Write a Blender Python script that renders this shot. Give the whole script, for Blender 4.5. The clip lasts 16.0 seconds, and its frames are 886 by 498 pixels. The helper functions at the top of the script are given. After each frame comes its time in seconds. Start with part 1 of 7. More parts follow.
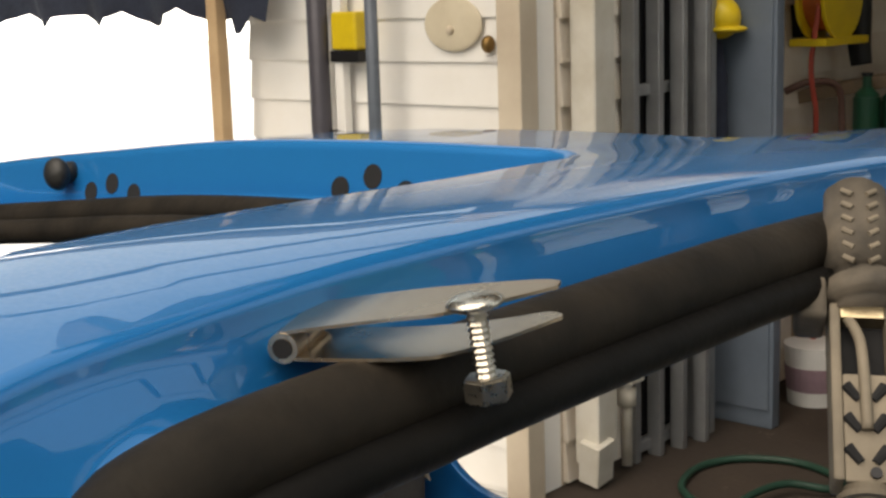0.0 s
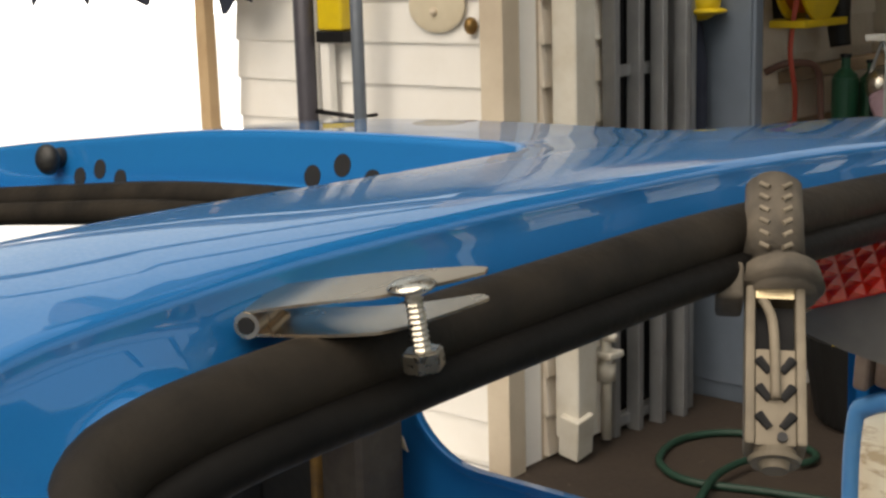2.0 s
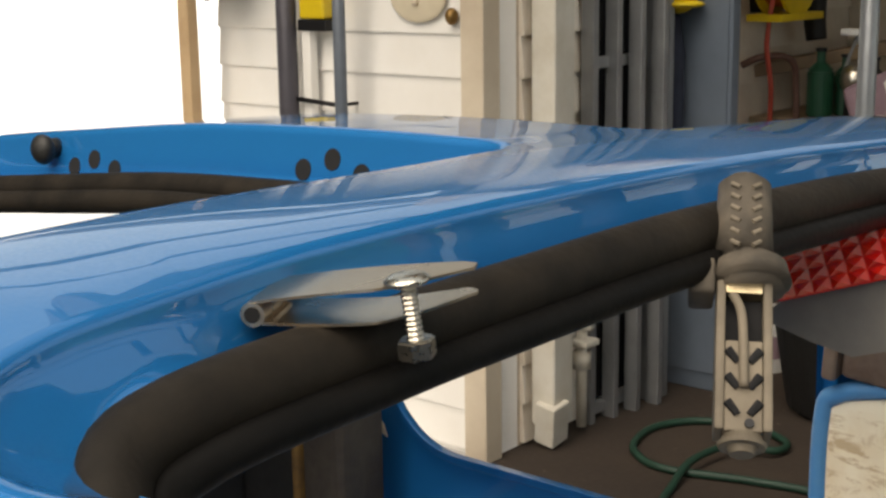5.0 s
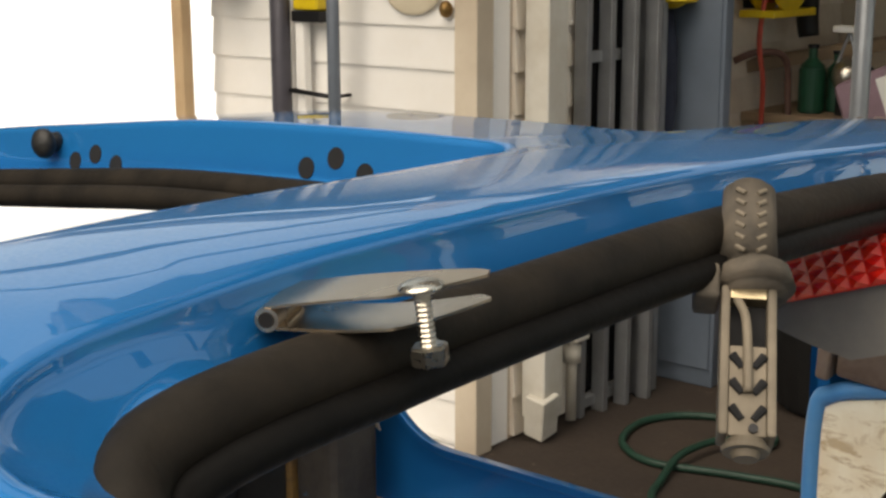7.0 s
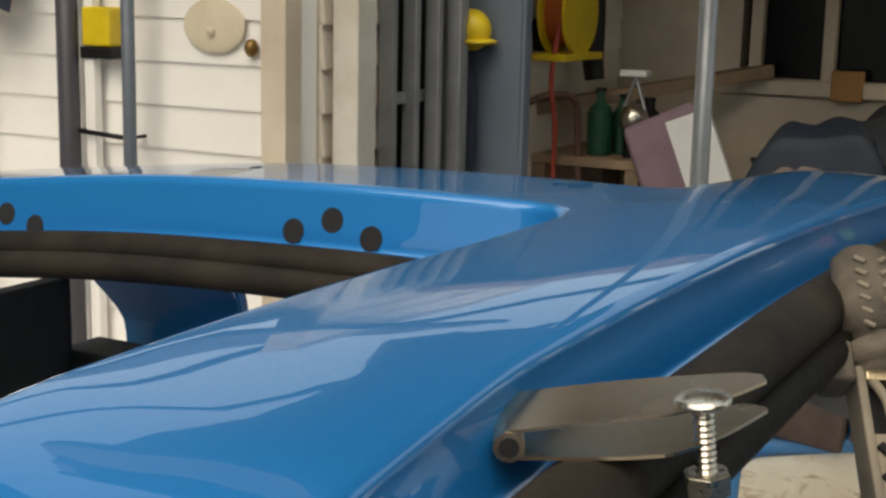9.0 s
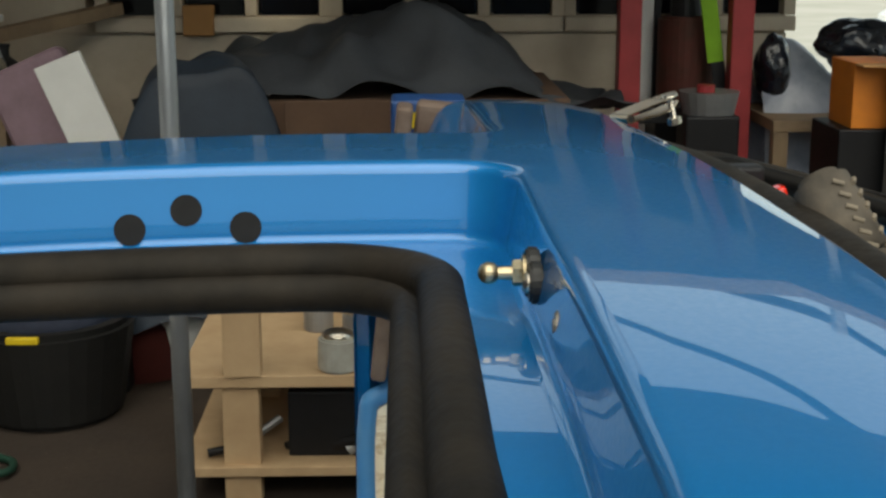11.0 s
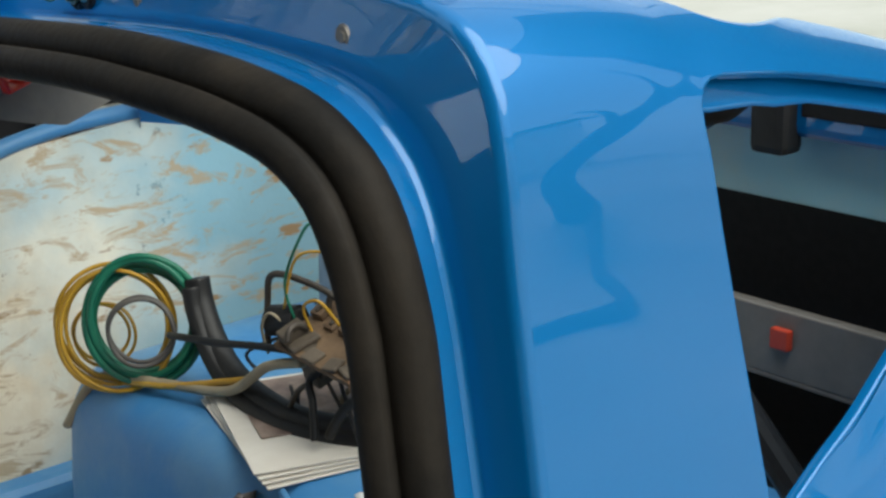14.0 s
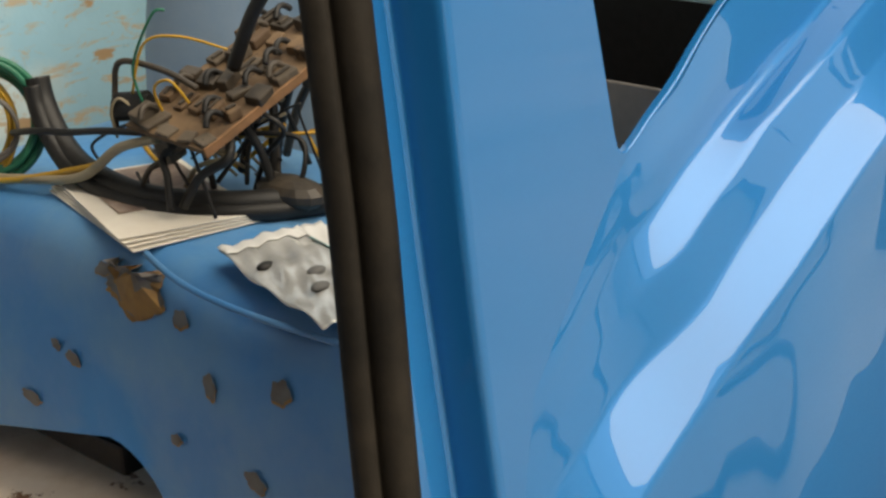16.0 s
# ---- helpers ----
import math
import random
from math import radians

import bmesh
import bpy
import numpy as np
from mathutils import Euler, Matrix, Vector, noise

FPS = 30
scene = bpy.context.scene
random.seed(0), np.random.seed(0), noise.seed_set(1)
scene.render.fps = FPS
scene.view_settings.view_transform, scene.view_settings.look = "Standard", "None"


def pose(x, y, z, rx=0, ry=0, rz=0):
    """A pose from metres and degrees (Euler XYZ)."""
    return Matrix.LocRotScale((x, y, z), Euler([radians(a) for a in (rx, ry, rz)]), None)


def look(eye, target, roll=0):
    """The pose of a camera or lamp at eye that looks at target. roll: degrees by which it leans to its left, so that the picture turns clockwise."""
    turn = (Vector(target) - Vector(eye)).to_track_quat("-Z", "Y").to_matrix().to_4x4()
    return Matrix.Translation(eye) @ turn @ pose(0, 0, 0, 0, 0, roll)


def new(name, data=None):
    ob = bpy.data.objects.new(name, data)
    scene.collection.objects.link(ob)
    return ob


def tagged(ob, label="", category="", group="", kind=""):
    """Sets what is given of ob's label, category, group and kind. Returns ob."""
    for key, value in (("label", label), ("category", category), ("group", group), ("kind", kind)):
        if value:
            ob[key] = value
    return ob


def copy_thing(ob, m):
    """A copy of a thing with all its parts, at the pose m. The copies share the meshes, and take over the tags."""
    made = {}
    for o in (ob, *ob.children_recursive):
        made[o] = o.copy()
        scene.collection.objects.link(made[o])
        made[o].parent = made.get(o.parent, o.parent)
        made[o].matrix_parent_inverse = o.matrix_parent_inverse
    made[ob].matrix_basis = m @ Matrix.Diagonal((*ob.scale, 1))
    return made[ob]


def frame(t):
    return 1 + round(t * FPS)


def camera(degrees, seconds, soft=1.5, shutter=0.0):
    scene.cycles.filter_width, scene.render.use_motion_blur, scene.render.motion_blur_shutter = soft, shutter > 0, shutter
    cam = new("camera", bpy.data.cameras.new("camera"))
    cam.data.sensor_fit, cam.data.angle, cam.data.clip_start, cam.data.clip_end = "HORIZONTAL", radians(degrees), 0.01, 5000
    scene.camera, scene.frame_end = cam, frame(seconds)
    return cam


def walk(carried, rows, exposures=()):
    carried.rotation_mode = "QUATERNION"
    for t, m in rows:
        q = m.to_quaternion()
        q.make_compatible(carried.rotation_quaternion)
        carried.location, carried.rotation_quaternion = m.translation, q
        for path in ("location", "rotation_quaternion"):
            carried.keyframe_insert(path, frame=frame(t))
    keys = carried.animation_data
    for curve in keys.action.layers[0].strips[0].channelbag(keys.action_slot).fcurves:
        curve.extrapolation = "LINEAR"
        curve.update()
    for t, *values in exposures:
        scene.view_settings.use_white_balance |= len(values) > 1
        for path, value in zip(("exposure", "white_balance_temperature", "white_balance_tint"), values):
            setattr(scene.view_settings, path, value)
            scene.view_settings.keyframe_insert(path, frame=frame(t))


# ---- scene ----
cam = camera(36.05, 16.0, soft=2.6)
PATH = [
    (0, (0.6192, -0.6377, 1.3673), (-0.6850, 0.8336, 1.0005), -1.85),
    (0.5, (0.6290, -0.6519, 1.3699), (-0.6676, 0.8229, 0.9903), -1.66),
    (1, (0.6477, -0.6632, 1.3779), (-0.6450, 0.8115, 0.9853), -1.60),
    (1.5, (0.6621, -0.6667, 1.3843), (-0.6305, 0.8058, 0.9827), -1.54),
    (2, (0.6767, -0.6757, 1.3849), (-0.6124, 0.7998, 0.9830), -1.62),
    (2.5, (0.6954, -0.6831, 1.3857), (-0.5921, 0.7937, 0.9839), -1.71),
    (3, (0.7025, -0.6931, 1.3873), (-0.5787, 0.7890, 0.9849), -1.65),
    (3.5, (0.6999, -0.7031, 1.3962), (-0.5692, 0.7864, 0.9830), -1.15),
    (6, (0.6943, -0.7111, 1.3971), (-0.5614, 0.7855, 0.9689), -0.69),
    (6.5, (0.6916, -0.7149, 1.4001), (-0.5589, 0.7842, 0.9651), -0.43),
    (7, (0.6897, -0.7162, 1.4042), (-0.5554, 0.7872, 0.9686), -0.18),
    (7.5, (0.6886, -0.7163, 1.4056), (-0.5323, 0.8096, 0.9804), 0.10),
    (8, (0.6650, -0.7229, 1.4044), (-0.4971, 0.8530, 0.9971), -0.04),
    (8.2, (0.6279, -0.7301, 1.4047), (-0.4922, 0.8782, 1.0062), 0.73),
    (10.3, (0.2577, -0.7040, 1.3918), (-0.1846, 1.1982, 0.9604), -0.76),
    (10.5, (0.2242, -0.6915, 1.3967), (-0.0958, 1.2300, 0.9431), -0.48),
    (11, (0.1126, -0.6975, 1.3921), (0.1697, 1.2494, 0.9377), -0.07),
    (11.5, (0.0076, -0.6958, 1.3942), (0.3700, 1.2192, 0.9455), 0.29),
    (12, (-0.0317, -0.7082, 1.3934), (0.5170, 1.1671, 0.9665), 0.01),
    (12.5, (-0.0521, -0.7568, 1.3859), (0.6385, 1.0721, 0.9636), -1.13),
    (13, (-0.0702, -0.8262, 1.3799), (0.7696, 0.9318, 0.9283), -2.55),
    (13.5, (-0.1084, -0.8961, 1.3586), (0.9024, 0.7538, 0.8527), -2.36),
    (14, (-0.1795, -0.9186, 1.3327), (1.0293, 0.5700, 0.7647), -1.95),
    (14.5, (-0.2817, -0.9514, 1.3281), (1.0738, 0.3700, 0.6829), -1.41),
    (15, (-0.3258, -0.9651, 1.3030), (1.0778, 0.2800, 0.6104), -1.54),
    (15.5, (-0.3459, -0.9772, 1.2817), (1.0701, 0.2406, 0.5664), -1.14),
    (16, (-0.3647, -0.9881, 1.2582), (1.0624, 0.2168, 0.5430), -0.68),
]
walk(cam, [(t, look(eye, target, roll)) for t, eye, target, roll in PATH],
     exposures=[(0.0, 0.95, 7900, 13), (8.2, 0.9, 7900, 13), (10.5, 0.7, 7100, 4), (11.5, 0.85, 7400, 5), (13.5, 1.0, 6700, 5), (14.2, 1.0, 6600, 5), (15.2, 1.05, 7500, 7), (16.0, 1.1, 8200, 11)])

# ---- light ----
world = bpy.data.worlds.new("sky")
scene.world = world
world.use_nodes = True
wn = world.node_tree.nodes
wl = world.node_tree.links
sky = wn.new("ShaderNodeTexSky")
sky.sky_type = "NISHITA"
sky.sun_disc = False
sky.dust_density = 1.0
sky.ozone_density = 1.0
sky.sun_elevation = radians(53)
sky.sun_rotation = radians(176)
wn["Background"].inputs["Strength"].default_value = 0.085
# a thin even veil of high cloud before the blue
veil = wn.new("ShaderNodeMix")
veil.data_type = "RGBA"
veil.inputs["Factor"].default_value = 0.6
veil.inputs["B"].default_value = (6.1, 7.2, 7.9, 1)
wl.new(sky.outputs["Color"], veil.inputs["A"])
wl.new(veil.outputs["Result"], wn["Background"].inputs["Color"])
sun = new("sun", bpy.data.lights.new("sun", "SUN"))
sun.data.energy = 2.1
sun.data.angle = radians(75)
sun.data.color = (1.0, 0.96, 0.89)
# the sun stands high behind the camera in bright haze, so that no shadow has an edge
sun.matrix_world = look((0.5, -6.0, 8.0), (0, 0, 0))


# ---- materials ----
def material(name, base, rough=0.5, metal=0.0, tint=None, scale=8.0, amount=0.35, bump=0.15, fine=90.0,
             coat=0.0, spec=0.5, spots=None, spot_scale=10.0, spot_at=0.62, flakes=0.0):
    """A procedural surface: base colour mottled towards tint, optional sharp spots, fine bump and roughness variation."""
    m = bpy.data.materials.new(name)
    m.use_nodes = True
    nt = m.node_tree
    n, l = nt.nodes, nt.links
    b = n["Principled BSDF"]
    co = n.new("ShaderNodeTexCoord")
    inf = n.new("ShaderNodeObjectInfo")
    shift = n.new("ShaderNodeVectorMath")
    shift.operation = "ADD"
    l.new(co.outputs["Object"], shift.inputs[0])
    sc = n.new("ShaderNodeVectorMath")
    sc.operation = "SCALE"
    sc.inputs["Scale"].default_value = 7.0
    cmb = n.new("ShaderNodeCombineXYZ")
    for k in range(3):
        l.new(inf.outputs["Random"], cmb.inputs[k])
    l.new(cmb.outputs[0], sc.inputs[0])
    l.new(sc.outputs[0], shift.inputs[1])
    big = n.new("ShaderNodeTexNoise")
    big.inputs["Scale"].default_value = scale
    big.inputs["Detail"].default_value = 6
    big.inputs["Roughness"].default_value = 0.62
    l.new(shift.outputs[0], big.inputs["Vector"])
    small = n.new("ShaderNodeTexNoise")
    small.inputs["Scale"].default_value = fine
    small.inputs["Detail"].default_value = 4
    l.new(shift.outputs[0], small.inputs["Vector"])
    tint = tint or tuple(c * 0.72 for c in base)
    ramp = n.new("ShaderNodeMapRange")
    ramp.inputs["From Min"].default_value = 0.38
    ramp.inputs["From Max"].default_value = 0.68
    ramp.inputs["To Max"].default_value = amount * 2
    ramp.clamp = True
    l.new(big.outputs["Fac"], ramp.inputs["Value"])
    mix = n.new("ShaderNodeMix")
    mix.data_type = "RGBA"
    mix.inputs["A"].default_value = (*base, 1)
    mix.inputs["B"].default_value = (*tint, 1)
    l.new(ramp.outputs[0], mix.inputs["Factor"])
    out = mix.outputs["Result"]
    if spots:
        sp = n.new("ShaderNodeTexNoise")
        sp.inputs["Scale"].default_value = spot_scale
        sp.inputs["Detail"].default_value = 8
        sp.inputs["Roughness"].default_value = 0.7
        l.new(shift.outputs[0], sp.inputs["Vector"])
        st = n.new("ShaderNodeMapRange")
        st.inputs["From Min"].default_value = spot_at
        st.inputs["From Max"].default_value = spot_at + 0.035
        l.new(sp.outputs["Fac"], st.inputs["Value"])
        mx = n.new("ShaderNodeMix")
        mx.data_type = "RGBA"
        mx.inputs["B"].default_value = (*spots, 1)
        l.new(out, mx.inputs["A"])
        l.new(st.outputs[0], mx.inputs["Factor"])
        out = mx.outputs["Result"]
    l.new(out, b.inputs["Base Color"])
    rr = n.new("ShaderNodeMapRange")
    rr.inputs["To Min"].default_value = max(rough - 0.1, 0.02)
    rr.inputs["To Max"].default_value = min(rough + 0.12, 1)
    l.new(small.outputs["Fac"], rr.inputs["Value"])
    l.new(rr.outputs[0], b.inputs["Roughness"])
    b.inputs["Metallic"].default_value = metal
    b.inputs["Specular IOR Level"].default_value = spec
    b.inputs["Coat Weight"].default_value = coat
    b.inputs["Coat Roughness"].default_value = 0.03
    if bump:
        bp = n.new("ShaderNodeBump")
        bp.inputs["Strength"].default_value = bump
        bp.inputs["Distance"].default_value = 0.002
        l.new(small.outputs["Fac"], bp.inputs["Height"])
        l.new(bp.outputs[0], b.inputs["Normal"])
    return m


def wavy(m):
    """Long shallow waves in hand-sanded paintwork."""
    n, l = m.node_tree.nodes, m.node_tree.links
    co = n.new("ShaderNodeTexCoord")
    nz = n.new("ShaderNodeTexNoise")
    nz.inputs["Scale"].default_value = 6
    nz.inputs["Detail"].default_value = 1.0
    l.new(co.outputs["Object"], nz.inputs["Vector"])
    bp = n.new("ShaderNodeBump")
    bp.inputs["Strength"].default_value = 1.0
    bp.inputs["Distance"].default_value = 0.0010
    l.new(nz.outputs["Fac"], bp.inputs["Height"])
    for name in ("Normal", "Coat Normal"):
        l.new(bp.outputs[0], n["Principled BSDF"].inputs[name])


PAINT = material("blue_car_paint", (0.0005, 0.150, 0.41), 0.35, 0.25, (0.0005, 0.132, 0.375), 3, 0.3, 0.0, 400, coat=1.0, spec=0.2)
PAINT.node_tree.nodes["Principled BSDF"].inputs["Coat IOR"].default_value = 1.5
PAINT.node_tree.nodes["Principled BSDF"].inputs["Coat Roughness"].default_value = 0.015
wavy(PAINT)
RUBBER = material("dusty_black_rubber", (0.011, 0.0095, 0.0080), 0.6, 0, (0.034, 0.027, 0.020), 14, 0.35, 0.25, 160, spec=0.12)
RUBBER_DARK = material("black_rubber", (0.008, 0.008, 0.008), 0.55, 0, (0.015, 0.014, 0.013), 14, 0.3, 0.2, 160)
# lip rubber: less dust, and the bulb's shade is put into its colour
RUBBER_LIP = material("shaded_black_rubber", (0.0045, 0.0042, 0.004), 0.55, 0, (0.010, 0.009, 0.008), 14, 0.3, 0.2, 160, spec=0.10)
STEEL = material("bright_zinc_steel", (0.62, 0.58, 0.50), 0.28, 1.0, (0.45, 0.38, 0.30), 40, 0.3, 0.1, 300)
DARKIRON = material("dark_iron", (0.02, 0.02, 0.022), 0.5, 0.6)
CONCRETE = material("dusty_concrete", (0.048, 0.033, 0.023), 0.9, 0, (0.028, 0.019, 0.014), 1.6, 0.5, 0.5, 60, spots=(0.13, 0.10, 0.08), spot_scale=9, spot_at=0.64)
WHITEBOARD = material("white_weatherboard", (0.88, 0.86, 0.83), 0.6, 0, (0.80, 0.77, 0.72), 3, 0.35, 0.2, 50, spots=(0.42, 0.30, 0.20), spot_scale=5, spot_at=0.72)
CREAM = material("cream_weatherboard", (0.66, 0.57, 0.45), 0.6, 0, (0.48, 0.39, 0.29), 3, 0.4, 0.2, 50)
CREAMBOARD = material("dirty_cream_boards", (0.86, 0.79, 0.70), 0.6, 0, (0.62, 0.52, 0.40), 3, 0.4, 0.25, 50, spots=(0.34, 0.24, 0.15), spot_scale=6, spot_at=0.70)
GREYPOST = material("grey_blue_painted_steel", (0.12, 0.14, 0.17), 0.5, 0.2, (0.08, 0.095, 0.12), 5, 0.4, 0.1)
CEILING = material("pale_roof_sheet", (0.62, 0.60, 0.56), 0.5, 0.1, (0.45, 0.43, 0.40), 2, 0.3, 0.1)
TIMBER = material("weathered_timber", (0.33, 0.23, 0.14), 0.75, 0, (0.20, 0.14, 0.09), 6, 0.5, 0.4, 40)
GRASS = material("pale_dry_ground", (0.46, 0.44, 0.39), 0.95, 0, (0.36, 0.35, 0.29), 0.6, 0.5, 0.5, 30)
GLARE_GROUND = material("glare_white_ground", (0.86, 0.86, 0.85), 0.9, 0, (0.80, 0.80, 0.78), 0.5, 0.3, 0.3, 30)
YARD = material("dark_unseen_ground", (0.17, 0.135, 0.095), 0.95, 0, (0.10, 0.105, 0.055), 1.2, 0.5, 0.6, 30)
# for the unseen walls and soffit that are added to look dark in reflections
DARKWOOD = material("dark_unseen_boards", (0.045, 0.038, 0.030), 0.8, 0, (0.028, 0.024, 0.020), 2, 0.4, 0.3, 40)
MOTTLED = material("chipped_white_primer", (0.72, 0.68, 0.56), 0.75, 0, (0.55, 0.47, 0.33), 12, 0.4, 0.4, 60, spots=(0.38, 0.24, 0.12), spot_scale=14, spot_at=0.63)
OLDBLUE = material("worn_blue_paint", (0.040, 0.225, 0.52), 0.45, 0, (0.15, 0.32, 0.48), 4, 0.45, 0.25, 70, spots=(0.24, 0.24, 0.24), spot_scale=13, spot_at=0.73)


# ---- helpers of the scene ----
def part(name, bm, mat, parent=None, label="", smooth=False, category="", group="", kind=""):
    me = bpy.data.meshes.new(name)
    bm.to_mesh(me)
    bm.free()
    for p in me.polygons:
        p.use_smooth = smooth
    me.materials.append(mat)
    ob = new(name, me)
    if parent:
        ob.parent = parent
    return tagged(ob, label, category, group, kind)


def thing(name, label, category, group="", m=None):
    ob = new(name)
    ob.empty_display_size = 0.05
    if m is not None:
        ob.matrix_world = m
    return tagged(ob, label, category, group)


def box(x0, y0, z0, x1, y1, z1, bevel=0.0, bm=None, m=None, segs=2):
    """A box between two corners, with rounded edges."""
    one = bmesh.new()
    r = bmesh.ops.create_cube(one, size=1)
    bmesh.ops.transform(one, verts=r["verts"], matrix=Matrix.LocRotScale(
        ((x0 + x1) / 2, (y0 + y1) / 2, (z0 + z1) / 2), None, (abs(x1 - x0), abs(y1 - y0), abs(z1 - z0))))
    if bevel:
        bmesh.ops.bevel(one, geom=one.edges[:], offset=bevel, segments=segs, affect="EDGES", profile=0.6)
    if m is not None:
        bmesh.ops.transform(one, verts=one.verts[:], matrix=m)
    return merge(bm, one)


def merge(bm, one):
    if bm is None:
        return one
    tmp = bpy.data.meshes.new("tmp")
    one.to_mesh(tmp)
    one.free()
    bm.from_mesh(tmp)
    bpy.data.meshes.remove(tmp)
    return bm


def rod(a, b, r0, r1=None, n=16, bm=None, bevel=0.0):
    """A round bar from a to b."""
    a, b = Vector(a), Vector(b)
    one = bmesh.new()
    bmesh.ops.create_cone(one, cap_ends=True, segments=n, radius1=r0, radius2=r0 if r1 is None else r1, depth=(b - a).length)
    if bevel:
        caps = [e for e in one.edges if abs(e.verts[0].co.z - e.verts[1].co.z) < 1e-6]
        bmesh.ops.bevel(one, geom=caps, offset=bevel, segments=2, affect="EDGES")
    turn = (b - a).to_track_quat("Z", "Y").to_matrix().to_4x4()
    bmesh.ops.transform(one, verts=one.verts[:], matrix=Matrix.Translation((a + b) / 2) @ turn)
    return merge(bm, one)


def ball(c, r, bm=None, scale=(1, 1, 1), n=20):
    one = bmesh.new()
    bmesh.ops.create_uvsphere(one, u_segments=n, v_segments=n // 2, radius=r)
    bmesh.ops.transform(one, verts=one.verts[:], matrix=Matrix.Translation(c) @ Matrix.Diagonal((*scale, 1)))
    return merge(bm, one)


def tube(points, r, n=10, bm=None, closed=False, taper=None):
    """A round hose or wire along points."""
    pts = [Vector(p) for p in points]
    one = bmesh.new()
    rings = []
    side = Vector((0.31, 0.17, 0.93)).normalized()
    for i, p in enumerate(pts):
        if closed:
            d = pts[(i + 1) % len(pts)] - pts[i - 1]
        else:
            d = pts[min(i + 1, len(pts) - 1)] - pts[max(i - 1, 0)]
        d.normalize()
        side = (side - d * side.dot(d)).normalized()
        up = d.cross(side)
        rr = r if taper is None else r * taper(i / max(len(pts) - 1, 1))
        rings.append([one.verts.new(p + (side * math.cos(k * math.tau / n) + up * math.sin(k * math.tau / n)) * rr) for k in range(n)])
    for i in range(len(rings) - (0 if closed else 1)):
        a, b = rings[i], rings[(i + 1) % len(rings)]
        for k in range(n):
            one.faces.new((a[k], a[(k + 1) % n], b[(k + 1) % n], b[k]))
    if not closed:
        one.faces.new(rings[0][::-1])
        one.faces.new(rings[-1])
    return merge(bm, one)


def spline(points, per=8, closed=False):
    """A smooth line through points."""
    p = [Vector(q) for q in points]
    n, out = len(p), []
    for i in range(n if closed else n - 1):
        if closed:
            a, b, c, d = p[i - 1], p[i], p[(i + 1) % n], p[(i + 2) % n]
        else:
            a, b, c, d = p[max(i - 1, 0)], p[i], p[i + 1], p[min(i + 2, n - 1)]
        for k in range(per):
            t = k / per
            out.append(0.5 * ((2 * b) + (c - a) * t + (2 * a - 5 * b + 4 * c - d) * t * t + (3 * b - a - 3 * c + d) * t ** 3))
    if not closed:
        out.append(p[-1])
    return out


# ---- the ground and the shed ----
tagged(part("ground", box(-80, -80, -0.3, 80, 80, -0.012), GRASS), "pale dry open ground round the shed", "ground", kind="structure")
# ground coloured near-white here for its glare; elsewhere it is GRASS
tagged(part("apron", box(-40, 0.62, -0.2, -1.64, 40, -0.005), GLARE_GROUND), "ground beside the house, whitened for its overexposure", "ground", kind="structure")
# dark ground laid out of view, to cut light bounced at the car
tagged(part("yard_side", box(-14, -6.0, -0.2, -1.64, 0.60, -0.006), YARD), "unseen dark ground beside the car, added to cut bounced light", "ground", kind="structure")
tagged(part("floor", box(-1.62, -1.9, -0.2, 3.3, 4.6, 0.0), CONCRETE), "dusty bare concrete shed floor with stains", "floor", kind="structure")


def corrugated(x0, x1, y0, y1, z0, z1, pitch=0.076, depth=0.018):
    """A sloping corrugated sheet, ridges along y."""
    bm = bmesh.new()
    n = int((x1 - x0) / pitch * 6)
    top = []
    for i in range(n + 1):
        x = x0 + (x1 - x0) * i / n
        d = depth / 2 * math.sin(x / pitch * math.tau)
        top.append([bm.verts.new((x, y, z + d + e)) for y, z, e in ((y0, z0, 0), (y1, z1, 0), (y1, z1, 0.003), (y0, z0, 0.003))])
    for a, b in zip(top, top[1:]):
        for k in range(4):
            bm.faces.new((a[k], b[k], b[(k + 1) % 4], a[(k + 1) % 4]))
    return bm


ROOF_Y0, ROOF_Y1, ROOF_Z0, ROOF_Z1 = 2.85, 4.66, 2.05, 2.40
tagged(part("ceiling", corrugated(-1.75, 4.0, ROOF_Y0, ROOF_Y1, ROOF_Z0, ROOF_Z1), CEILING, smooth=True), "pale corrugated steel roof sheets", "ceiling", kind="structure")
for k in range(3):
    y = 2.98 + k * 0.62
    z = ROOF_Z0 + (ROOF_Z1 - ROOF_Z0) * (y - ROOF_Y0) / (ROOF_Y1 - ROOF_Y0)
    tagged(part("roof_batten", box(-1.75, y, z - 0.085, 3.3, y + 0.045, z - 0.011, 0.003), TIMBER), "weathered timber roof batten", "batten", "roof battens", "structure")

tagged(part("fascia", box(-1.53, 2.810, 1.99, 4.0, 2.845, 2.055, 0.004), TIMBER), "weathered timber fascia along the shed roof", "fascia", kind="structure")
# carport added out of view to reflect dark: sheets on rafters, a front beam on a steel prop
CARPORT = material("dark_unseen_roof_sheet", (0.050, 0.042, 0.036), 0.6, 0.2, (0.030, 0.026, 0.024), 2, 0.4, 0.1)
tagged(part("carport_roof", corrugated(-0.85, 1.15, 0.35, 2.02, 2.36, 2.40), CARPORT, smooth=True), "unseen dark carport roof, added for its reflection", "roof", kind="structure")
for bx in (-0.83, 0.12, 1.06):
    tagged(part("rafter", box(bx, 0.36, 2.235, bx + 0.05, 2.00, 2.342, 0.003), TIMBER), "unseen timber rafter of the added carport", "beam", "rafters", "structure")
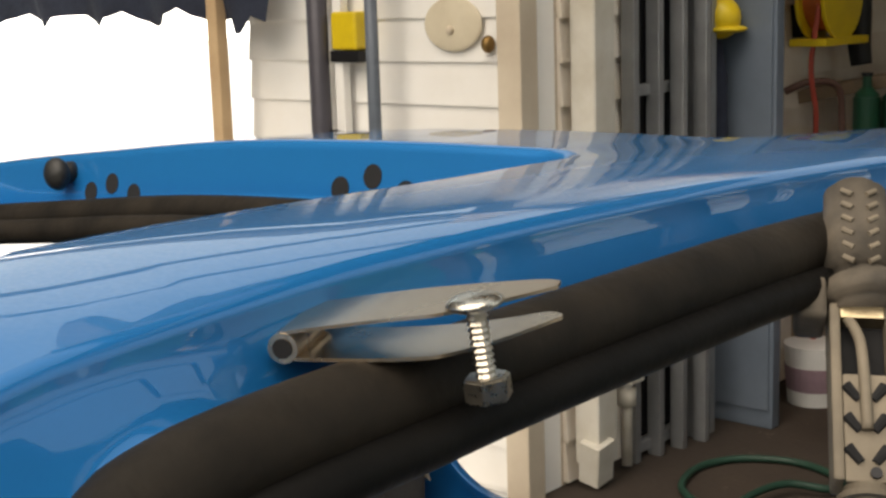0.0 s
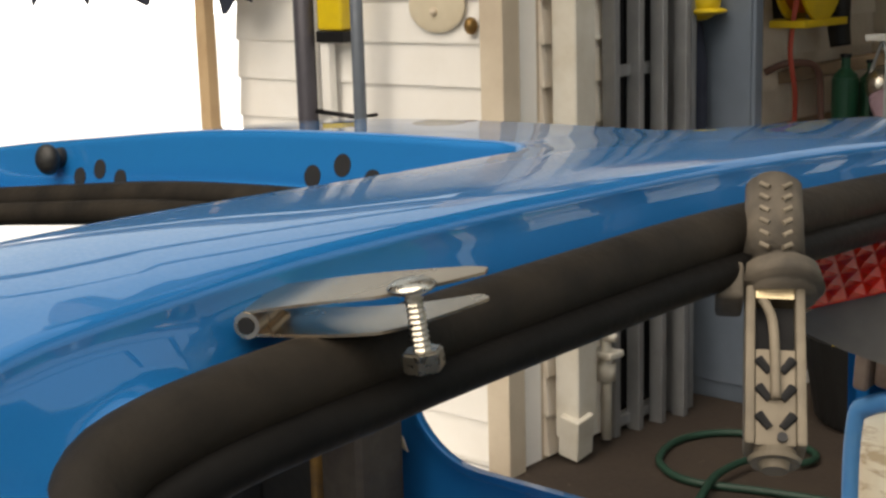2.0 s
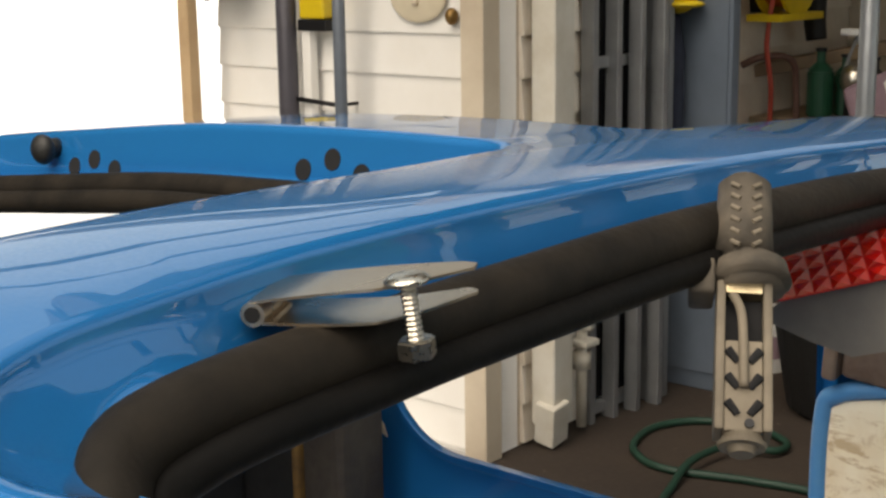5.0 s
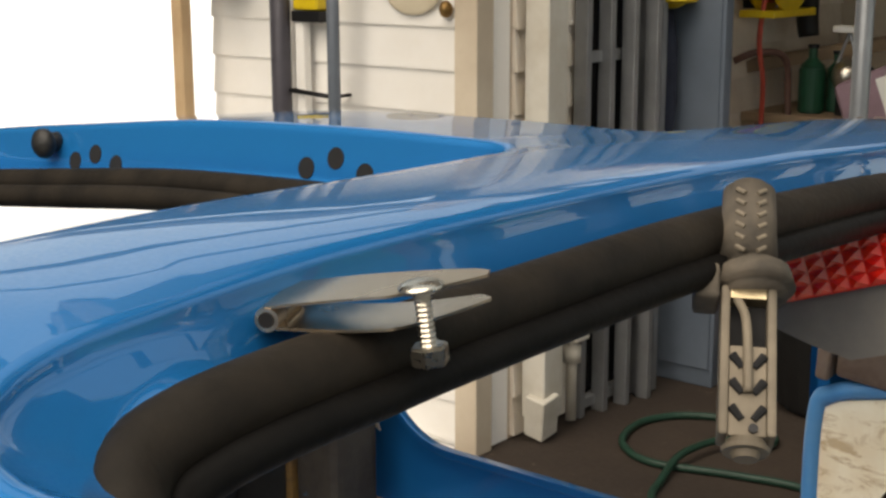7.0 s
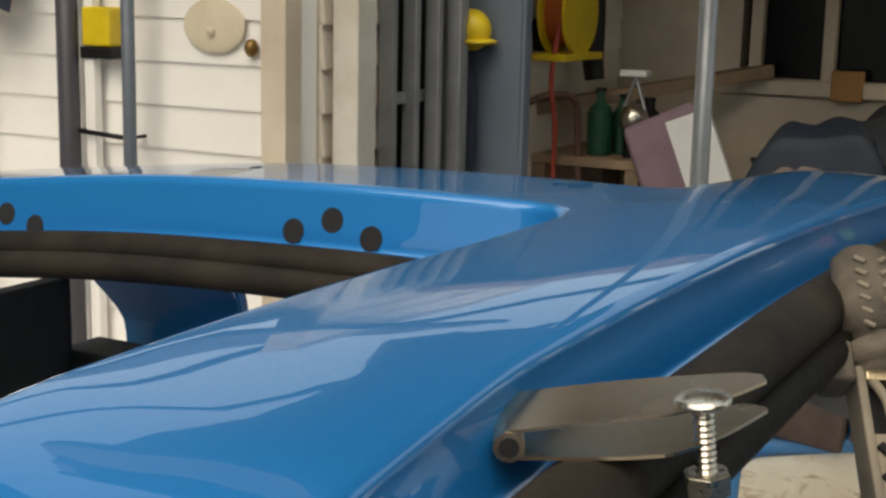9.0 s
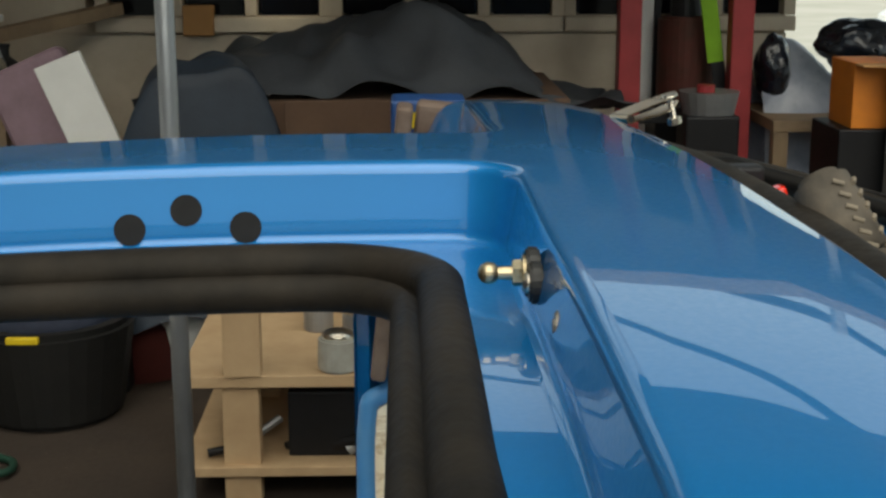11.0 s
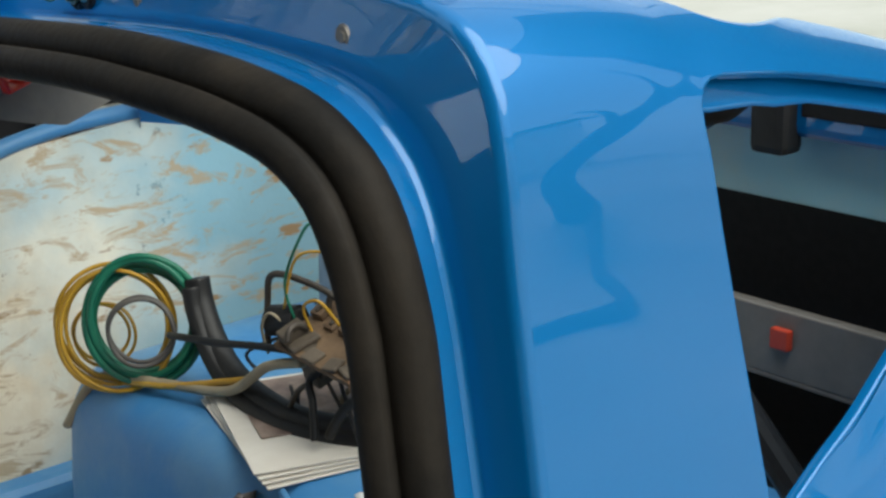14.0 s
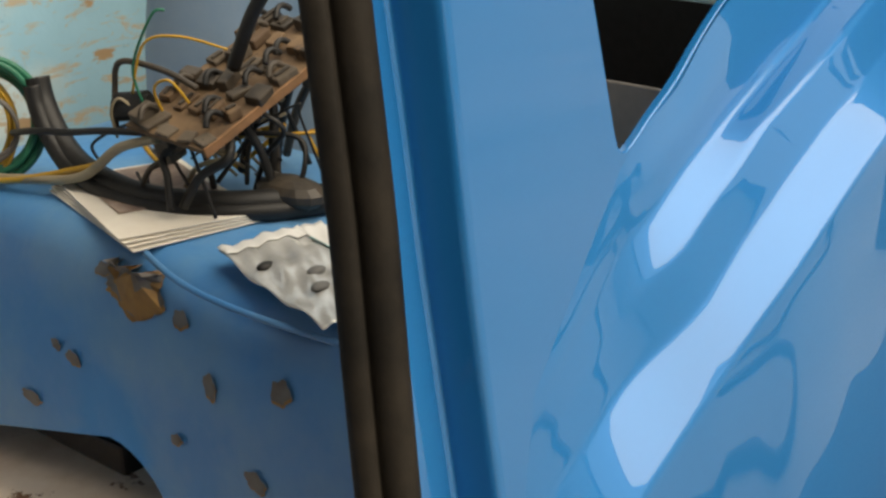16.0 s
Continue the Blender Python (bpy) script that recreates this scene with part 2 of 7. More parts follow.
for y in (0.40, 1.610):
    tagged(part("beam", box(-0.85, y, 2.10, 1.13, y + 0.038, 2.234, 0.004), TIMBER), "unseen timber beam of the added carport", "beam", "beams", "structure")
for px in (-0.80, 1.09):
    tagged(part("hanger_rod", rod((px, 0.42, 2.343), (px, 2.9, 2.75), 0.012, n=10), DARKIRON), "unseen steel hanger rod of the added carport", "rod", "hanger rods", "structure")
# walls: side wall of cream weatherboard, front wall of white weatherboard, back wall with windows
def lap_board(length, height=0.117, thick=0.018):
    """One weatherboard along x, thicker at its lower edge."""
    bm = bmesh.new()
    prof = [(0.0, 0.0), (-thick, 0.0), (-thick, 0.006), (-0.007, height + 0.010), (0.0, height + 0.010)]
    ends = [[bm.verts.new((x, y, z)) for y, z in prof] for x in (0, length)]
    for k in range(5):
        bm.faces.new((ends[0][k], ends[0][(k + 1) % 5], ends[1][(k + 1) % 5], ends[1][k]))
    bm.faces.new(ends[0][::-1])
    bm.faces.new(ends[1])
    bmesh.ops.recalc_face_normals(bm, faces=bm.faces[:])
    return bm


wall_front = tagged(part("wall_front", box(-2.62, 2.155, 0, -1.56, 2.29, 1.93), WHITEBOARD), "white weatherboard house wall in strong daylight", "wall", kind="structure")
wall_side = tagged(part("wall_side", box(-1.72, 2.295, 0, -1.560, 4.66, 2.42), CREAM), "cream weatherboard side wall of the shed", "wall", kind="structure")
wall_back = tagged(part("wall_back", box(-1.555, 4.42, 0, 1.55, 4.60, 1.02), CREAM), "cream back wall below a row of windows", "wall", kind="structure")
board_front = None
for k in range(16):
    if board_front is None:
        board_front = part("board", lap_board(1.00), WHITEBOARD, wall_front)
        board_front.location = (-2.61, 2.155, 0.02)
    else:
        ob = new("board", board_front.data)
        ob.parent = wall_front
        ob.location = (-2.61, 2.155, 0.02 + 0.117 * k)
board_side = None
for k in range(20):
    if board_side is None:
        board_side = part("board", lap_board(2.30), CREAMBOARD, wall_side)
        ob = board_side
    else:
        ob = new("board", board_side.data)
        ob.parent = wall_side
    ob.rotation_euler = (0, 0, radians(90))
    ob.location = (-1.560, 2.300, 0.01 + 0.117 * k)
tagged(part("corner_trim", box(-1.612, 2.112, 0, -1.535, 2.185, 1.93, 0.004), CREAM), "cream corner board", "trim", kind="structure")

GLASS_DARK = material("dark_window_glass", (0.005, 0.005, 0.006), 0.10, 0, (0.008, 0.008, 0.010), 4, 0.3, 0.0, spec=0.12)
tagged(part("sill_board", box(-1.555, 4.435, 1.021, 1.55, 4.60, 1.088), CREAM), "cream timber sill board under the windows", "sill", kind="structure")
# windows in the back wall: a cream frame with dark panes
for wx in (-1.00, -0.135, 0.735):
    w = thing("window", "dark shed window in a cream timber frame", "window", "windows in the back wall")
    bm = box(wx - 0.018, 4.39, 1.030, wx + 0.843, 4.43, 1.084, 0.004)
    part("window_sill", bm, CREAM, w)
    for px in (wx, wx + 0.275, wx + 0.55):
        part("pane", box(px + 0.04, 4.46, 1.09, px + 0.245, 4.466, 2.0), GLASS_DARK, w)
    for px in (wx - 0.02, wx + 0.255, wx + 0.53, wx + 0.805):
        part("window_frame", box(px, 4.425, 1.086, px + 0.045, 4.50, 2.05, 0.004), CREAM, w)
    w["kind"] = "structure"
# panes are opaque near-black; this added dark sheet closes the gaps behind
part_dark = tagged(part("window_backing", box(-1.555, 4.60, 1.02, 1.55, 4.66, 2.385), GREYPOST), "dark sheet added close behind the windows", "wall", kind="structure")
for mx in (-1.30, -0.165, 0.700):
    tagged(part("mullion", box(mx - (0.255 if mx < -1 else 0.02), 4.43, 1.03, mx + (0.245 if mx < -1 else 0.012), 4.58, 2.06), CREAM), "cream wall between two windows", "wall", kind="structure")
tagged(part("lintel", box(-1.555, 4.42, 2.06, 1.55, 4.60, 2.34), CREAM), "cream wall above the windows", "wall", kind="structure")

# unseen header wall on a post, added to darken the car's reflections
tagged(part("wall_header", box(1.551, 4.43, 1.62, 4.16, 4.60, 2.34), DARKWOOD), "unseen dark wall over the rear opening, added for reflections", "wall", kind="structure")
tagged(part("opening_post", box(4.05, 4.43, -0.012, 4.15, 4.60, 1.619), TIMBER), "timber post added under the unseen header wall", "post", kind="structure")
# eave and roof out of view, kept low and dark for the car's reflections
tagged(part("gutter", box(-4.2, 1.91, 1.86, -1.50, 1.99, 1.95, 0.01), DARKIRON), "unseen dark gutter along the house eave", "gutter", kind="structure")
tagged(part("soffit", box(-2.62, 1.992, 1.935, -1.51, 2.15, 1.955), DARKWOOD), "unseen dark soffit under the house eave", "soffit", kind="structure")
tagged(part("house_roof", box(-1.35, 0.0, 0.0, 1.35, 2.6, 0.05, 0.004, m=pose(-2.85, 1.755, 1.935, 24, 0, 0)), CARPORT), "unseen dark house roof above the white wall", "roof", kind="structure")
# ---- the car body ----
from mathutils.geometry import delaunay_2d_cdt

CENTRE_Y = 0.07
LEAN = 0.04
# half of the cross-section, from the roof's middle line out and down the side: across, height
SECTION = [(0.0, 1.2732), (0.10, 1.2722), (0.20, 1.2693), (0.37, 1.2652), (0.47, 1.2604), (0.52, 1.2562), (0.567, 1.2450),
           (0.588, 1.2245), (0.5965, 1.19), (0.599, 1.146), (0.602, 1.096), (0.607, 1.026), (0.614, 0.925), (0.621, 0.834), (0.630, 0.72), (0.636, 0.58)]
SEC = [Vector((a, b)) for a, b in SECTION]
ARC = [0.0]
for sec_a, sec_b in zip(SEC, SEC[1:]):
    ARC.append(ARC[-1] + (sec_b - sec_a).length)


def section(s):
    """Across and height at the length s along the half cross-section."""
    s = min(max(s, 0.0), ARC[-1] - 1e-6)
    i = max(k for k in range(len(ARC) - 1) if ARC[k] <= s)
    a, b, c, d = SEC[max(i - 1, 0)], SEC[i], SEC[i + 1], SEC[min(i + 2, len(SEC) - 1)]
    if i == 0:
        a = Vector((-b.x - (c.x - b.x), c.y))
    h = ARC[i + 1] - ARC[i]
    t = (s - ARC[i]) / h
    m0 = (c - a) / max(ARC[i + 1] - (ARC[i - 1] if i else -ARC[1]), 1e-6) * h
    m1 = (d - b) / max(ARC[min(i + 2, len(ARC) - 1)] - ARC[i], 1e-6) * h
    return (2 * t ** 3 - 3 * t ** 2 + 1) * b + (t ** 3 - 2 * t ** 2 + t) * m0 + (3 * t ** 2 - 2 * t ** 3) * c + (t ** 3 - t ** 2) * m1


RISE = [(-1.1, -0.19), (-0.66, -0.068), (-0.45, -0.0385), (-0.30, -0.022), (-0.15, -0.0072), (0.0, -0.0005), (0.12, 0.001), (0.172, 0.0),
        (0.287, -0.008), (0.40, -0.028), (0.55, -0.064), (0.80, -0.14), (1.25, -0.31)]


def rise(u):
    """How far the roof stands above or below its highest line at u, along the car (rear: plus)."""
    i = max([k for k in range(len(RISE) - 1) if RISE[k][0] <= u] or [0])
    a, b, c, d = RISE[max(i - 1, 0)], RISE[i], RISE[i + 1], RISE[min(i + 2, len(RISE) - 1)]
    h = c[0] - b[0]
    t = (u - b[0]) / h
    m0, m1 = (c[1] - a[1]) / (c[0] - a[0]) * h, (d[1] - b[1]) / (d[0] - b[0]) * h
    return (2 * t ** 3 - 3 * t ** 2 + 1) * b[1] + (t ** 3 - 2 * t ** 2 + t) * m0 + (3 * t ** 2 - 2 * t ** 3) * c[1] + (t ** 3 - t ** 2) * m1


def skin(u, s):
    """The outer skin: u along the car, s across and down the side (minus: the near side)."""
    p = section(abs(s))
    v = math.copysign(p.x, s)
    fade = min(max((p.y - 0.80) / 0.40, 0.0), 1.0)
    w = p.y + rise(u) * fade
    back = min(max((u - 0.20) / 0.07, 0.0), 1.0)
    w += 0.0032 * back * back * (3 - 2 * back) * math.exp(-((s + 0.24) / 0.16) ** 2)
    # the roof band between door and hatch swells, and falls off to both edges
    w += 0.0026 * max(1 - ((u - 0.2275) / 0.0535) ** 4, 0.0) * fade
    if s > 0:
        b = min(max((1.17 - p.y) / 0.19, 0.0), 1.0)
        v += 0.088 * b * b * (3 - 2 * b)
    narrow = 0.05 * max(u - 0.35, 0.0) * (s < 0)
    v -= math.copysign(narrow * min(abs(v) / 0.5, 1), v)
    return Vector((u, CENTRE_Y + v + LEAN * (w - 1.27), w - LEAN * v))


# the floor of the door and hatch channels follows a softer curve inside the skin: s, across, height
DEEP = [(0.0, 0.0, 1.2318), (0.10, 0.10, 1.2312), (0.20, 0.20, 1.2312), (0.355, 0.350, 1.2300), (0.45, 0.438, 1.2232), (0.52, 0.490, 1.2142), (0.57, 0.520, 1.2030),
        (0.605, 0.5430, 1.1850), (0.635, 0.5565, 1.1620), (0.70, 0.5665, 1.118), (0.754, 0.5715, 1.07), (0.824, 0.578, 1.0), (0.924, 0.586, 0.90), (1.074, 0.598, 0.75), (1.244, 0.606, 0.58)]


def deep(u, s):
    """A point of the channel floor under u, s."""
    a = min(abs(s), 1.243)
    i = max(k for k in range(len(DEEP) - 1) if DEEP[k][0] <= a)
    q = [DEEP[max(i - 1, 0)], DEEP[i], DEEP[i + 1], DEEP[min(i + 2, len(DEEP) - 1)]]
    h = q[2][0] - q[1][0]
    t = (a - q[1][0]) / h
    out = []
    for k in (1, 2):
        m0 = (q[2][k] - q[0][k]) / (q[2][0] - q[0][0]) * h
        m1 = (q[3][k] - q[1][k]) / (q[3][0] - q[1][0]) * h
        out.append((2 * t ** 3 - 3 * t ** 2 + 1) * q[1][k] + (t ** 3 - 2 * t ** 2 + t) * m0 + (3 * t ** 2 - 2 * t ** 3) * q[2][k] + (t ** 3 - t ** 2) * m1)
    v, w = math.copysign(out[0], s), out[1]
    w += rise(u) * min(max((w - 0.80) / 0.38, 0.0), 1.0)
    back = min(max((u - 0.20) / 0.06, 0.0), 1.0) * min(max((0.40 - abs(s)) / 0.32, 0.0), 1.0)
    w += 0.010 * back * back * (3 - 2 * back)
    rail = min(max((u - 0.34) / 0.09, 0.0), 1.0) * min(max((abs(s) - 0.50) / 0.08, 0.0), 1.0)
    w += 0.026 * rail * rail * (3 - 2 * rail)
    front = min(max((u - 0.25) / 0.03, 0.0), 1.0) * min(max((abs(s) - 0.40) / 0.10, 0.0), 1.0) * min(max((0.42 - u) / 0.08, 0.0), 1.0)
    w += 0.004 * front
    if s > 0:
        b = min(max((1.17 - w) / 0.19, 0.0), 1.0)
        v += 0.088 * b * b * (3 - 2 * b)
    v -= math.copysign(0.05 * max(u - 0.35, 0.0) * (s < 0) * min(abs(v) / 0.5, 1), v)
    return Vector((u, CENTRE_Y + v + LEAN * (w - 1.27), w - LEAN * v))


def deep_normal(u, s):
    e = 0.006
    return (deep(u + e, s) - deep(u - e, s)).cross(deep(u, s + e) - deep(u, s - e)).normalized()


def skin_normal(u, s):
    e = 0.004
    a = skin(u + e, s) - skin(u - e, s)
    b = skin(u, s + e) - skin(u, s - e)
    return a.cross(b).normalized()


def rounded(u0, u1, s0, s1, radii, step=0.012):
    """A rounded rectangle as a loop in u, s: radii at (u1, s1), (u0, s1), (u0, s0), (u1, s0), counterclockwise."""
    out = []
    corners = [(u1, s1, 0), (u0, s1, 90), (u0, s0, 180), (u1, s0, 270)]
    for (cu, cs, a0), r in zip(corners, radii):
        mu = cu - math.copysign(r, cu - (u0 + u1) / 2)
        ms = cs - math.copysign(r, cs - (s0 + s1) / 2)
        n = max(int(r * 1.57 / step), 4)
        for k in range(n + 1):
            a = radians(a0 + 90 * k / n)
            out.append(Vector((mu + r * math.cos(a), ms + r * math.sin(a))))
    return resample(out, step)


def resample(loop, step):
    out = []
    for a, b in zip(loop, loop[1:] + loop[:1]):
        n = max(int(round((b - a).length / step)), 1)
        if (b - a).length < 1e-6:
            continue
        out += [a.lerp(b, k / n) for k in range(n)]
    return out


def inward(loop):
    """Unit normals of a counterclockwise loop, towards its inside."""
    out = []
    for i in range(len(loop)):
        d = (loop[(i + 1) % len(loop)] - loop[i - 1]).normalized()
        out.append(Vector((-d.y, d.x)))
    return out


# door openings reach from the roof's spine down the side; the rear hatch; the quarter windows behind the doors
DOOR = rounded(-0.545, 0.175, -1.115, -0.066, (0.036, 0.05, 0.16, 0.06))
DOOR_FAR = rounded(-0.635, 0.175, 0.066, 1.140, (0.06, 0.15, 0.05, 0.036))
HATCH = rounded(0.280, 1.15, -0.602, 0.602, (0.12, 0.11, 0.095, 0.12))
DOOR_SEAL = rounded(-0.514, 0.139, -1.085, -0.094, (0.072, 0.07, 0.13, 0.07))
DOOR_SEAL_FAR = rounded(-0.604, 0.148, 0.094, 1.110, (0.07, 0.13, 0.07, 0.072))


def slant(loop, table, sign=1):
    """The rear edge of a door opening, slanted towards the sill."""
    out = []
    for p in loop:
        a, k = abs(p.y), 0.0
        for (s0, k0), (s1, k1) in zip(table, table[1:]):
            if s0 <= a <= s1:
                k = k0 + (k1 - k0) * (a - s0) / (s1 - s0)
        out.append(Vector((p.x + k * min(max(p.x / 0.12, 0.0), 1.0), p.y)))
    return out


REAR_SLANT = [(0.66, 0.0), (0.757, 0.002), (0.857, 0.003), (0.907, 0.005), (1.007, 0.009), (1.2, 0.016)]
FAR_SLANT = [(0.50, 0.0), (0.60, -0.03), (0.70, -0.07), (0.80, -0.088), (1.2, -0.088)]
DOOR, DOOR_SEAL = slant(DOOR, REAR_SLANT), slant(DOOR_SEAL, [(0.40, 0.0), (0.50, 0.004), (0.60, 0.010), (0.70, 0.014), (0.84, 0.012), (0.974, 0.006), (1.2, -0.002)])
DOOR_FAR, DOOR_SEAL_FAR = slant(DOOR_FAR, FAR_SLANT), slant(DOOR_SEAL_FAR, FAR_SLANT)
for opening in (DOOR_FAR, DOOR_SEAL_FAR):
    for p in opening:
        p.x -= 0.018 * min(max((p.y - 0.70) / 0.20, 0.0), 1.0) * min(max((-0.40 - p.x) / 0.10, 0.0), 1.0)
HATCH_SEAL = rounded(0.304, 1.13, -0.612, 0.612, (0.12, 0.14, 0.09, 0.12))


def swept_back(loop, share):
    """The front edge of the hatch, curved rearwards towards both roof sides."""
    out = []
    for p in loop:
        a = abs(p.y)
        k = -0.003 + 0.011 * min(max((a - 0.37) / 0.15, 0.0), 1.0) ** 1.4
        rail = (0.044 if p.y < 0 else 0.0) * (min(max((p.x - 0.305) / 0.09, 0.0), 1.0) if share == 1.0 else min(max((p.x - 0.36) / 0.12, 0.0), 1.0))
        out.append(Vector((p.x + share * k * min(max((0.60 - p.x) / 0.25, 0.0), 1.0), p.y + rail)))
    return out


HATCH, HATCH_SEAL = swept_back(HATCH, 1.0), swept_back(HATCH_SEAL, 0.2)


def side_s(z):
    """The place s of a height on the near side."""
    return -min((abs(section(k * 0.002).y + 0.04 * 0.6 - z), k * 0.002) for k in range(270, 600))[1]


def side_at(u, z):
    """The place s on the near side at which the skin has the height z at u."""
    return -min((abs(skin(u, -k * 0.002).z - z), k * 0.002) for k in range(270, 600))[1]


WIN = [Vector((u, side_at(u, z))) for u, z in ((0.286, 1.231), (0.376, 1.222), (0.47, 1.203), (0.56, 1.179), (0.625, 1.157), (0.655, 1.136), (0.645, 1.117), (0.595, 1.107), (0.54, 1.095), (0.487, 1.084), (0.442, 1.064), (0.399, 1.039), (0.362, 1.023), (0.323, 1.003))]


def smooth_loop(loop, step=0.012):
    out = []
    n = len(loop)
    for i in range(n):
        a, b, c = loop[i - 1], loop[i], loop[(i + 1) % n]
        r = min(0.022, (a - b).length * 0.45, (c - b).length * 0.45)
        p, q = b + (a - b).normalized() * r, b + (c - b).normalized() * r
        out += [((1 - t) ** 2) * p + 2 * t * (1 - t) * b + t * t * q for t in (0, 0.25, 0.5, 0.75, 1)]
    return resample(out, step)


def area(loop):
    return sum(a.x * b.y - b.x * a.y for a, b in zip(loop, loop[1:] + loop[:1])) / 2


WIN = smooth_loop(WIN)
WIN_TOP = [(0.286, 1.231), (0.376, 1.222), (0.47, 1.203), (0.56, 1.179), (0.63, 1.155)]
WIN = WIN if area(WIN) > 0 else WIN[::-1]
WIN_FAR = smooth_loop([Vector((u, -side_s(z))) for u, z in ((0.215, 0.965), (0.34, 0.985), (0.47, 1.020), (0.66, 1.035), (0.60, 1.185), (0.235, 1.205))])
WIN_FAR = WIN_FAR if area(WIN_FAR) > 0 else WIN_FAR[::-1]
HOLES = [DOOR, DOOR_FAR, HATCH, WIN, WIN_FAR]
OUTER = resample([Vector(p) for p in ((-0.86, -1.24), (1.22, -1.24), (1.22, 1.24), (-0.86, 1.24))], 0.03)


def inside(p, loop):
    hit = False
    for a, b in zip(loop, loop[1:] + loop[:1]):
        if (a.y > p.y) != (b.y > p.y) and p.x < (b.x - a.x) * (p.y - a.y) / (b.y - a.y) + a.x:
            hit = not hit
    return hit


def near_loop(p, loop, gap):
    return any((p - q).length_squared < gap * gap for q in loop)


def skin_mesh():
    pts, edges = [], []
    for loop in [OUTER] + HOLES:
        k = len(pts)
        pts += loop
        edges += [(k + i, k + (i + 1) % len(loop)) for i in range(len(loop))]
    for loop in HOLES:
        ring = [p - d * 0.012 for p, d in zip(loop, inward(loop))]
        pts += [q for q in ring if not any(inside(q, h) for h in HOLES)]
    base = [q for loop in HOLES for q in loop]
    s = -1.22
    while s < 1.23:
        u = -0.84
        while u < 1.21:
            p = Vector((u, s))
            if not any(inside(p, h) for h in HOLES) and not near_loop(p, base, 0.021):
                pts.append(p)
            u += 0.022
        s += 0.011 if 0.50 < abs(s) < 0.70 else 0.022
    co, ed, fa, *_ = delaunay_2d_cdt(pts, edges, [], 0, 1e-5)
    bm = bmesh.new()
    vs = [bm.verts.new(skin(p.x, p.y)) for p in co]
    for f in fa:
        mid = sum((co[i] for i in f), Vector((0, 0))) / len(f)
        if len(f) >= 3 and not any(inside(mid, h) for h in HOLES) and abs(mid.y) < 1.24:
            bm.faces.new([vs[i] for i in f])
    for v in [v for v in bm.verts if not v.link_faces]:
        bm.verts.remove(v)
    bmesh.ops.recalc_face_normals(bm, faces=bm.faces[:])
    return bm


def band(rows):
    bm = bmesh.new()
    vs = [[bm.verts.new(p) for p in row] for row in rows]
    for i in range(len(vs)):
        a, b = vs[i], vs[(i + 1) % len(vs)]
        for k in range(len(a) - 1):
            bm.faces.new((a[k], a[k + 1], b[k + 1], b[k]))
    bmesh.ops.recalc_face_normals(bm, faces=bm.faces[:])
    return bm


def strip_mesh(loop, profile, place=None, normal=None):
    """A band swept round a loop. profile: (inwards, up) offsets, from the skin or from another sheet."""
    place, normal = place or skin, normal or skin_normal
    rows = []
    for p, d in zip(loop, inward(loop)):
        n = normal(p.x, p.y)
        o = place(p.x, p.y)
        t = (place(p.x + d.x * 0.004, p.y + d.y * 0.004) - o).normalized()
        rows.append([o + t * a + n * b for a, b in profile])
    return band(rows)


def corner_lift(p):
    """How far the channel's outer edge is raised towards the front corners of the hatch."""
    k = min(max((abs(p.y) - 0.39) / 0.12, 0.0), 1.0) * min(max((p.x - 0.24) / 0.03, 0.0), 1.0)
    return 0.014 * k * k * (3 - 2 * k)


def rim_mesh(loop):
    """The rolled edge of an opening and the wall from it down to the channel floor."""
    rows = []
    for p, d in zip(loop, inward(loop)):
        n = skin_normal(p.x, p.y)
        o = skin(p.x, p.y)
        t = (skin(p.x + d.x * 0.004, p.y + d.y * 0.004) - o).normalized()
        row = [o + t * a + n * b for a, b in ROLL]
        q = Vector((p.x + d.x * 0.0125, p.y + d.y * 0.0125))
        foot = deep(q.x, q.y)
        m = deep_normal(q.x, q.y)
        foot = foot + m * corner_lift(p)
        side = (deep(q.x + d.x * 0.004, q.y + d.y * 0.004) - deep(q.x, q.y)).normalized()
        row += [row[-1].lerp(foot, k) for k in (0.3, 0.6, 0.85)]
        row += [foot - side * 0.0010 + m * 0.0022, foot + side * 0.0006 + m * 0.0008, foot + side * 0.0030]
        rows.append(row)
    return band(rows)


def swept(loop, outline):
    """A closed profile swept round a loop of the skin."""
    return strip_mesh(loop, list(outline) + [outline[0]], deep, deep_normal)


def lobe(ca, cb, r, a0, a1, n=10):
    return [(ca + r * math.cos(radians(a0 + (a1 - a0) * k / n)), cb + r * math.sin(radians(a0 + (a1 - a0) * k / n))) for k in range(n + 1)]


# edge rolled over, wall of the drip channel, floor of the channel, turned-down flange
ROLL = [(-0.0002, 0.0)] + [(0.007 * math.sin(radians(a)), -0.007 + 0.007 * math.cos(radians(a))) for a in (15, 35, 55, 75, 90)]
FLANGE = [(-0.0005, -0.0004), (0.002, -0.002), (0.0025, -0.016)]
SEAL = lobe(0.0095, -0.0062, 0.0112, 215, -35, 14) + lobe(0.0230, -0.0170, 0.0098, 75, -110, 12) + [(0.011, -0.029), (0.002, -0.023)]
# the hatch has a fat dusty bulb and a thin cleaner lip, also darkened for the bulb's shade
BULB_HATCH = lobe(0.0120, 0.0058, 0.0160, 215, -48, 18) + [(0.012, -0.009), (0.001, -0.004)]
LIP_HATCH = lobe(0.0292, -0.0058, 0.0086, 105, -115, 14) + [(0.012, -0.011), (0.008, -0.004)]


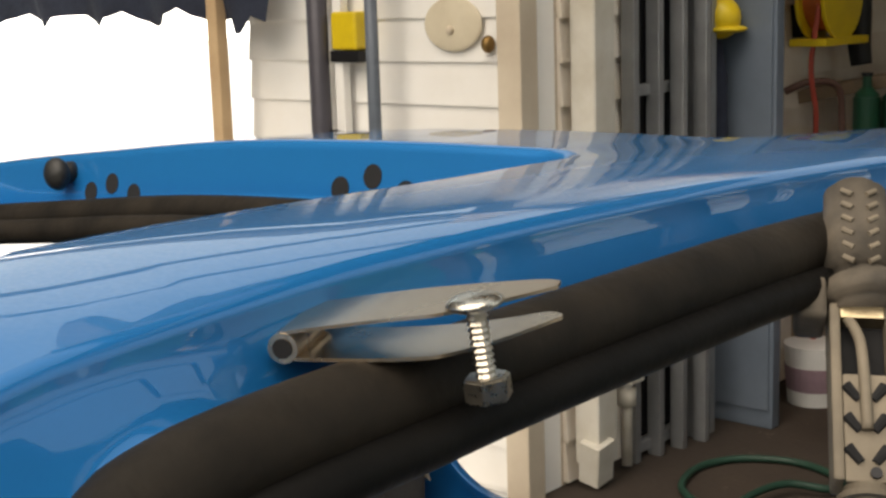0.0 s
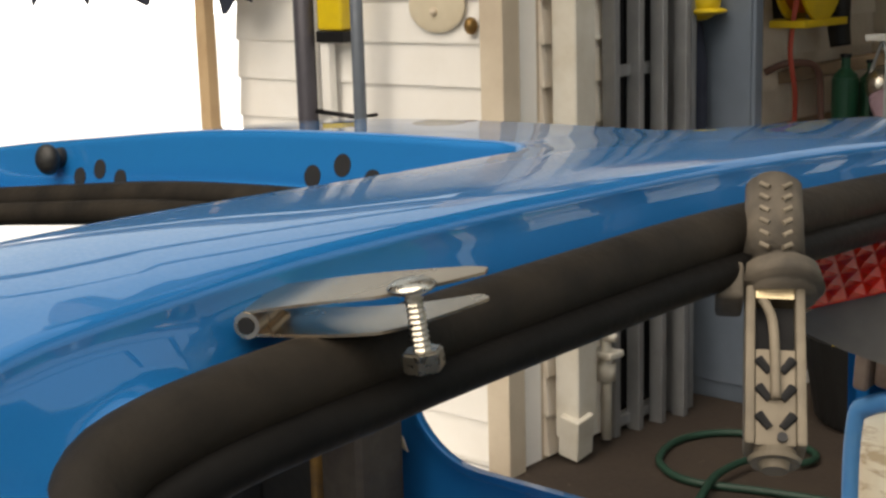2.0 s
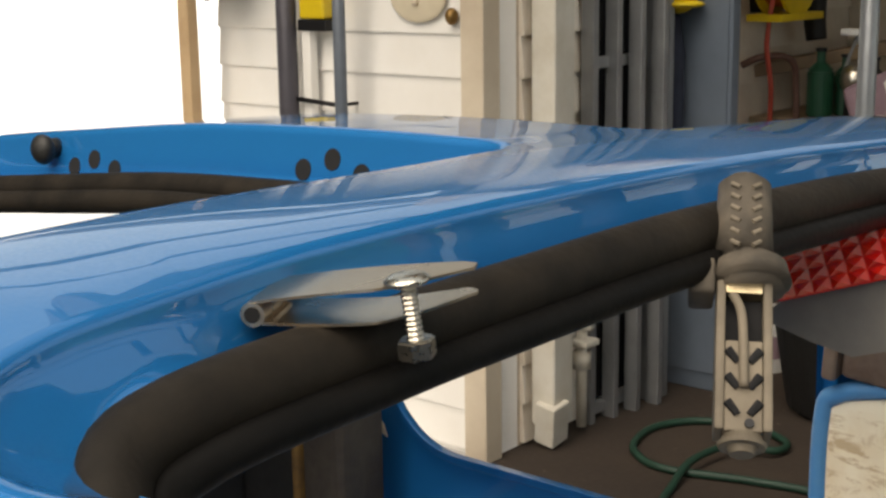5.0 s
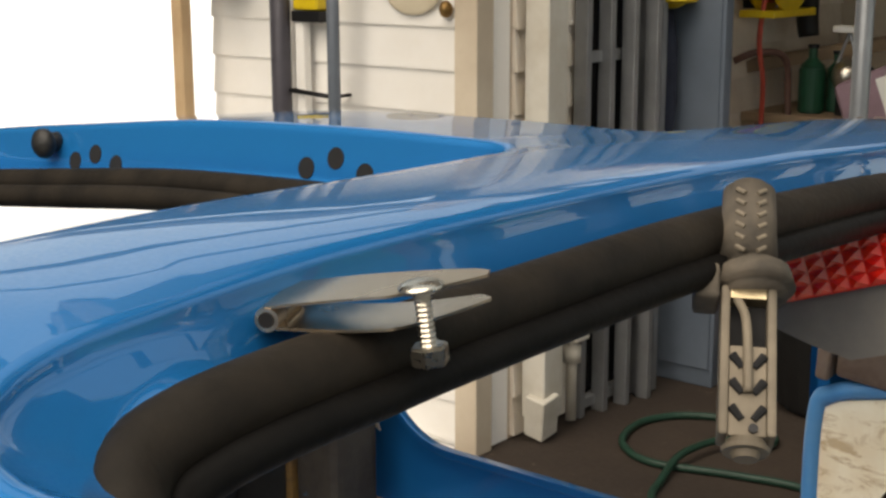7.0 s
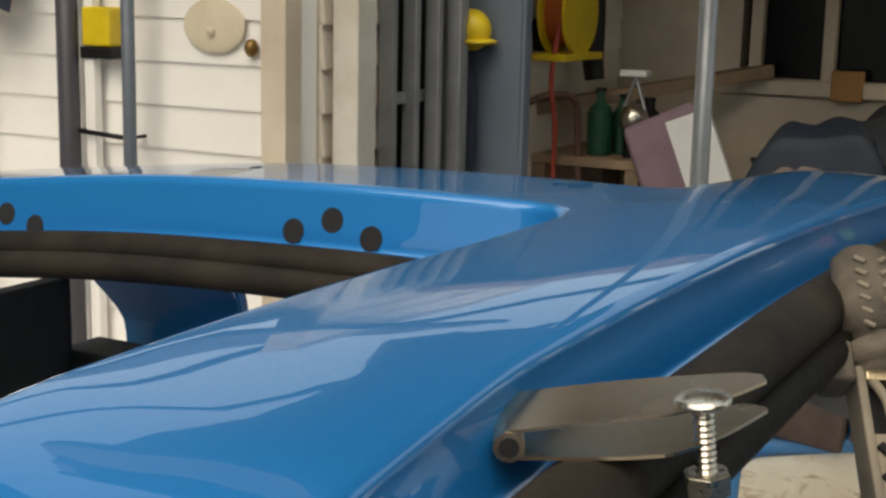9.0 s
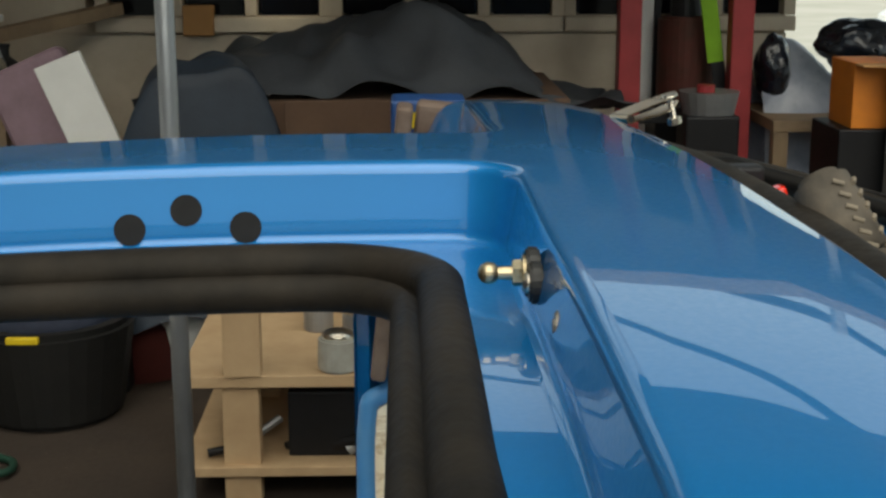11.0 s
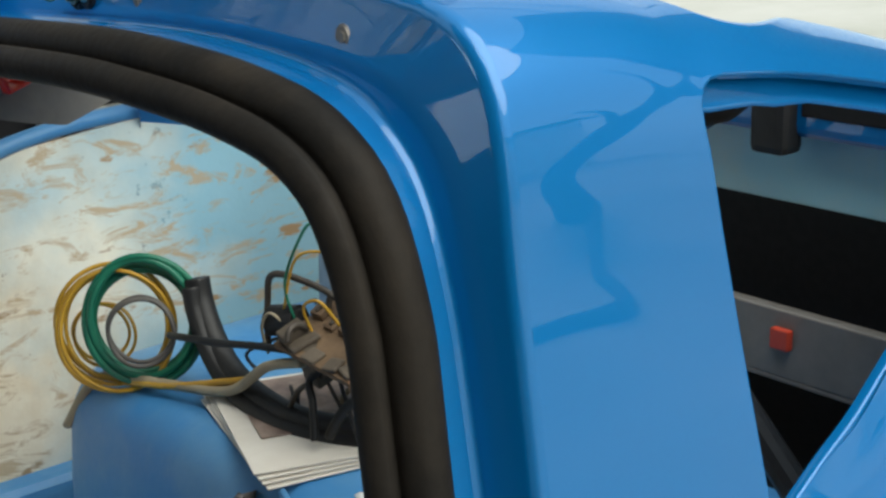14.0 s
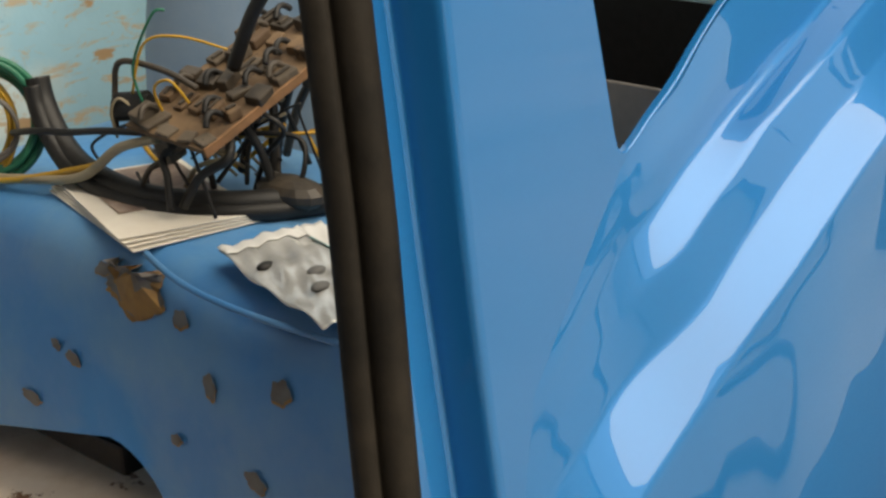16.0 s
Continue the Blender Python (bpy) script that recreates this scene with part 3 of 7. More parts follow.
def channel_mesh(outer_loop, inner_loop):
    """The channel floor between the rim wall and the seal's flange."""
    loops = [[p + d * 0.0140 for p, d in zip(outer_loop, inward(outer_loop))], inner_loop]
    pts, edges = [], []
    for loop in loops:
        k = len(pts)
        pts += loop
        edges += [(k + i, k + (i + 1) % len(loop)) for i in range(len(loop))]
    co, ed, fa, *_ = delaunay_2d_cdt(pts, edges, [], 0, 1e-5)
    bm = bmesh.new()
    vs = [bm.verts.new(deep(p.x, p.y) + deep_normal(p.x, p.y) * (corner_lift(p) if near_loop(p, loops[0], 0.001) else 0.0)) for p in co]
    for f in fa:
        mid = sum((co[i] for i in f), Vector((0, 0))) / len(f)
        if inside(mid, loops[0]) and not inside(mid, loops[1]):
            bm.faces.new([vs[i] for i in f])
    bmesh.ops.recalc_face_normals(bm, faces=bm.faces[:])
    return bm


car = thing("car_body", "bare glossy blue car body under restoration, doors and hatch removed", "car")
outer = part("outer_panel", skin_mesh(), PAINT, car, "glossy mid-blue resprayed panels", smooth=True)
for opening, line, name, lip in ((DOOR, DOOR_SEAL, "door_opening_rim", SEAL), (DOOR_FAR, DOOR_SEAL_FAR, "door_opening_rim", None), (HATCH, HATCH_SEAL, "hatch_opening_rim", BULB_HATCH)):
    rim = part(name, rim_mesh(opening), PAINT, car, smooth=True)
    part("drip_channel", channel_mesh(opening, line), PAINT, rim, smooth=True)
    part("flange", strip_mesh(line, FLANGE, deep, deep_normal), PAINT, rim, smooth=True)
    if lip:
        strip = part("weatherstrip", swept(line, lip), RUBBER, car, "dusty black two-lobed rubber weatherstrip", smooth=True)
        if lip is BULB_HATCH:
            part("sealing_lip", swept(line, LIP_HATCH), RUBBER_LIP, strip, "cleaner black rubber lip with the bulb shade in its colour", smooth=True)
RIM_WIN = [(-0.0002, 0.0)] + [(0.0014 * math.sin(radians(a)), -0.0014 + 0.0014 * math.cos(radians(a))) for a in (30, 60, 90)] + [(0.0015, -0.006)]
for opening in (WIN, WIN_FAR):
    part("quarter_window_rim", strip_mesh(opening, RIM_WIN), PAINT, car, smooth=True)


# three bolt holes in the spine wall for each door hinge, their shade painted as dark discs
HOLE_SHADE = material("hole_shade_black", (0.006, 0.006, 0.007), 0.9, 0)


def wall_frame(x, z):
    """A point of the spine wall at x and height z, and its outward normal."""
    i = min(range(len(DOOR)), key=lambda k: abs(DOOR[k].x - x) + 10 * abs(DOOR[k].y + 0.066))
    p = DOOR[i]
    top = skin(x, p.y) + Vector((0, -0.007, -0.007))
    foot = deep(x, p.y - 0.0125)
    k = (top.z - z) / (top.z - foot.z)
    e = (top - foot).normalized()
    return top.lerp(foot, k), Vector((1, 0, 0)).cross(e).normalized()


for hx, hz in ((-0.0285, 1.2425), (0.0005, 1.2522), (0.0310, 1.2435), (-0.315, 1.2200), (-0.287, 1.2285), (-0.257, 1.2225)):
    at, out = wall_frame(hx, hz)
    if out.y > 0:
        out = -out
    hole = part("hinge_hole", rod(at - out * 0.004, at + out * 0.0007, 0.0082, n=28), HOLE_SHADE, car, "hinge bolt hole shown as a near-black disc")

# gas-strut ball stud on the rear wall of the door opening, and small plugs in a row behind it
BRASS = material("dull_brass_zinc", (0.50, 0.42, 0.28), 0.35, 1.0, (0.32, 0.25, 0.15), 60, 0.4, 0.1, 400)
STUD = Vector((0.1655, -0.1700, 1.2590))


def along(a, b, r0, r1=None, n=20, bm=None, bevel=0.0):
    """A turned piece of the stud between two distances from the wall."""
    return rod(STUD - Vector((a, 0, 0)), STUD - Vector((b, 0, 0)), r0, r1, n, bm, bevel)


washer = along(-0.001, 0.0045, 0.0105, bevel=0.001)
washer = rod(STUD + Vector((0.001, -0.012, -0.001)), STUD + Vector((-0.0042, -0.012, -0.001)), 0.0085, n=20, bm=washer, bevel=0.001)
part("rubber_washer", washer, RUBBER_DARK, car)
stud = along(0.0046, 0.0058, 0.0080, n=24, bevel=0.0006)
stud = along(0.0058, 0.0098, 0.0055, n=6, bm=stud, bevel=0.0005)
stud = along(0.0098, 0.0165, 0.0030, 0.0026, 14, stud)
stud = ball(STUD - Vector((0.0192, 0, 0)), 0.0045, stud)
part("ball_stud", stud, BRASS, car, "dull brass ball stud with hex collar", smooth=False)
part("stud_screw", ball(STUD + Vector((-0.0045, -0.0125, -0.001)), 0.0045, scale=(0.5, 1, 1)), STEEL, car, "domed screw head", smooth=True)
PLUG = material("dull_zinc_plug", (0.30, 0.28, 0.25), 0.45, 0.7, (0.16, 0.14, 0.12), 60, 0.4, 0.1, 300)
for py, pz in ((-0.2395, 1.2570), (-0.4290, 1.2540)):
    plug = rod((0.1690, py, pz), (0.1652, py, pz), 0.0064, 0.0054, n=20, bevel=0.0006)
    plug = rod((0.1652, py, pz), (0.1644, py, pz), 0.0026, n=6, bm=plug)
    part("body_plug", plug, PLUG, car, "small flush grey metal plug")
at, out = wall_frame(-0.346, 1.2340)
knob = ball((-0.346, at.y - 0.014, 1.2340), 0.0135, scale=(1, 0.7, 1))
knob = rod((-0.346, at.y + 0.004, 1.2340), (-0.346, at.y - 0.012, 1.2340), 0.009, bm=knob)
part("rubber_stop", knob, RUBBER_DARK, car, "round shiny black rubber stop", smooth=True)

# fluted shoulder below the quarter window and the hip line of the rear wing
def ramp(u, pairs):
    """Smooth interpolation through pairs (u, value)."""
    if u <= pairs[0][0]:
        return pairs[0][1]
    if u >= pairs[-1][0]:
        return pairs[-1][1]
    i = max(k for k in range(len(pairs) - 1) if pairs[k][0] <= u)
    a, b, c, d = pairs[max(i - 1, 0)], pairs[i], pairs[i + 1], pairs[min(i + 2, len(pairs) - 1)]
    h = c[0] - b[0]
    t = (u - b[0]) / h
    m0, m1 = (c[1] - a[1]) / (c[0] - a[0]) * h, (d[1] - b[1]) / (d[0] - b[0]) * h
    return (2 * t ** 3 - 3 * t ** 2 + 1) * b[1] + (t ** 3 - 2 * t ** 2 + t) * m0 + (3 * t ** 2 - 2 * t ** 3) * c[1] + (t ** 3 - t ** 2) * m1


HIP = [(0.18, 0.745), (0.235, 0.778), (0.277, 0.804), (0.327, 0.8375), (0.378, 0.8745), (0.432, 0.9145), (0.484, 0.948), (0.548, 0.979), (0.64, 1.006), (0.75, 1.020), (0.90, 0.99), (1.25, 0.87)]
BAND = [(0.18, 0.064), (0.235, 0.058), (0.287, 0.052), (0.344, 0.045), (0.385, 0.0395), (0.469, 0.029), (0.553, 0.022), (1.25, 0.018)]
STEP_TOP = [(0.30, 0.944), (0.335, 0.960), (0.39, 0.985), (0.46, 1.009), (0.55, 1.039), (0.62, 1.061), (0.75, 1.090), (1.25, 0.94)]
STEP_LOW = [(0.30, 0.914), (0.354, 0.942), (0.388, 0.964), (0.421, 0.983), (0.452, 1.002), (0.495, 1.022), (0.54, 1.043), (0.588, 1.056), (0.75, 1.075), (1.25, 0.915)]
WINDOW_LINE = [(0.323, 1.003), (0.362, 1.023), (0.399, 1.037), (0.442, 1.064), (0.487, 1.084), (0.54, 1.095), (0.595, 1.107), (0.645, 1.118), (0.68, 1.150), (0.74, 1.25)]
SWELL = [(0.18, 0.0), (0.20, 0.010), (0.235, 0.021), (0.264, 0.028), (0.31, 0.035), (0.35, 0.043), (0.392, 0.053), (0.437, 0.065), (0.494, 0.075), (0.60, 0.084), (1.25, 0.08)]
LEAN_BACK = [(0.30, 0.030), (0.62, 0.022), (0.85, 0.010), (0.95, 0.006), (1.0, 0.0035), (1.1, 0.002), (1.15, 0.0)]
SIDE = [(z * 0.01, 0) for z in range(50, 125, 3)]
SIDE_LINE = [(z, skin(0.3, side_s(z)).y) for z, k in SIDE]


def wing_mesh():
    """The rear wing, lofted rearwards: window line, fluted shoulder, hip line and side."""
    bm = bmesh.new()
    rows = []
    us = [0.182 + 0.008 * k for k in range(50)] + [0.585 + 0.025 * k for k in range(27)]
    for u in us:
        hip, swell = ramp(u, HIP), ramp(u, SWELL)
        band = hip + ramp(u, BAND)
        top = ramp(u, WINDOW_LINE) if u > 0.323 else 1.003 - 0.9 * (0.323 - u)
        top = max(min(top, 1.190 + 0.95 * rise(u)), band + 0.012)
        f0 = min(max((u - 0.322) / 0.024, 0.0), 1.0)
        f0 = f0 * f0 * (3 - 2 * f0)
        f1 = min(max((u - 0.28) / 0.09, 0.0), 1.0)
        f1 = f1 * f1 * (3 - 2 * f1)
        s1 = min(band + (top - band) * 0.62 * (1 - f0) + (ramp(u, STEP_TOP) - band) * f0, top - 0.006)
        s2 = min(band + (top - band) * 0.34 * (1 - f0) + (ramp(u, STEP_LOW) - band) * f0, s1 - 0.003)
        s2 = max(s2, band + 0.002)
        knots = [Vector((e * swell, z)) for e, z in ((0.0, top), (0.03 + 0.09 * f1, s1), (0.10 + 0.38 * f1, s2), (0.22 + 0.42 * f1, band), (1.0, hip))]
        knots.append(Vector((swell * 1.05, hip - 0.06)))
        line = [knots[0]]
        for a, b, c in zip(knots, knots[1:], knots[2:]):
            into, out = (b - a), (c - b)
            r0, r1 = min(0.0045, into.length * 0.35), min(0.0045, out.length * 0.35)
            p, q = b - into.normalized() * r0, b + out.normalized() * r1
            line += [line[-1].lerp(p, k / 6) for k in range(1, 6)]
            line += [p.lerp(b, t).lerp(b.lerp(q, t), t) for t in (0.0, 0.2, 0.4, 0.6, 0.8, 1.0)]
        cross = []
        for e, z in line:
            low = min(max(top - z, 0.0) / 0.03, (u - 0.182) / 0.06, 1.0)
            cross.append((e - 0.0008 + 0.0014 * low * low * (3 - 2 * low), z))
        d = cross[-1][0]
        for dz, k in ((0.016, 1.01), (0.030, 1.02), (0.060, 1.025), (0.10, 1.02), (0.16, 1.01), (0.24, 0.99), (0.32, 0.96), (0.42, 0.9)):
            cross.append((d * k if d > 0 else d, hip - dz))
        rows.append([bm.verts.new((u + ramp(z, LEAN_BACK) * max(1 - (u - 0.182) / 0.10, 0.0), ramp(z, SIDE_LINE) + 0.05 * max(u - 0.35, 0) * 0.9 - e, z)) for e, z in cross])
    for a, b in zip(rows, rows[1:]):
        for k in range(len(a) - 1):
            bm.faces.new((a[k], b[k], b[k + 1], a[k + 1]))
    bmesh.ops.recalc_face_normals(bm, faces=bm.faces[:])
    return bm


part("rear_wing", wing_mesh(), PAINT, car, "blue rear wing with fluted shoulder and bright hip line", smooth=True)

# stands under the sills
for ax, ay in ((-0.55, -0.53), (0.80, -0.53), (-0.55, 0.70), (0.80, 0.70)):
    st = thing("axle_stand", "red steel axle stand under the car sill", "axle stand", "axle stands")
    bm = bmesh.new()
    for dx, dy in ((-0.10, -0.10), (0.10, -0.10), (-0.10, 0.10), (0.10, 0.10)):
        bm = rod((ax + dx, ay + dy, 0), (ax + dx * 0.25, ay + dy * 0.25, 0.30), 0.012, n=8, bm=bm)
    part("legs_frame", bm, DARKIRON, st)
    part("post", rod((ax, ay, 0.22), (ax, ay, 0.345), 0.018, n=14), STEEL, st)
    part("saddle", box(ax - 0.05, ay - 0.03, 0.345, ax + 0.05, ay + 0.03, 0.360, 0.002), DARKIRON, st)
# the window's recessed top flange, a dark blue return with a pale folded lip
rows = []
for k in range(21):
    u = 0.290 + 0.330 * k / 20
    z = ramp(u, WIN_TOP)
    o = skin(u, side_at(u, z)) + Vector((0, 0.010, 0))
    rows.append([o + Vector((0, dy, dz)) for dy, dz in ((0.004, 0.004), (0.0, 0.0), (0.001, -0.0125), (-0.0035, -0.0145), (-0.004, -0.0175), (0.006, -0.0180), (0.008, 0.0))])
flange = bmesh.new()
rings = [[flange.verts.new(p) for p in row] for row in rows]
for a, b in zip(rings, rings[1:]):
    for q in range(6):
        flange.faces.new((a[q], a[q + 1], b[q + 1], b[q]))
bmesh.ops.recalc_face_normals(flange, faces=flange.faces[:])
part("window_flange", flange, PAINT, car, "blue recessed top flange of the quarter window", smooth=True)

# ---- inside the car ----
PRIMER = material("scraped_primer_over_blue", (0.90, 0.84, 0.68), 0.75, 0, (0.70, 0.56, 0.36), 9, 0.4, 0.35, 70, spots=(0.36, 0.22, 0.11), spot_scale=16, spot_at=0.635)
LIGHTBLUE = material("old_pale_blue_paint", (0.38, 0.70, 0.80), 0.55, 0, (0.64, 0.70, 0.62), 5, 0.45, 0.25, 70, spots=(0.40, 0.28, 0.16), spot_scale=14, spot_at=0.66)


def blend_paint(name):
    """Cream primer that gives way to pale blue paint towards the rear, along the panel's own length, with chips of rust."""
    m = PRIMER.copy()
    m.name = name
    n, l = m.node_tree.nodes, m.node_tree.links
    b = n["Principled BSDF"]
    old = b.inputs["Base Color"].links[0].from_socket
    co = n.new("ShaderNodeTexCoord")
    sep = n.new("ShaderNodeSeparateXYZ")
    l.new(co.outputs["Object"], sep.inputs[0])
    nz = n.new("ShaderNodeTexNoise")
    nz.inputs["Scale"].default_value = 6
    nz.inputs["Detail"].default_value = 7
    l.new(co.outputs["Object"], nz.inputs["Vector"])
    add = n.new("ShaderNodeMath")
    add.operation = "MULTIPLY_ADD"
    add.inputs[1].default_value = 0.75
    l.new(nz.outputs["Fac"], add.inputs[0])
    l.new(sep.outputs["X"], add.inputs[2])
    mr = n.new("ShaderNodeMapRange")
    mr.inputs["From Min"].default_value = 0.78
    mr.inputs["From Max"].default_value = 1.14
    mr.inputs["To Max"].default_value = 0.85
    l.new(add.outputs[0], mr.inputs["Value"])
    mx = n.new("ShaderNodeMix")
    mx.data_type = "RGBA"
    mx.inputs["B"].default_value = (0.20, 0.50, 0.66, 1)
    l.new(mr.outputs[0], mx.inputs["Factor"])
    l.new(old, mx.inputs["A"])
    sp = n.new("ShaderNodeTexNoise")
    sp.inputs["Scale"].default_value = 17
    sp.inputs["Detail"].default_value = 8
    st = n.new("ShaderNodeMapRange")
    st.inputs["From Min"].default_value = 0.635
    st.inputs["From Max"].default_value = 0.67
    mp = n.new("ShaderNodeMapping")
    mp.inputs["Scale"].default_value = (0.55, 1.0, 1.35)
    mp.inputs["Rotation"].default_value = (0, 0.35, 0)
    l.new(co.outputs["Object"], mp.inputs["Vector"])
    l.new(mp.outputs["Vector"], sp.inputs["Vector"])
    l.new(sp.outputs["Fac"], st.inputs["Value"])
    bare = n.new("ShaderNodeTexNoise")
    bare.inputs["Scale"].default_value = 26
    bare.inputs["Detail"].default_value = 9
    bare.inputs["Roughness"].default_value = 0.68
    bare.inputs["Distortion"].default_value = 0.8
    l.new(mp.outputs["Vector"], bare.inputs["Vector"])
    br = n.new("ShaderNodeMapRange")
    br.inputs["From Min"].default_value = 0.53
    br.inputs["From Max"].default_value = 0.62
    br.inputs["To Max"].default_value = 0.8
    l.new(bare.outputs["Fac"], br.inputs["Value"])
    ochre = n.new("ShaderNodeMix")
    ochre.data_type = "RGBA"
    ochre.inputs["B"].default_value = (0.50, 0.36, 0.20, 1)
    l.new(br.outputs[0], ochre.inputs["Factor"])
    l.new(mx.outputs["Result"], ochre.inputs["A"])
    ch = n.new("ShaderNodeMix")
    ch.data_type = "RGBA"
    ch.inputs["B"].default_value = (0.40, 0.27, 0.15, 1)
    l.new(st.outputs[0], ch.inputs["Factor"])
    l.new(ochre.outputs["Result"], ch.inputs["A"])
    l.new(ch.outputs["Result"], b.inputs["Base Color"])
    return m


def panel_xz(outline, y0, y1, holes=()):
    """A flat panel with an outline in x, z and round holes (x, z, r), between y0 and y1."""
    loops = [resample([Vector(p) for p in outline], 0.02)]
    loops += [[Vector((x + r * math.cos(k * math.tau / 28), z + r * math.sin(k * math.tau / 28))) for k in range(28)] for x, z, r in holes]
    pts, edges = [], []
    for loop in loops:
        k = len(pts)
        pts += loop
        edges += [(k + i, k + (i + 1) % len(loop)) for i in range(len(loop))]
    co, ed, fa, *_ = delaunay_2d_cdt(pts, edges, [], 0, 1e-5)
    bm = bmesh.new()
    front = [bm.verts.new((p.x, y0, p.y)) for p in co]
    back = [bm.verts.new((p.x, y1, p.y)) for p in co]
    for f in fa:
        mid = sum((co[i] for i in f), Vector((0, 0))) / len(f)
        if inside(mid, loops[0]) and not any(inside(mid, h) for h in loops[1:]):
            bm.faces.new([front[i] for i in f])
            bm.faces.new([back[i] for i in f][::-1])
    k = 0
    for loop in loops:
        for i in range(len(loop)):
            p, q = k + i, k + (i + 1) % len(loop)
            try:
                bm.faces.new((front[p], front[q], back[q], back[p]))
            except ValueError:
                pass
        k += len(loop)
    bmesh.ops.recalc_face_normals(bm, faces=bm.faces[:])
    return bm


inner_outline = [(0.078, 0.42), (0.40, 0.42), (1.01, 0.50), (1.01, 1.00), (0.92, 1.003), (0.62, 1.003), (0.47, 0.988), (0.34, 0.952), (0.17, 0.916), (0.098, 0.898), (0.078, 0.885)]
part("inner_quarter_panel", panel_xz(inner_outline, 0.700, 0.706, [(0.207, 0.772, 0.058)]), blend_paint("primer_to_blue"), car,
     "scraped cream primer panel with a round speaker hole")
edge = spline([(0.070, 0.704, 0.42), (0.070, 0.704, 0.70), (0.071, 0.704, 0.87), (0.090, 0.704, 0.905), (0.17, 0.704, 0.926), (0.34, 0.704, 0.962), (0.47, 0.704, 0.998), (0.62, 0.704, 1.013), (0.92, 0.704, 1.013), (1.01, 0.704, 1.010)], 8)
part("panel_edge", tube(edge, 0.011), OLDBLUE, car, "worn blue rolled panel edge", smooth=True)
# solid dark brown box set behind the speaker hole
part("speaker_cavity", box(0.12, 0.720, 0.69, 0.29, 0.780, 0.86, 0.01), material("dark_brown_fill", (0.030, 0.017, 0.010), 0.9), car)


def bulkhead_mesh():
    """The box behind the seats: front face, rounded front edge and shelf, with a wheel-arch cut in its lower edge."""
    bm = bmesh.new()
    prof = [(0.385, 0.44), (0.388, 0.55), (0.392, 0.64), (0.398, 0.70), (0.405, 0.735), (0.418, 0.757), (0.44, 0.768), (0.50, 0.770), (0.60, 0.772), (0.74, 0.775)]
    rows = []
    n = 60
    for i in range(n + 1):
        y = -0.50 + 1.05 * i / n
        rnd = max(0.0, (y - 0.47) / 0.08)
        row = []
        for x, z in prof:
            zz = z
            low = 0.0
            if 0.005 < y <= 0.11:
                low = 0.44 + 0.118 * math.sqrt(max(1 - ((0.11 - y) / 0.105) ** 2, 0))
            elif y > 0.11:
                low = 0.558 - 0.27 * (y - 0.11)
            if zz < 0.56:
                zz = max(zz, low)
            row.append(bm.verts.new((x + 0.05 * rnd * rnd, y, zz - 0.02 * rnd * rnd + 0.004 * math.sin(9 * y) * (zz > 0.7))))
        rows.append(row)
    for a, b in zip(rows, rows[1:]):
        for k in range(len(prof) - 1):
            bm.faces.new((a[k], b[k], b[k + 1], a[k + 1]))
    # the end face towards the far side
    ring = rows[-1]
    low = [bm.verts.new((0.76, ring[0].co.y, 0.44)), ]
    bm.faces.new(ring + low)
    bmesh.ops.recalc_face_normals(bm, faces=bm.faces[:])
    return bm


part("rear_bulkhead", bulkhead_mesh(), OLDBLUE, car, "worn blue bulkhead box with scraped patches", smooth=True)
seam = spline([(0.415, 0.06, 0.7705), (0.402, 0.0, 0.762), (0.398, -0.06, 0.757), (0.400, -0.14, 0.755), (0.408, -0.30, 0.757)], 8)
part("bulkhead_seam", tube(seam, 0.0035), OLDBLUE, car, "folded seam", smooth=True)
RUSTPATCH = material("bare_grey_filler_patch", (0.18, 0.175, 0.17), 0.85, 0, (0.12, 0.095, 0.075), 34, 0.4, 0.3, 80)
RUSTRIM = material("ochre_rust_rim", (0.34, 0.19, 0.06), 0.85, 0, (0.20, 0.12, 0.06), 40, 0.4, 0.3, 80)


def patch(y, z, w, h, seed, x=0.397):
    rnd = random.Random(seed)
    bm = bmesh.new()
    n = 48
    vs = []
    for k in range(n):
        a = k * math.tau / n
        r = 0.88 + 0.16 * rnd.random() + 0.14 * math.sin(2 * a + seed) + 0.10 * math.sin(5 * a + 2 * seed)
        vs.append(bm.verts.new((0, y + w * r * math.cos(a), z + h * r * math.sin(a))))
    bm.faces.new(vs)
    return bm


def front_x(z):
    prof = [(0.44, 0.385), (0.55, 0.388), (0.64, 0.392), (0.70, 0.398), (0.735, 0.405), (0.757, 0.418)]
    for (z0, x0), (z1, x1) in zip(prof, prof[1:]):
        if z0 <= z <= z1:
            return x0 + (x1 - x0) * (z - z0) / (z1 - z0)
    return 0.39


for py, pz, pw, ph in ((0.066, 0.738, 0.050, 0.025), (0.120, 0.742, 0.012, 0.007), (-0.006, 0.722, 0.010, 0.011), (-0.052, 0.666, 0.009, 0.013), (0.169, 0.632, 0.011, 0.009), (0.199, 0.640, 0.008, 0.006), (0.001, 0.592, 0.008, 0.007), (-0.115, 0.586, 0.015, 0.010), (0.255, 0.560, 0.020, 0.007), (-0.15, 0.69, 0.012, 0.014)):
    bmp = patch(py, pz, pw, ph, int(py * 1000) + 77)
    for v in bmp.verts:
        v.co.x = front_x(v.co.z) - 0.0032
    part("bare_patch", bmp, RUSTPATCH, car)
    bmp = patch(py, pz - ph * 0.26, pw * 1.02, ph * 1.0, int(py * 1000) + 77)
    for v in bmp.verts:
        v.co.x = front_x(v.co.z) - 0.0022
    part("rust_rim", bmp, RUSTRIM, car)

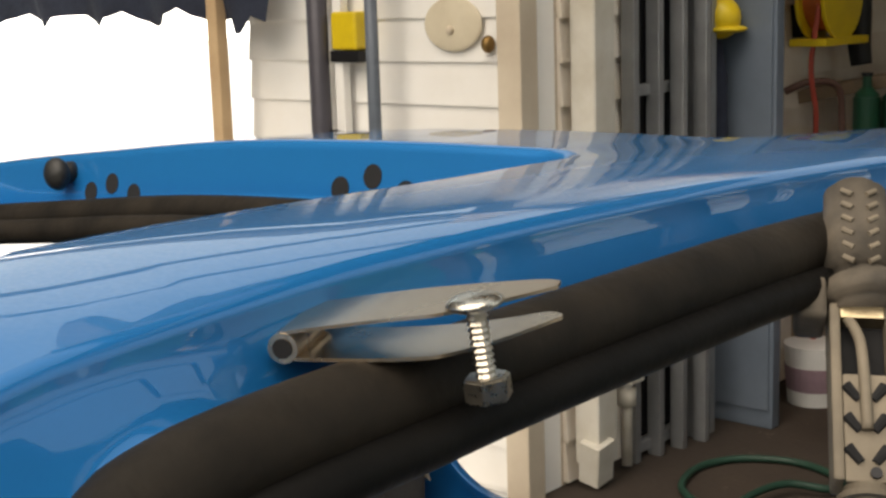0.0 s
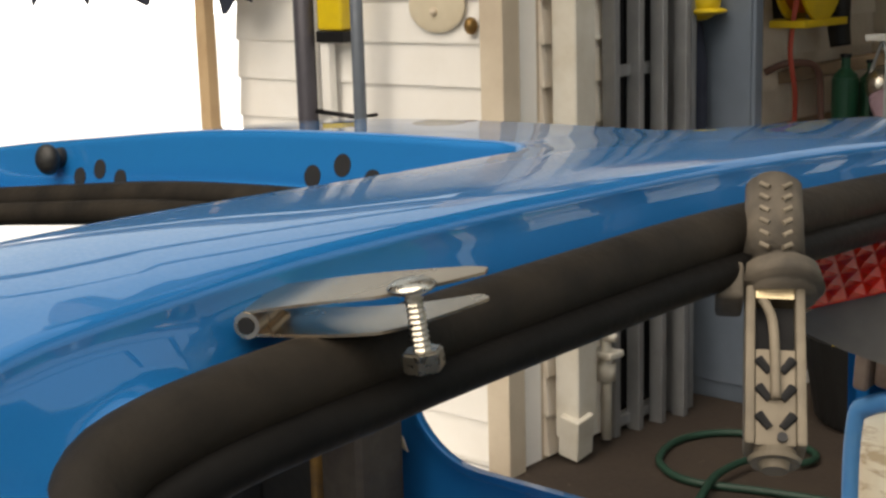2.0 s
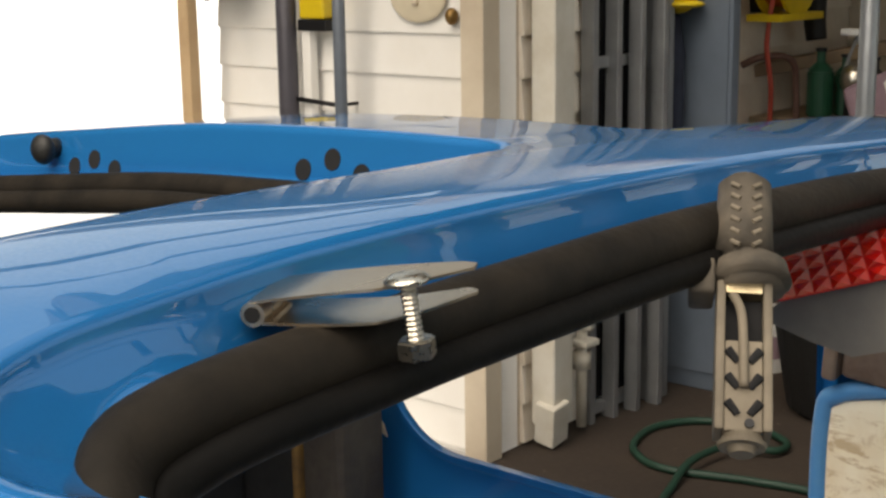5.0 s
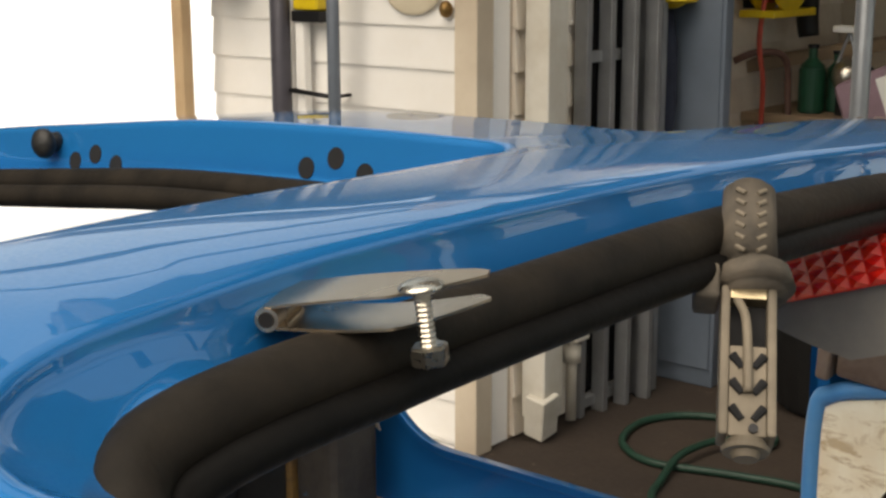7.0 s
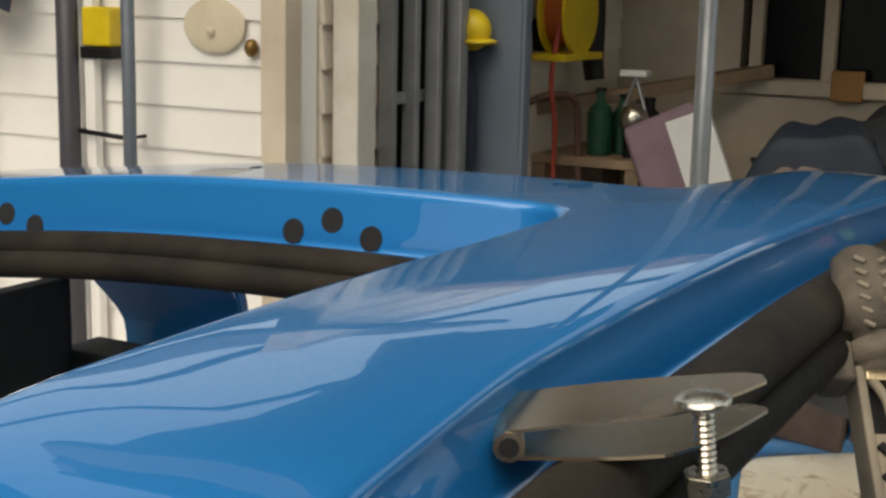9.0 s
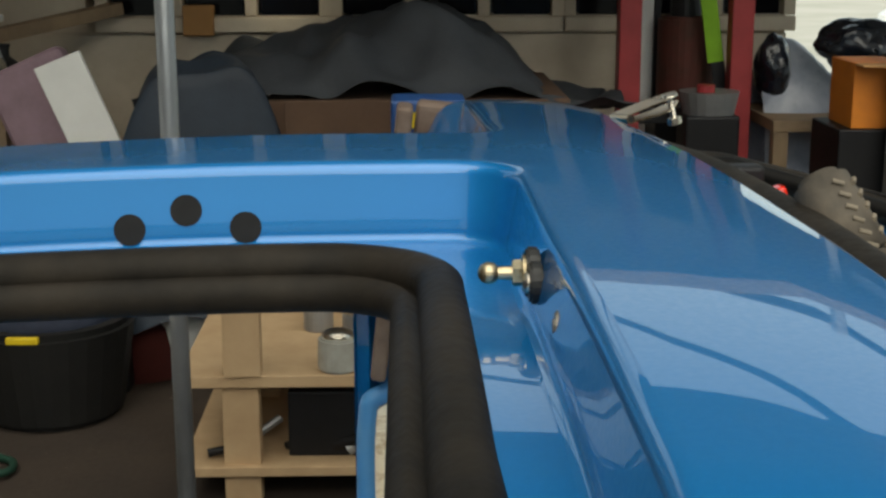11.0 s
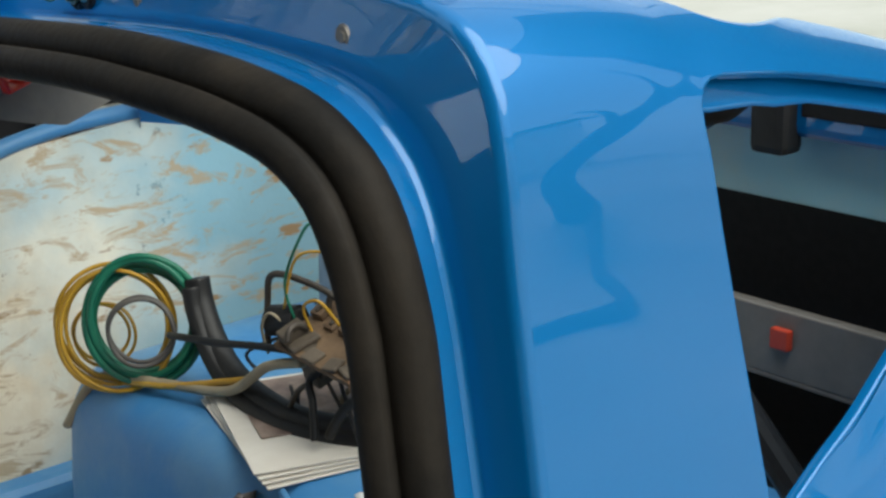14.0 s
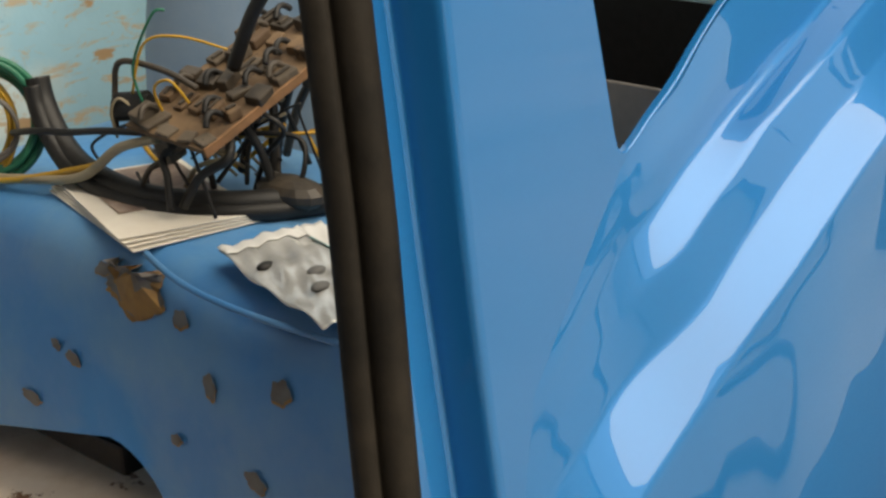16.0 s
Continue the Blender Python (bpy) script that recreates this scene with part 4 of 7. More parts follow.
# far and near floor of the rear footwell, seen under the arch
part("rear_floor", box(0.0, -0.40, 0.395, 1.15, 0.80, 0.410), material("rusty_cream_floor_paint", (0.80, 0.68, 0.58), 0.8, 0, (0.62, 0.46, 0.34), 8, 0.5, 0.3, 60, spots=(0.22, 0.11, 0.06), spot_scale=13, spot_at=0.60), car, "cream floor pan with rust stains")
part("seat_belt_rail", box(0.46, 0.20, 0.44, 0.50, 0.56, 0.48, 0.006, m=None), DARKIRON, car, "dark steel rail")
TOWER = material("dull_grey_blue_paint", (0.13, 0.22, 0.33), 0.55, 0, (0.20, 0.27, 0.34), 5, 0.4, 0.2, 60)
part("inner_wheel_tower", tube(spline([(0.80, 0.36, 0.60), (0.80, 0.355, 0.74), (0.805, 0.35, 0.88), (0.82, 0.34, 1.00)], 8), 0.115, 28), TOWER, car, "grey-blue rounded wheel tower", smooth=True)

# rear bulkhead and tray seen through the quarter window
rear = box(0.90, -0.58, 0.985, 0.93, 0.60, 1.060, 0.004)
part("rear_cross_panel", rear, LIGHTBLUE, car, "pale blue rear cross panel with chipped paint")
part("rear_upper_rail", box(0.86, -0.58, 1.061, 0.95, 0.16, 1.115, 0.012, segs=3), PAINT, car, smooth=False)
# near-black box on the rail paints the slot's shade
part("rail_slot", box(0.8585, -0.335, 1.082, 0.866, -0.17, 1.104, 0.002), HOLE_SHADE, car)
part("latch_bracket", box(0.840, -0.165, 1.045, 0.872, -0.125, 1.112, 0.008), RUBBER_DARK, car)
part("panel_screw", rod((0.902, -0.318, 1.033), (0.893, -0.318, 1.033), 0.0065, n=16), DARKIRON, car)
# near-black sheet put in for the unlit tail
part("tail_cavity", box(1.00, -0.60, 0.60, 1.02, 0.62, 0.985), HOLE_SHADE, car)
tray = box(0.80, -0.44, 0.845, 0.97, 0.10, 0.850, 0.002)
tray = box(0.80, -0.44, 0.850, 0.806, 0.10, 0.915, 0.002, tray)
part("rear_tray", tray, material("dusty_grey_plastic", (0.22, 0.20, 0.18), 0.7, 0, (0.13, 0.12, 0.11), 12, 0.4, 0.2, 80), car, "dusty grey tray")
part("tray_clip", box(0.790, -0.215, 0.880, 0.799, -0.195, 0.900, 0.002), material("red_plastic", (0.55, 0.06, 0.03), 0.4), car, "red plastic clip")
part("tray_strap", box(0.78, -0.19, 0.770, 0.80, -0.10, 0.785, 0.003), material("yellow_webbing", (0.62, 0.36, 0.03), 0.7), car, "yellow strap")
part("trim_bar", rod((0.60, -0.30, 0.93), (0.47, -0.54, 0.86), 0.012, n=12), DARKIRON, car)
# sill, floor and legs under the body
part("floor_pan", box(-0.80, -0.52, 0.36, 0.36, 0.66, 0.385, 0.004), OLDBLUE, car)
part("sill", box(-0.84, -0.585, 0.36, 1.20, -0.50, 0.56, 0.02, segs=3), OLDBLUE, car)
part("sill", box(-0.84, 0.66, 0.36, 1.20, 0.735, 0.56, 0.02, segs=3), OLDBLUE, car)
OCHRE = material("ochre_rust_streak", (0.20, 0.105, 0.022), 0.8, 0, (0.06, 0.034, 0.016), 22, 0.5, 0.4, 60)
CABIN_DARK = material("black_cabin_shade", (0.010, 0.010, 0.010), 0.7, 0, (0.022, 0.020, 0.018), 9, 0.4, 0.4, 60)
part("cowl_side", box(-0.690, 0.60, 0.40, -0.605, 0.70, 0.80, 0.02, segs=3), material("dark_brown_cowl", (0.028, 0.021, 0.017), 0.8, 0, (0.055, 0.045, 0.034), 12, 0.5, 0.4, 70, spots=(0.03, 0.10, 0.16), spot_scale=18, spot_at=0.66), car, "dark brown cowl side with blue specks")
# near-black filler, added to hide bright ground beside the cowl
part("cowl_front", box(-0.862, 0.621, 0.40, -0.706, 0.70, 0.90, 0.006), CABIN_DARK, car)
part("cowl_edge", box(-0.704, 0.597, 0.40, -0.691, 0.70, 0.80, 0.004), OCHRE, car, "ochre rusted cowl edge")
# front bulkhead and scuttle, added near-black so that the cabin front stays dark
part("front_bulkhead", box(-0.862, -0.50, 0.386, -0.832, 0.62, 1.005, 0.01), CABIN_DARK, car, "front bulkhead, added near-black for the unlit cabin front")
scrape = bmesh.new()
edge = [(0.0, 0.006), (0.018, 0.011), (0.040, 0.010), (0.062, 0.013), (0.090, 0.008), (0.104, 0.0), (0.086, -0.009), (0.058, -0.007), (0.030, -0.012), (0.010, -0.007)]
scrape.faces.new([scrape.verts.new((-0.722 + 0.66 * a - 0.55 * b, 0.7515, 0.752 - 0.75 * a - 0.5 * b)) for a, b in edge])
solid = bmesh.ops.extrude_face_region(scrape, geom=scrape.faces[:])
bmesh.ops.translate(scrape, vec=(0, 0.003, 0), verts=[v for v in solid["geom"] if isinstance(v, bmesh.types.BMVert)])
bmesh.ops.recalc_face_normals(scrape, faces=scrape.faces[:])
part("primer_scrape", scrape, MOTTLED, car, "pale primer scrape on the far pillar")

LINING = material("stripped_brown_pillar", (0.095, 0.060, 0.044), 0.7, 0, (0.19, 0.14, 0.11), 14, 0.5, 0.35, 70, spots=(0.10, 0.26, 0.34), spot_scale=12, spot_at=0.66)
part("pillar_lining", box(-0.055, -0.012, 0.0, 0.040, 0.012, 0.30, 0.008, m=pose(0.150, 0.700, 0.925, 6, 6, 0), segs=3), LINING, car, "stripped brown inner pillar with blue paint remnants")
part("pillar_lining", box(0.046, -0.016, 0.02, 0.062, 0.012, 0.30, 0.005, m=pose(0.150, 0.700, 0.925, 6, 6, 0), segs=3), LINING, car)
for rz_, rx_ in ((0.06, -0.02), (0.14, 0.01), (0.22, -0.03)):
    part("pillar_clip", box(rx_ - 0.008, -0.017, rz_ - 0.006, rx_ + 0.008, -0.0125, rz_ + 0.006, 0.002, m=pose(0.150, 0.700, 0.925, 6, 6, 0)), DARKIRON, car)
part("pillar_edge", box(-0.075, -0.020, 0.0, -0.058, 0.012, 0.30, 0.006, m=pose(0.150, 0.700, 0.920, 6, 6, 0), segs=3), LINING, car)
# third brake light on its grey moulding, hung below the far hatch edge
light_red = material("red_tail_lens", (0.55, 0.01, 0.008), 0.12, 0, (0.75, 0.03, 0.01), 60, 0.5, 0.0, 500, coat=0.6)
brake = thing("brake_light", "red ribbed brake light on a dusty grey moulding", "brake light")
lens_m = pose(0.258, 0.190, 1.143, 0, -19, 5)
lens = part("lens", box(0.0, 0.0, 0.0, 0.134, 0.014, 0.040, 0.003, m=lens_m), light_red, brake, "glossy red lens")
for k in range(9):
    for row in range(4):
        x0, z0 = 0.003 + 0.0142 * k, 0.002 + 0.0091 * row
        facet = bmesh.new()
        at = [facet.verts.new(lens_m @ Vector(q)) for q in ((x0, -0.0002, z0), (x0 + 0.0132, -0.0002, z0), (x0 + 0.0132, -0.0002, z0 + 0.0086), (x0, -0.0002, z0 + 0.0086), (x0 + 0.0066, -0.0034, z0 + 0.0043))]
        for q in range(4):
            facet.faces.new((at[q], at[(q + 1) % 4], at[4]))
        part("lens_facet", facet, light_red, lens)
mould = bmesh.new()
outline = [(0.236, 1.126), (0.262, 1.146), (0.386, 1.187), (0.40, 1.145), (0.352, 1.122), (0.312, 1.108), (0.280, 1.114)]
mould = panel_xz(outline, 0.205, 0.245)
part("moulding", mould, material("dusty_grey_moulding", (0.13, 0.125, 0.12), 0.7, 0, (0.20, 0.19, 0.17), 10, 0.4, 0.2), brake, "dusty grey moulding")
part("bracket", box(0.33, 0.215, 1.15, 0.36, 0.235, 1.235, 0.003), DARKIRON, brake)

# ---- loose things on the bulkhead shelf ----
COPPER_G = material("green_wire_sleeve", (0.010, 0.16, 0.09), 0.45, 0, (0.008, 0.10, 0.06), 20, 0.4, 0.0)
COPPER_Y = material("golden_yellow_wire", (0.58, 0.33, 0.03), 0.4, 0, (0.40, 0.22, 0.02), 20, 0.4, 0.0)
WIREGREY = material("grey_wire", (0.10, 0.09, 0.08), 0.5)
WIREBEIGE = material("beige_cable", (0.36, 0.30, 0.20), 0.6, 0, (0.26, 0.21, 0.13), 20, 0.4, 0.1)


def coil(c, r, turns, wire, seed, tilt, spread, name, mat, parent, label):
    """Loose turns of wire, each a part of its own."""
    rnd = random.Random(seed)
    for k in range(turns):
        rr, dx, dz = r * (1 + 0.09 * rnd.uniform(-1, 1)), rnd.uniform(-spread, spread), rnd.uniform(-spread, spread) * 0.6
        pts = [tilt @ Vector((rr * math.cos(a), rr * math.sin(a) * (1 + 0.03 * k), 0.004 * k + 0.003 * math.sin(3 * a + k))) + Vector(c) + Vector((0, dx, dz)) for a in [i * math.tau / 40 for i in range(40)]]
        part(name, tube(pts, wire, 8, closed=True), mat, parent, label, smooth=True)


lean_back = Matrix.Rotation(radians(-35), 3, "Z") @ Matrix.Rotation(radians(82), 3, "X")
loops = thing("wire_coil", "coil of green and golden yellow electrical wire", "wire")
coil((0.462, 0.395, 0.842), 0.060, 6, 0.0042, 3, lean_back, 0.009, "green_wire", COPPER_G, loops, "green wire")
coil((0.438, 0.418, 0.832), 0.061, 5, 0.0025, 5, lean_back, 0.008, "yellow_wire", COPPER_Y, loops, "golden yellow wire")
coil((0.430, 0.440, 0.824), 0.033, 2, 0.0020, 8, lean_back, 0.006, "yellow_wire", COPPER_Y, loops, "golden yellow wire")
coil((0.445, 0.375, 0.835), 0.036, 2, 0.0025, 11, lean_back, 0.008, "grey_wire", WIREGREY, loops, "grey wire")

old_seal = [(0.504, 0.350, 0.890), (0.503, 0.342, 0.862), (0.500, 0.315, 0.827), (0.495, 0.270, 0.803), (0.490, 0.20, 0.793), (0.496, 0.14, 0.790), (0.522, 0.08, 0.790), (0.57, 0.03, 0.790), (0.64, -0.01, 0.790)]
strip = thing("loose_weatherstrip", "loose curled length of black rubber weatherstrip", "rubber strip")
strip_pts = spline(old_seal, 8)
part("bulb", tube(strip_pts, 0.0140, 14), RUBBER_DARK, strip, smooth=True)
part("lip", tube([p + Vector((-0.011, -0.005, -0.007)) for p in strip_pts], 0.0105, 12), RUBBER_DARK, strip, smooth=True)

PAPER = material("printed_paper", (0.78, 0.74, 0.66), 0.8, 0, (0.62, 0.56, 0.48), 9, 0.35, 0.1, 60)
leaflet = thing("magazine", "creased magazine lying on the blue shelf", "magazine")
for k in range(4):
    bm = box(-0.080 + 0.003 * k, -0.115, 0, 0.080, 0.117, 0.0016, 0.0004, m=pose(0.512 - 0.002 * k, 0.158 + 0.003 * k, 0.7745 + 0.0026 * k, 0.8 - 0.3 * k, -0.8 + 0.4 * k, -14.8 - 1.6 * k))
    part("page", bm, PAPER, leaflet)
bm = box(-0.060, -0.050, 0, 0.060, 0.100, 0.0010, 0.0003, m=pose(0.520, 0.170, 0.7846, -0.2, 0.5, -19))
part("cover_picture", bm, material("dark_printed_picture", (0.16, 0.11, 0.09), 0.5, 0, (0.40, 0.30, 0.24), 25, 0.5, 0.0), leaflet, "dark printed picture")

WHITE = material("white_enamel", (0.78, 0.78, 0.76), 0.35, 0, (0.66, 0.66, 0.64), 5, 0.3, 0.05)
DUSTY_GREY = material("dull_grey_part", (0.16, 0.16, 0.155), 0.6)
FOIL = material("clear_crinkled_film", (0.62, 0.63, 0.62), 0.16, 0.25, (0.42, 0.43, 0.42), 26, 0.4, 0.35, 60, coat=0.6)
foil = thing("blister_pack", "clear crinkled packet of small parts with a white card header", "packet")


def sheet(place, nx, ny, thick=0.0008):
    """A thin bent sheet; place(a, b) gives its points for a, b in 0..1."""
    bm = bmesh.new()
    grids = [[[bm.verts.new(place(i / nx, j / ny) + Vector((0, 0, th))) for j in range(ny + 1)] for i in range(nx + 1)] for th in (0.0, thick)]
    for g in grids:
        for i in range(nx):
            for j in range(ny):
                bm.faces.new((g[i][j], g[i + 1][j], g[i + 1][j + 1], g[i][j + 1]))
    for j in range(ny):
        for i in (0, nx):
            bm.faces.new((grids[0][i][j], grids[0][i][j + 1], grids[1][i][j + 1], grids[1][i][j]))
    for i in range(nx):
        for j in (0, ny):
            bm.faces.new((grids[0][i][j], grids[0][i + 1][j], grids[1][i + 1][j], grids[1][i][j]))
    bmesh.ops.recalc_face_normals(bm, faces=bm.faces[:])
    return bm


def pack_point(a, b):
    """The packet lies over the shelf's edge; a runs across it, b along it."""
    fold = 0.0026 * math.sin(9 * a + 5 * b) * math.sin(13 * b - 4 * a) + 0.0016 * math.sin(31 * a + 17 * b)
    belly = 0.012 * math.sin(math.pi * min(max(a, 0), 1)) * math.sin(math.pi * min(max(b, 0), 1))
    return Vector((0.436 + 0.100 * a - 0.050 * b, -0.028 - 0.034 * a - 0.190 * b, 0.777 + 0.006 * a + belly + fold + 0.010 * (1 - b) ** 3))


part("film", sheet(pack_point, 30, 40), FOIL, foil, "clear crinkled plastic film", smooth=True)
part("card_header", sheet(lambda a, b: pack_point(0.80 + 0.24 * a, b * 1.0) + Vector((0, 0, 0.0022)), 6, 30), WHITE, foil, "white card header", smooth=True)
part("card_edge", sheet(lambda a, b: pack_point(a * 0.82, -0.02 + 0.11 * b) + Vector((0, 0, 0.0022)), 16, 6), WHITE, foil, smooth=True)
part("print_line", sheet(lambda a, b: pack_point(0.76 + 0.03 * a, 0.15 + 0.8 * b) + Vector((0, 0, 0.0030)), 3, 24), material("teal_print", (0.10, 0.34, 0.34), 0.5), foil)
for fa, fb in ((0.42, 0.55), (0.30, 0.70), (0.18, 0.30)):
    q = pack_point(fa, fb)
    part("small_part", ball((q.x, q.y, q.z + 0.001), 0.009, scale=(1.2, 0.8, 0.5), n=14), RUBBER_DARK if fb < 0.4 else DUSTY_GREY, foil, smooth=True)

DIRTY = material("dirty_brown_phenolic_board", (0.085, 0.052, 0.030), 0.75, 0, (0.19, 0.12, 0.065), 22, 0.5, 0.4, 60, spots=(0.035, 0.026, 0.020), spot_scale=26, spot_at=0.58)
DUSTY = material("dusty_relay_case", (0.125, 0.098, 0.070), 0.7, 0, (0.055, 0.042, 0.030), 26, 0.5, 0.3, 70, spots=(0.03, 0.024, 0.02), spot_scale=30, spot_at=0.60)
GREASY = material("greasy_dark_plastic", (0.030, 0.025, 0.020), 0.5, 0, (0.075, 0.058, 0.042), 24, 0.5, 0.3, 70)
edge_b, edge_c, edge_a = Vector((0.475, 0.030, 0.866)), Vector((0.620, 0.030, 0.921)), Vector((0.478, 0.128, 0.874))
bx_axis = (edge_c - edge_b).normalized()
by_axis = (edge_a - edge_b) - bx_axis * (edge_a - edge_b).dot(bx_axis)
by_axis.normalize()
board_m = Matrix.Translation(edge_b + bx_axis * 0.115 + by_axis * 0.06) @ Matrix((bx_axis, by_axis, bx_axis.cross(by_axis))).transposed().to_4x4()
fuse = thing("fuse_board", "dirty brown fuse board with relays and hanging wires", "fuse board")
part("plate", box(-0.115, -0.060, -0.003, 0.115, 0.060, 0.003, 0.001, m=board_m), DIRTY, fuse, "dirty brown plate")
rnd = random.Random(9)
part("plate_edge", box(-0.116, -0.0635, -0.006, 0.116, -0.0602, 0.005, 0.001, m=board_m), material("bare_rusty_edge", (0.26, 0.13, 0.06), 0.7, 0, (0.14, 0.08, 0.04), 30, 0.4, 0.2), fuse, "bare rusty edge strip")
for k in range(30):
    px, py = -0.102 + 0.0415 * (k % 6) + rnd.uniform(-0.007, 0.007), -0.050 + 0.025 * (k // 6) + rnd.uniform(-0.004, 0.004)
    w, h, d = rnd.uniform(0.008, 0.017), rnd.uniform(0.006, 0.011), rnd.uniform(0.004, 0.016)
    turn = board_m @ pose(px, py, 0.0032, rnd.uniform(-5, 5), rnd.uniform(-5, 5), rnd.uniform(-14, 14))
    relay = part("relay", box(-w, -h, 0, w, h, d, 0.0022, m=turn), (DUSTY, DIRTY, GREASY)[k % 3], fuse)
    if k % 2:
        part("relay_rib", box(-w * 0.7, -h * 0.35, d, w * 0.7, h * 0.1, d + 0.003, 0.001, m=turn), GREASY, relay)
for k in range(12):
    px, py = -0.10 + 0.019 * k, rnd.uniform(-0.052, 0.055)
    part("fuse_clip", tube(spline([board_m @ Vector(q) for q in ((px - 0.012, py, 0.012), (px - 0.004, py + 0.003, 0.020), (px + 0.006, py + 0.004, 0.019), (px + 0.014, py + 0.002, 0.010))], 4), 0.0034, 6), RUBBER_DARK if k % 3 else GREASY, fuse, smooth=True)
for k in range(8):
    px, py = -0.095 + 0.027 * k, rnd.uniform(-0.055, 0.03)
    dp = rnd.uniform(0.022, 0.050)
    part("connector", box(px - 0.012, py - 0.012, -dp, px + 0.012, py + 0.012, -0.0032, 0.003, m=board_m @ pose(0, 0, 0, rnd.uniform(-4, 4), rnd.uniform(-4, 4), 0)), (DUSTY, GREASY, DIRTY)[k % 3], fuse)
for k in range(7):
    px, py = -0.09 + 0.03 * k, rnd.uniform(-0.060, -0.045)
    part("terminal", box(px - 0.003, py - 0.003, -0.012, px + 0.003, py + 0.003, -0.004, 0.0008, m=board_m), BRASS, fuse)
for k in range(14):
    a = board_m @ Vector((-0.10 + 0.015 * k, rnd.uniform(-0.05, 0.02), -0.012))
    b = a + Vector((rnd.uniform(-0.02, 0.03), rnd.uniform(-0.02, 0.04), -0.02))
    e = Vector((b.x + rnd.uniform(-0.03, 0.04), b.y + rnd.uniform(-0.05, 0.07), 0.783 + 0.012 * rnd.random()))
    part("harness_wire", tube(spline([a, b, b.lerp(e, 0.6) + Vector((0, 0, 0.012)), e], 6), rnd.choice((0.003, 0.004, 0.0055)), 6), RUBBER_DARK if k % 4 else GREASY, fuse, smooth=True)
for k, (q, mat) in enumerate(((((0.50, 0.17, 0.90), (0.505, 0.15, 0.955), (0.52, 0.11, 0.965), (0.54, 0.06, 0.955)), COPPER_Y), (((0.505, 0.16, 0.89), (0.50, 0.165, 0.93), (0.51, 0.14, 0.985), (0.52, 0.13, 0.99)), COPPER_G),
                          (((0.50, 0.12, 0.885), (0.49, 0.12, 0.915), (0.495, 0.10, 0.925), (0.51, 0.09, 0.90)), COPPER_Y), (((0.49, 0.19, 0.85), (0.485, 0.19, 0.88), (0.49, 0.18, 0.895), (0.50, 0.165, 0.88)), WIREBEIGE))):
    part("wire", tube(spline(q, 7), 0.0016, 6), mat, fuse, smooth=True)
for k in range(20):
    a = Vector((rnd.uniform(0.52, 0.62), rnd.uniform(0.04, 0.20), rnd.uniform(0.80, 0.87)))
    b = a + Vector((rnd.uniform(-0.05, 0.05), rnd.uniform(-0.08, 0.10), rnd.uniform(-0.03, 0.04)))
    c = b + Vector((rnd.uniform(-0.03, 0.03), rnd.uniform(-0.04, 0.10), rnd.uniform(-0.04, 0.0)))
    e = Vector((c.x + rnd.uniform(-0.02, 0.03), c.y + rnd.uniform(-0.06, 0.06), 0.782 + 0.02 * rnd.random()))
    mat = (WIREGREY, RUBBER_DARK, RUBBER_DARK, WIREBEIGE, COPPER_Y, RUBBER_DARK)[k % 6]
    part("wire", tube(spline([a, b, c, e], 7), rnd.choice((0.0014, 0.002, 0.003)), 6), mat, fuse, smooth=True)
part("wire", tube(spline([(0.50, 0.205, 0.85), (0.50, 0.20, 0.90), (0.50, 0.185, 0.932), (0.52, 0.14, 0.925), (0.53, 0.10, 0.91)], 8), 0.0035, 8), GREASY, fuse, smooth=True)
part("motor", rod((0.50, 0.20, 0.880), (0.515, 0.160, 0.886), 0.016, n=18, bevel=0.004), RUBBER_DARK, fuse, "black round motor")
part("junk_rag", ball((0.59, 0.03, 0.795), 0.030, scale=(0.9, 1.6, 0.6), n=14), GREASY, fuse)
stick = thing("ignition_lead", "thick black lead standing up with bare metal tip", "cable")
part("lead", tube(spline([(0.56, 0.075, 0.93), (0.555, 0.04, 0.985), (0.548, 0.005, 1.022)], 6), 0.0075, 10), RUBBER_DARK, stick, smooth=True)
part("metal_tip", rod((0.548, 0.005, 1.022), (0.544, -0.006, 1.034), 0.0045, n=10), STEEL, stick)
part("lead_tail", tube(spline([(0.545, -0.008, 1.036), (0.538, -0.04, 1.068), (0.53, -0.07, 1.09)], 6), 0.0085, 10), RUBBER_DARK, stick, smooth=True)
for path, r, mat, label in (
        ([(0.40, 0.50, 0.70), (0.42, 0.44, 0.772), (0.45, 0.34, 0.784), (0.47, 0.24, 0.80), (0.475, 0.17, 0.845), (0.48, 0.11, 0.865)], 0.0055, WIREBEIGE, "beige sheathed cable across the shelf"),
        ([(0.47, 0.36, 0.83), (0.46, 0.30, 0.845), (0.47, 0.25, 0.85), (0.48, 0.20, 0.858), (0.50, 0.15, 0.86)], 0.004, RUBBER_DARK, "black wire between coil and board"),
        ([(0.43, 0.40, 0.775), (0.45, 0.33, 0.785), (0.47, 0.27, 0.80), (0.48, 0.22, 0.815)], 0.004, COPPER_Y, "yellow wire tail from the coil")):
    tagged(part("loose_cable", tube(spline(path, 8), r, 8), mat, smooth=True), label, "cable")

# ---- clamps on the hatch edge ----
CLIPSTEEL = material("worn_spring_steel", (0.66, 0.53, 0.39), 0.26, 1.0, (0.52, 0.39, 0.26), 14, 0.3, 0.0, 20)


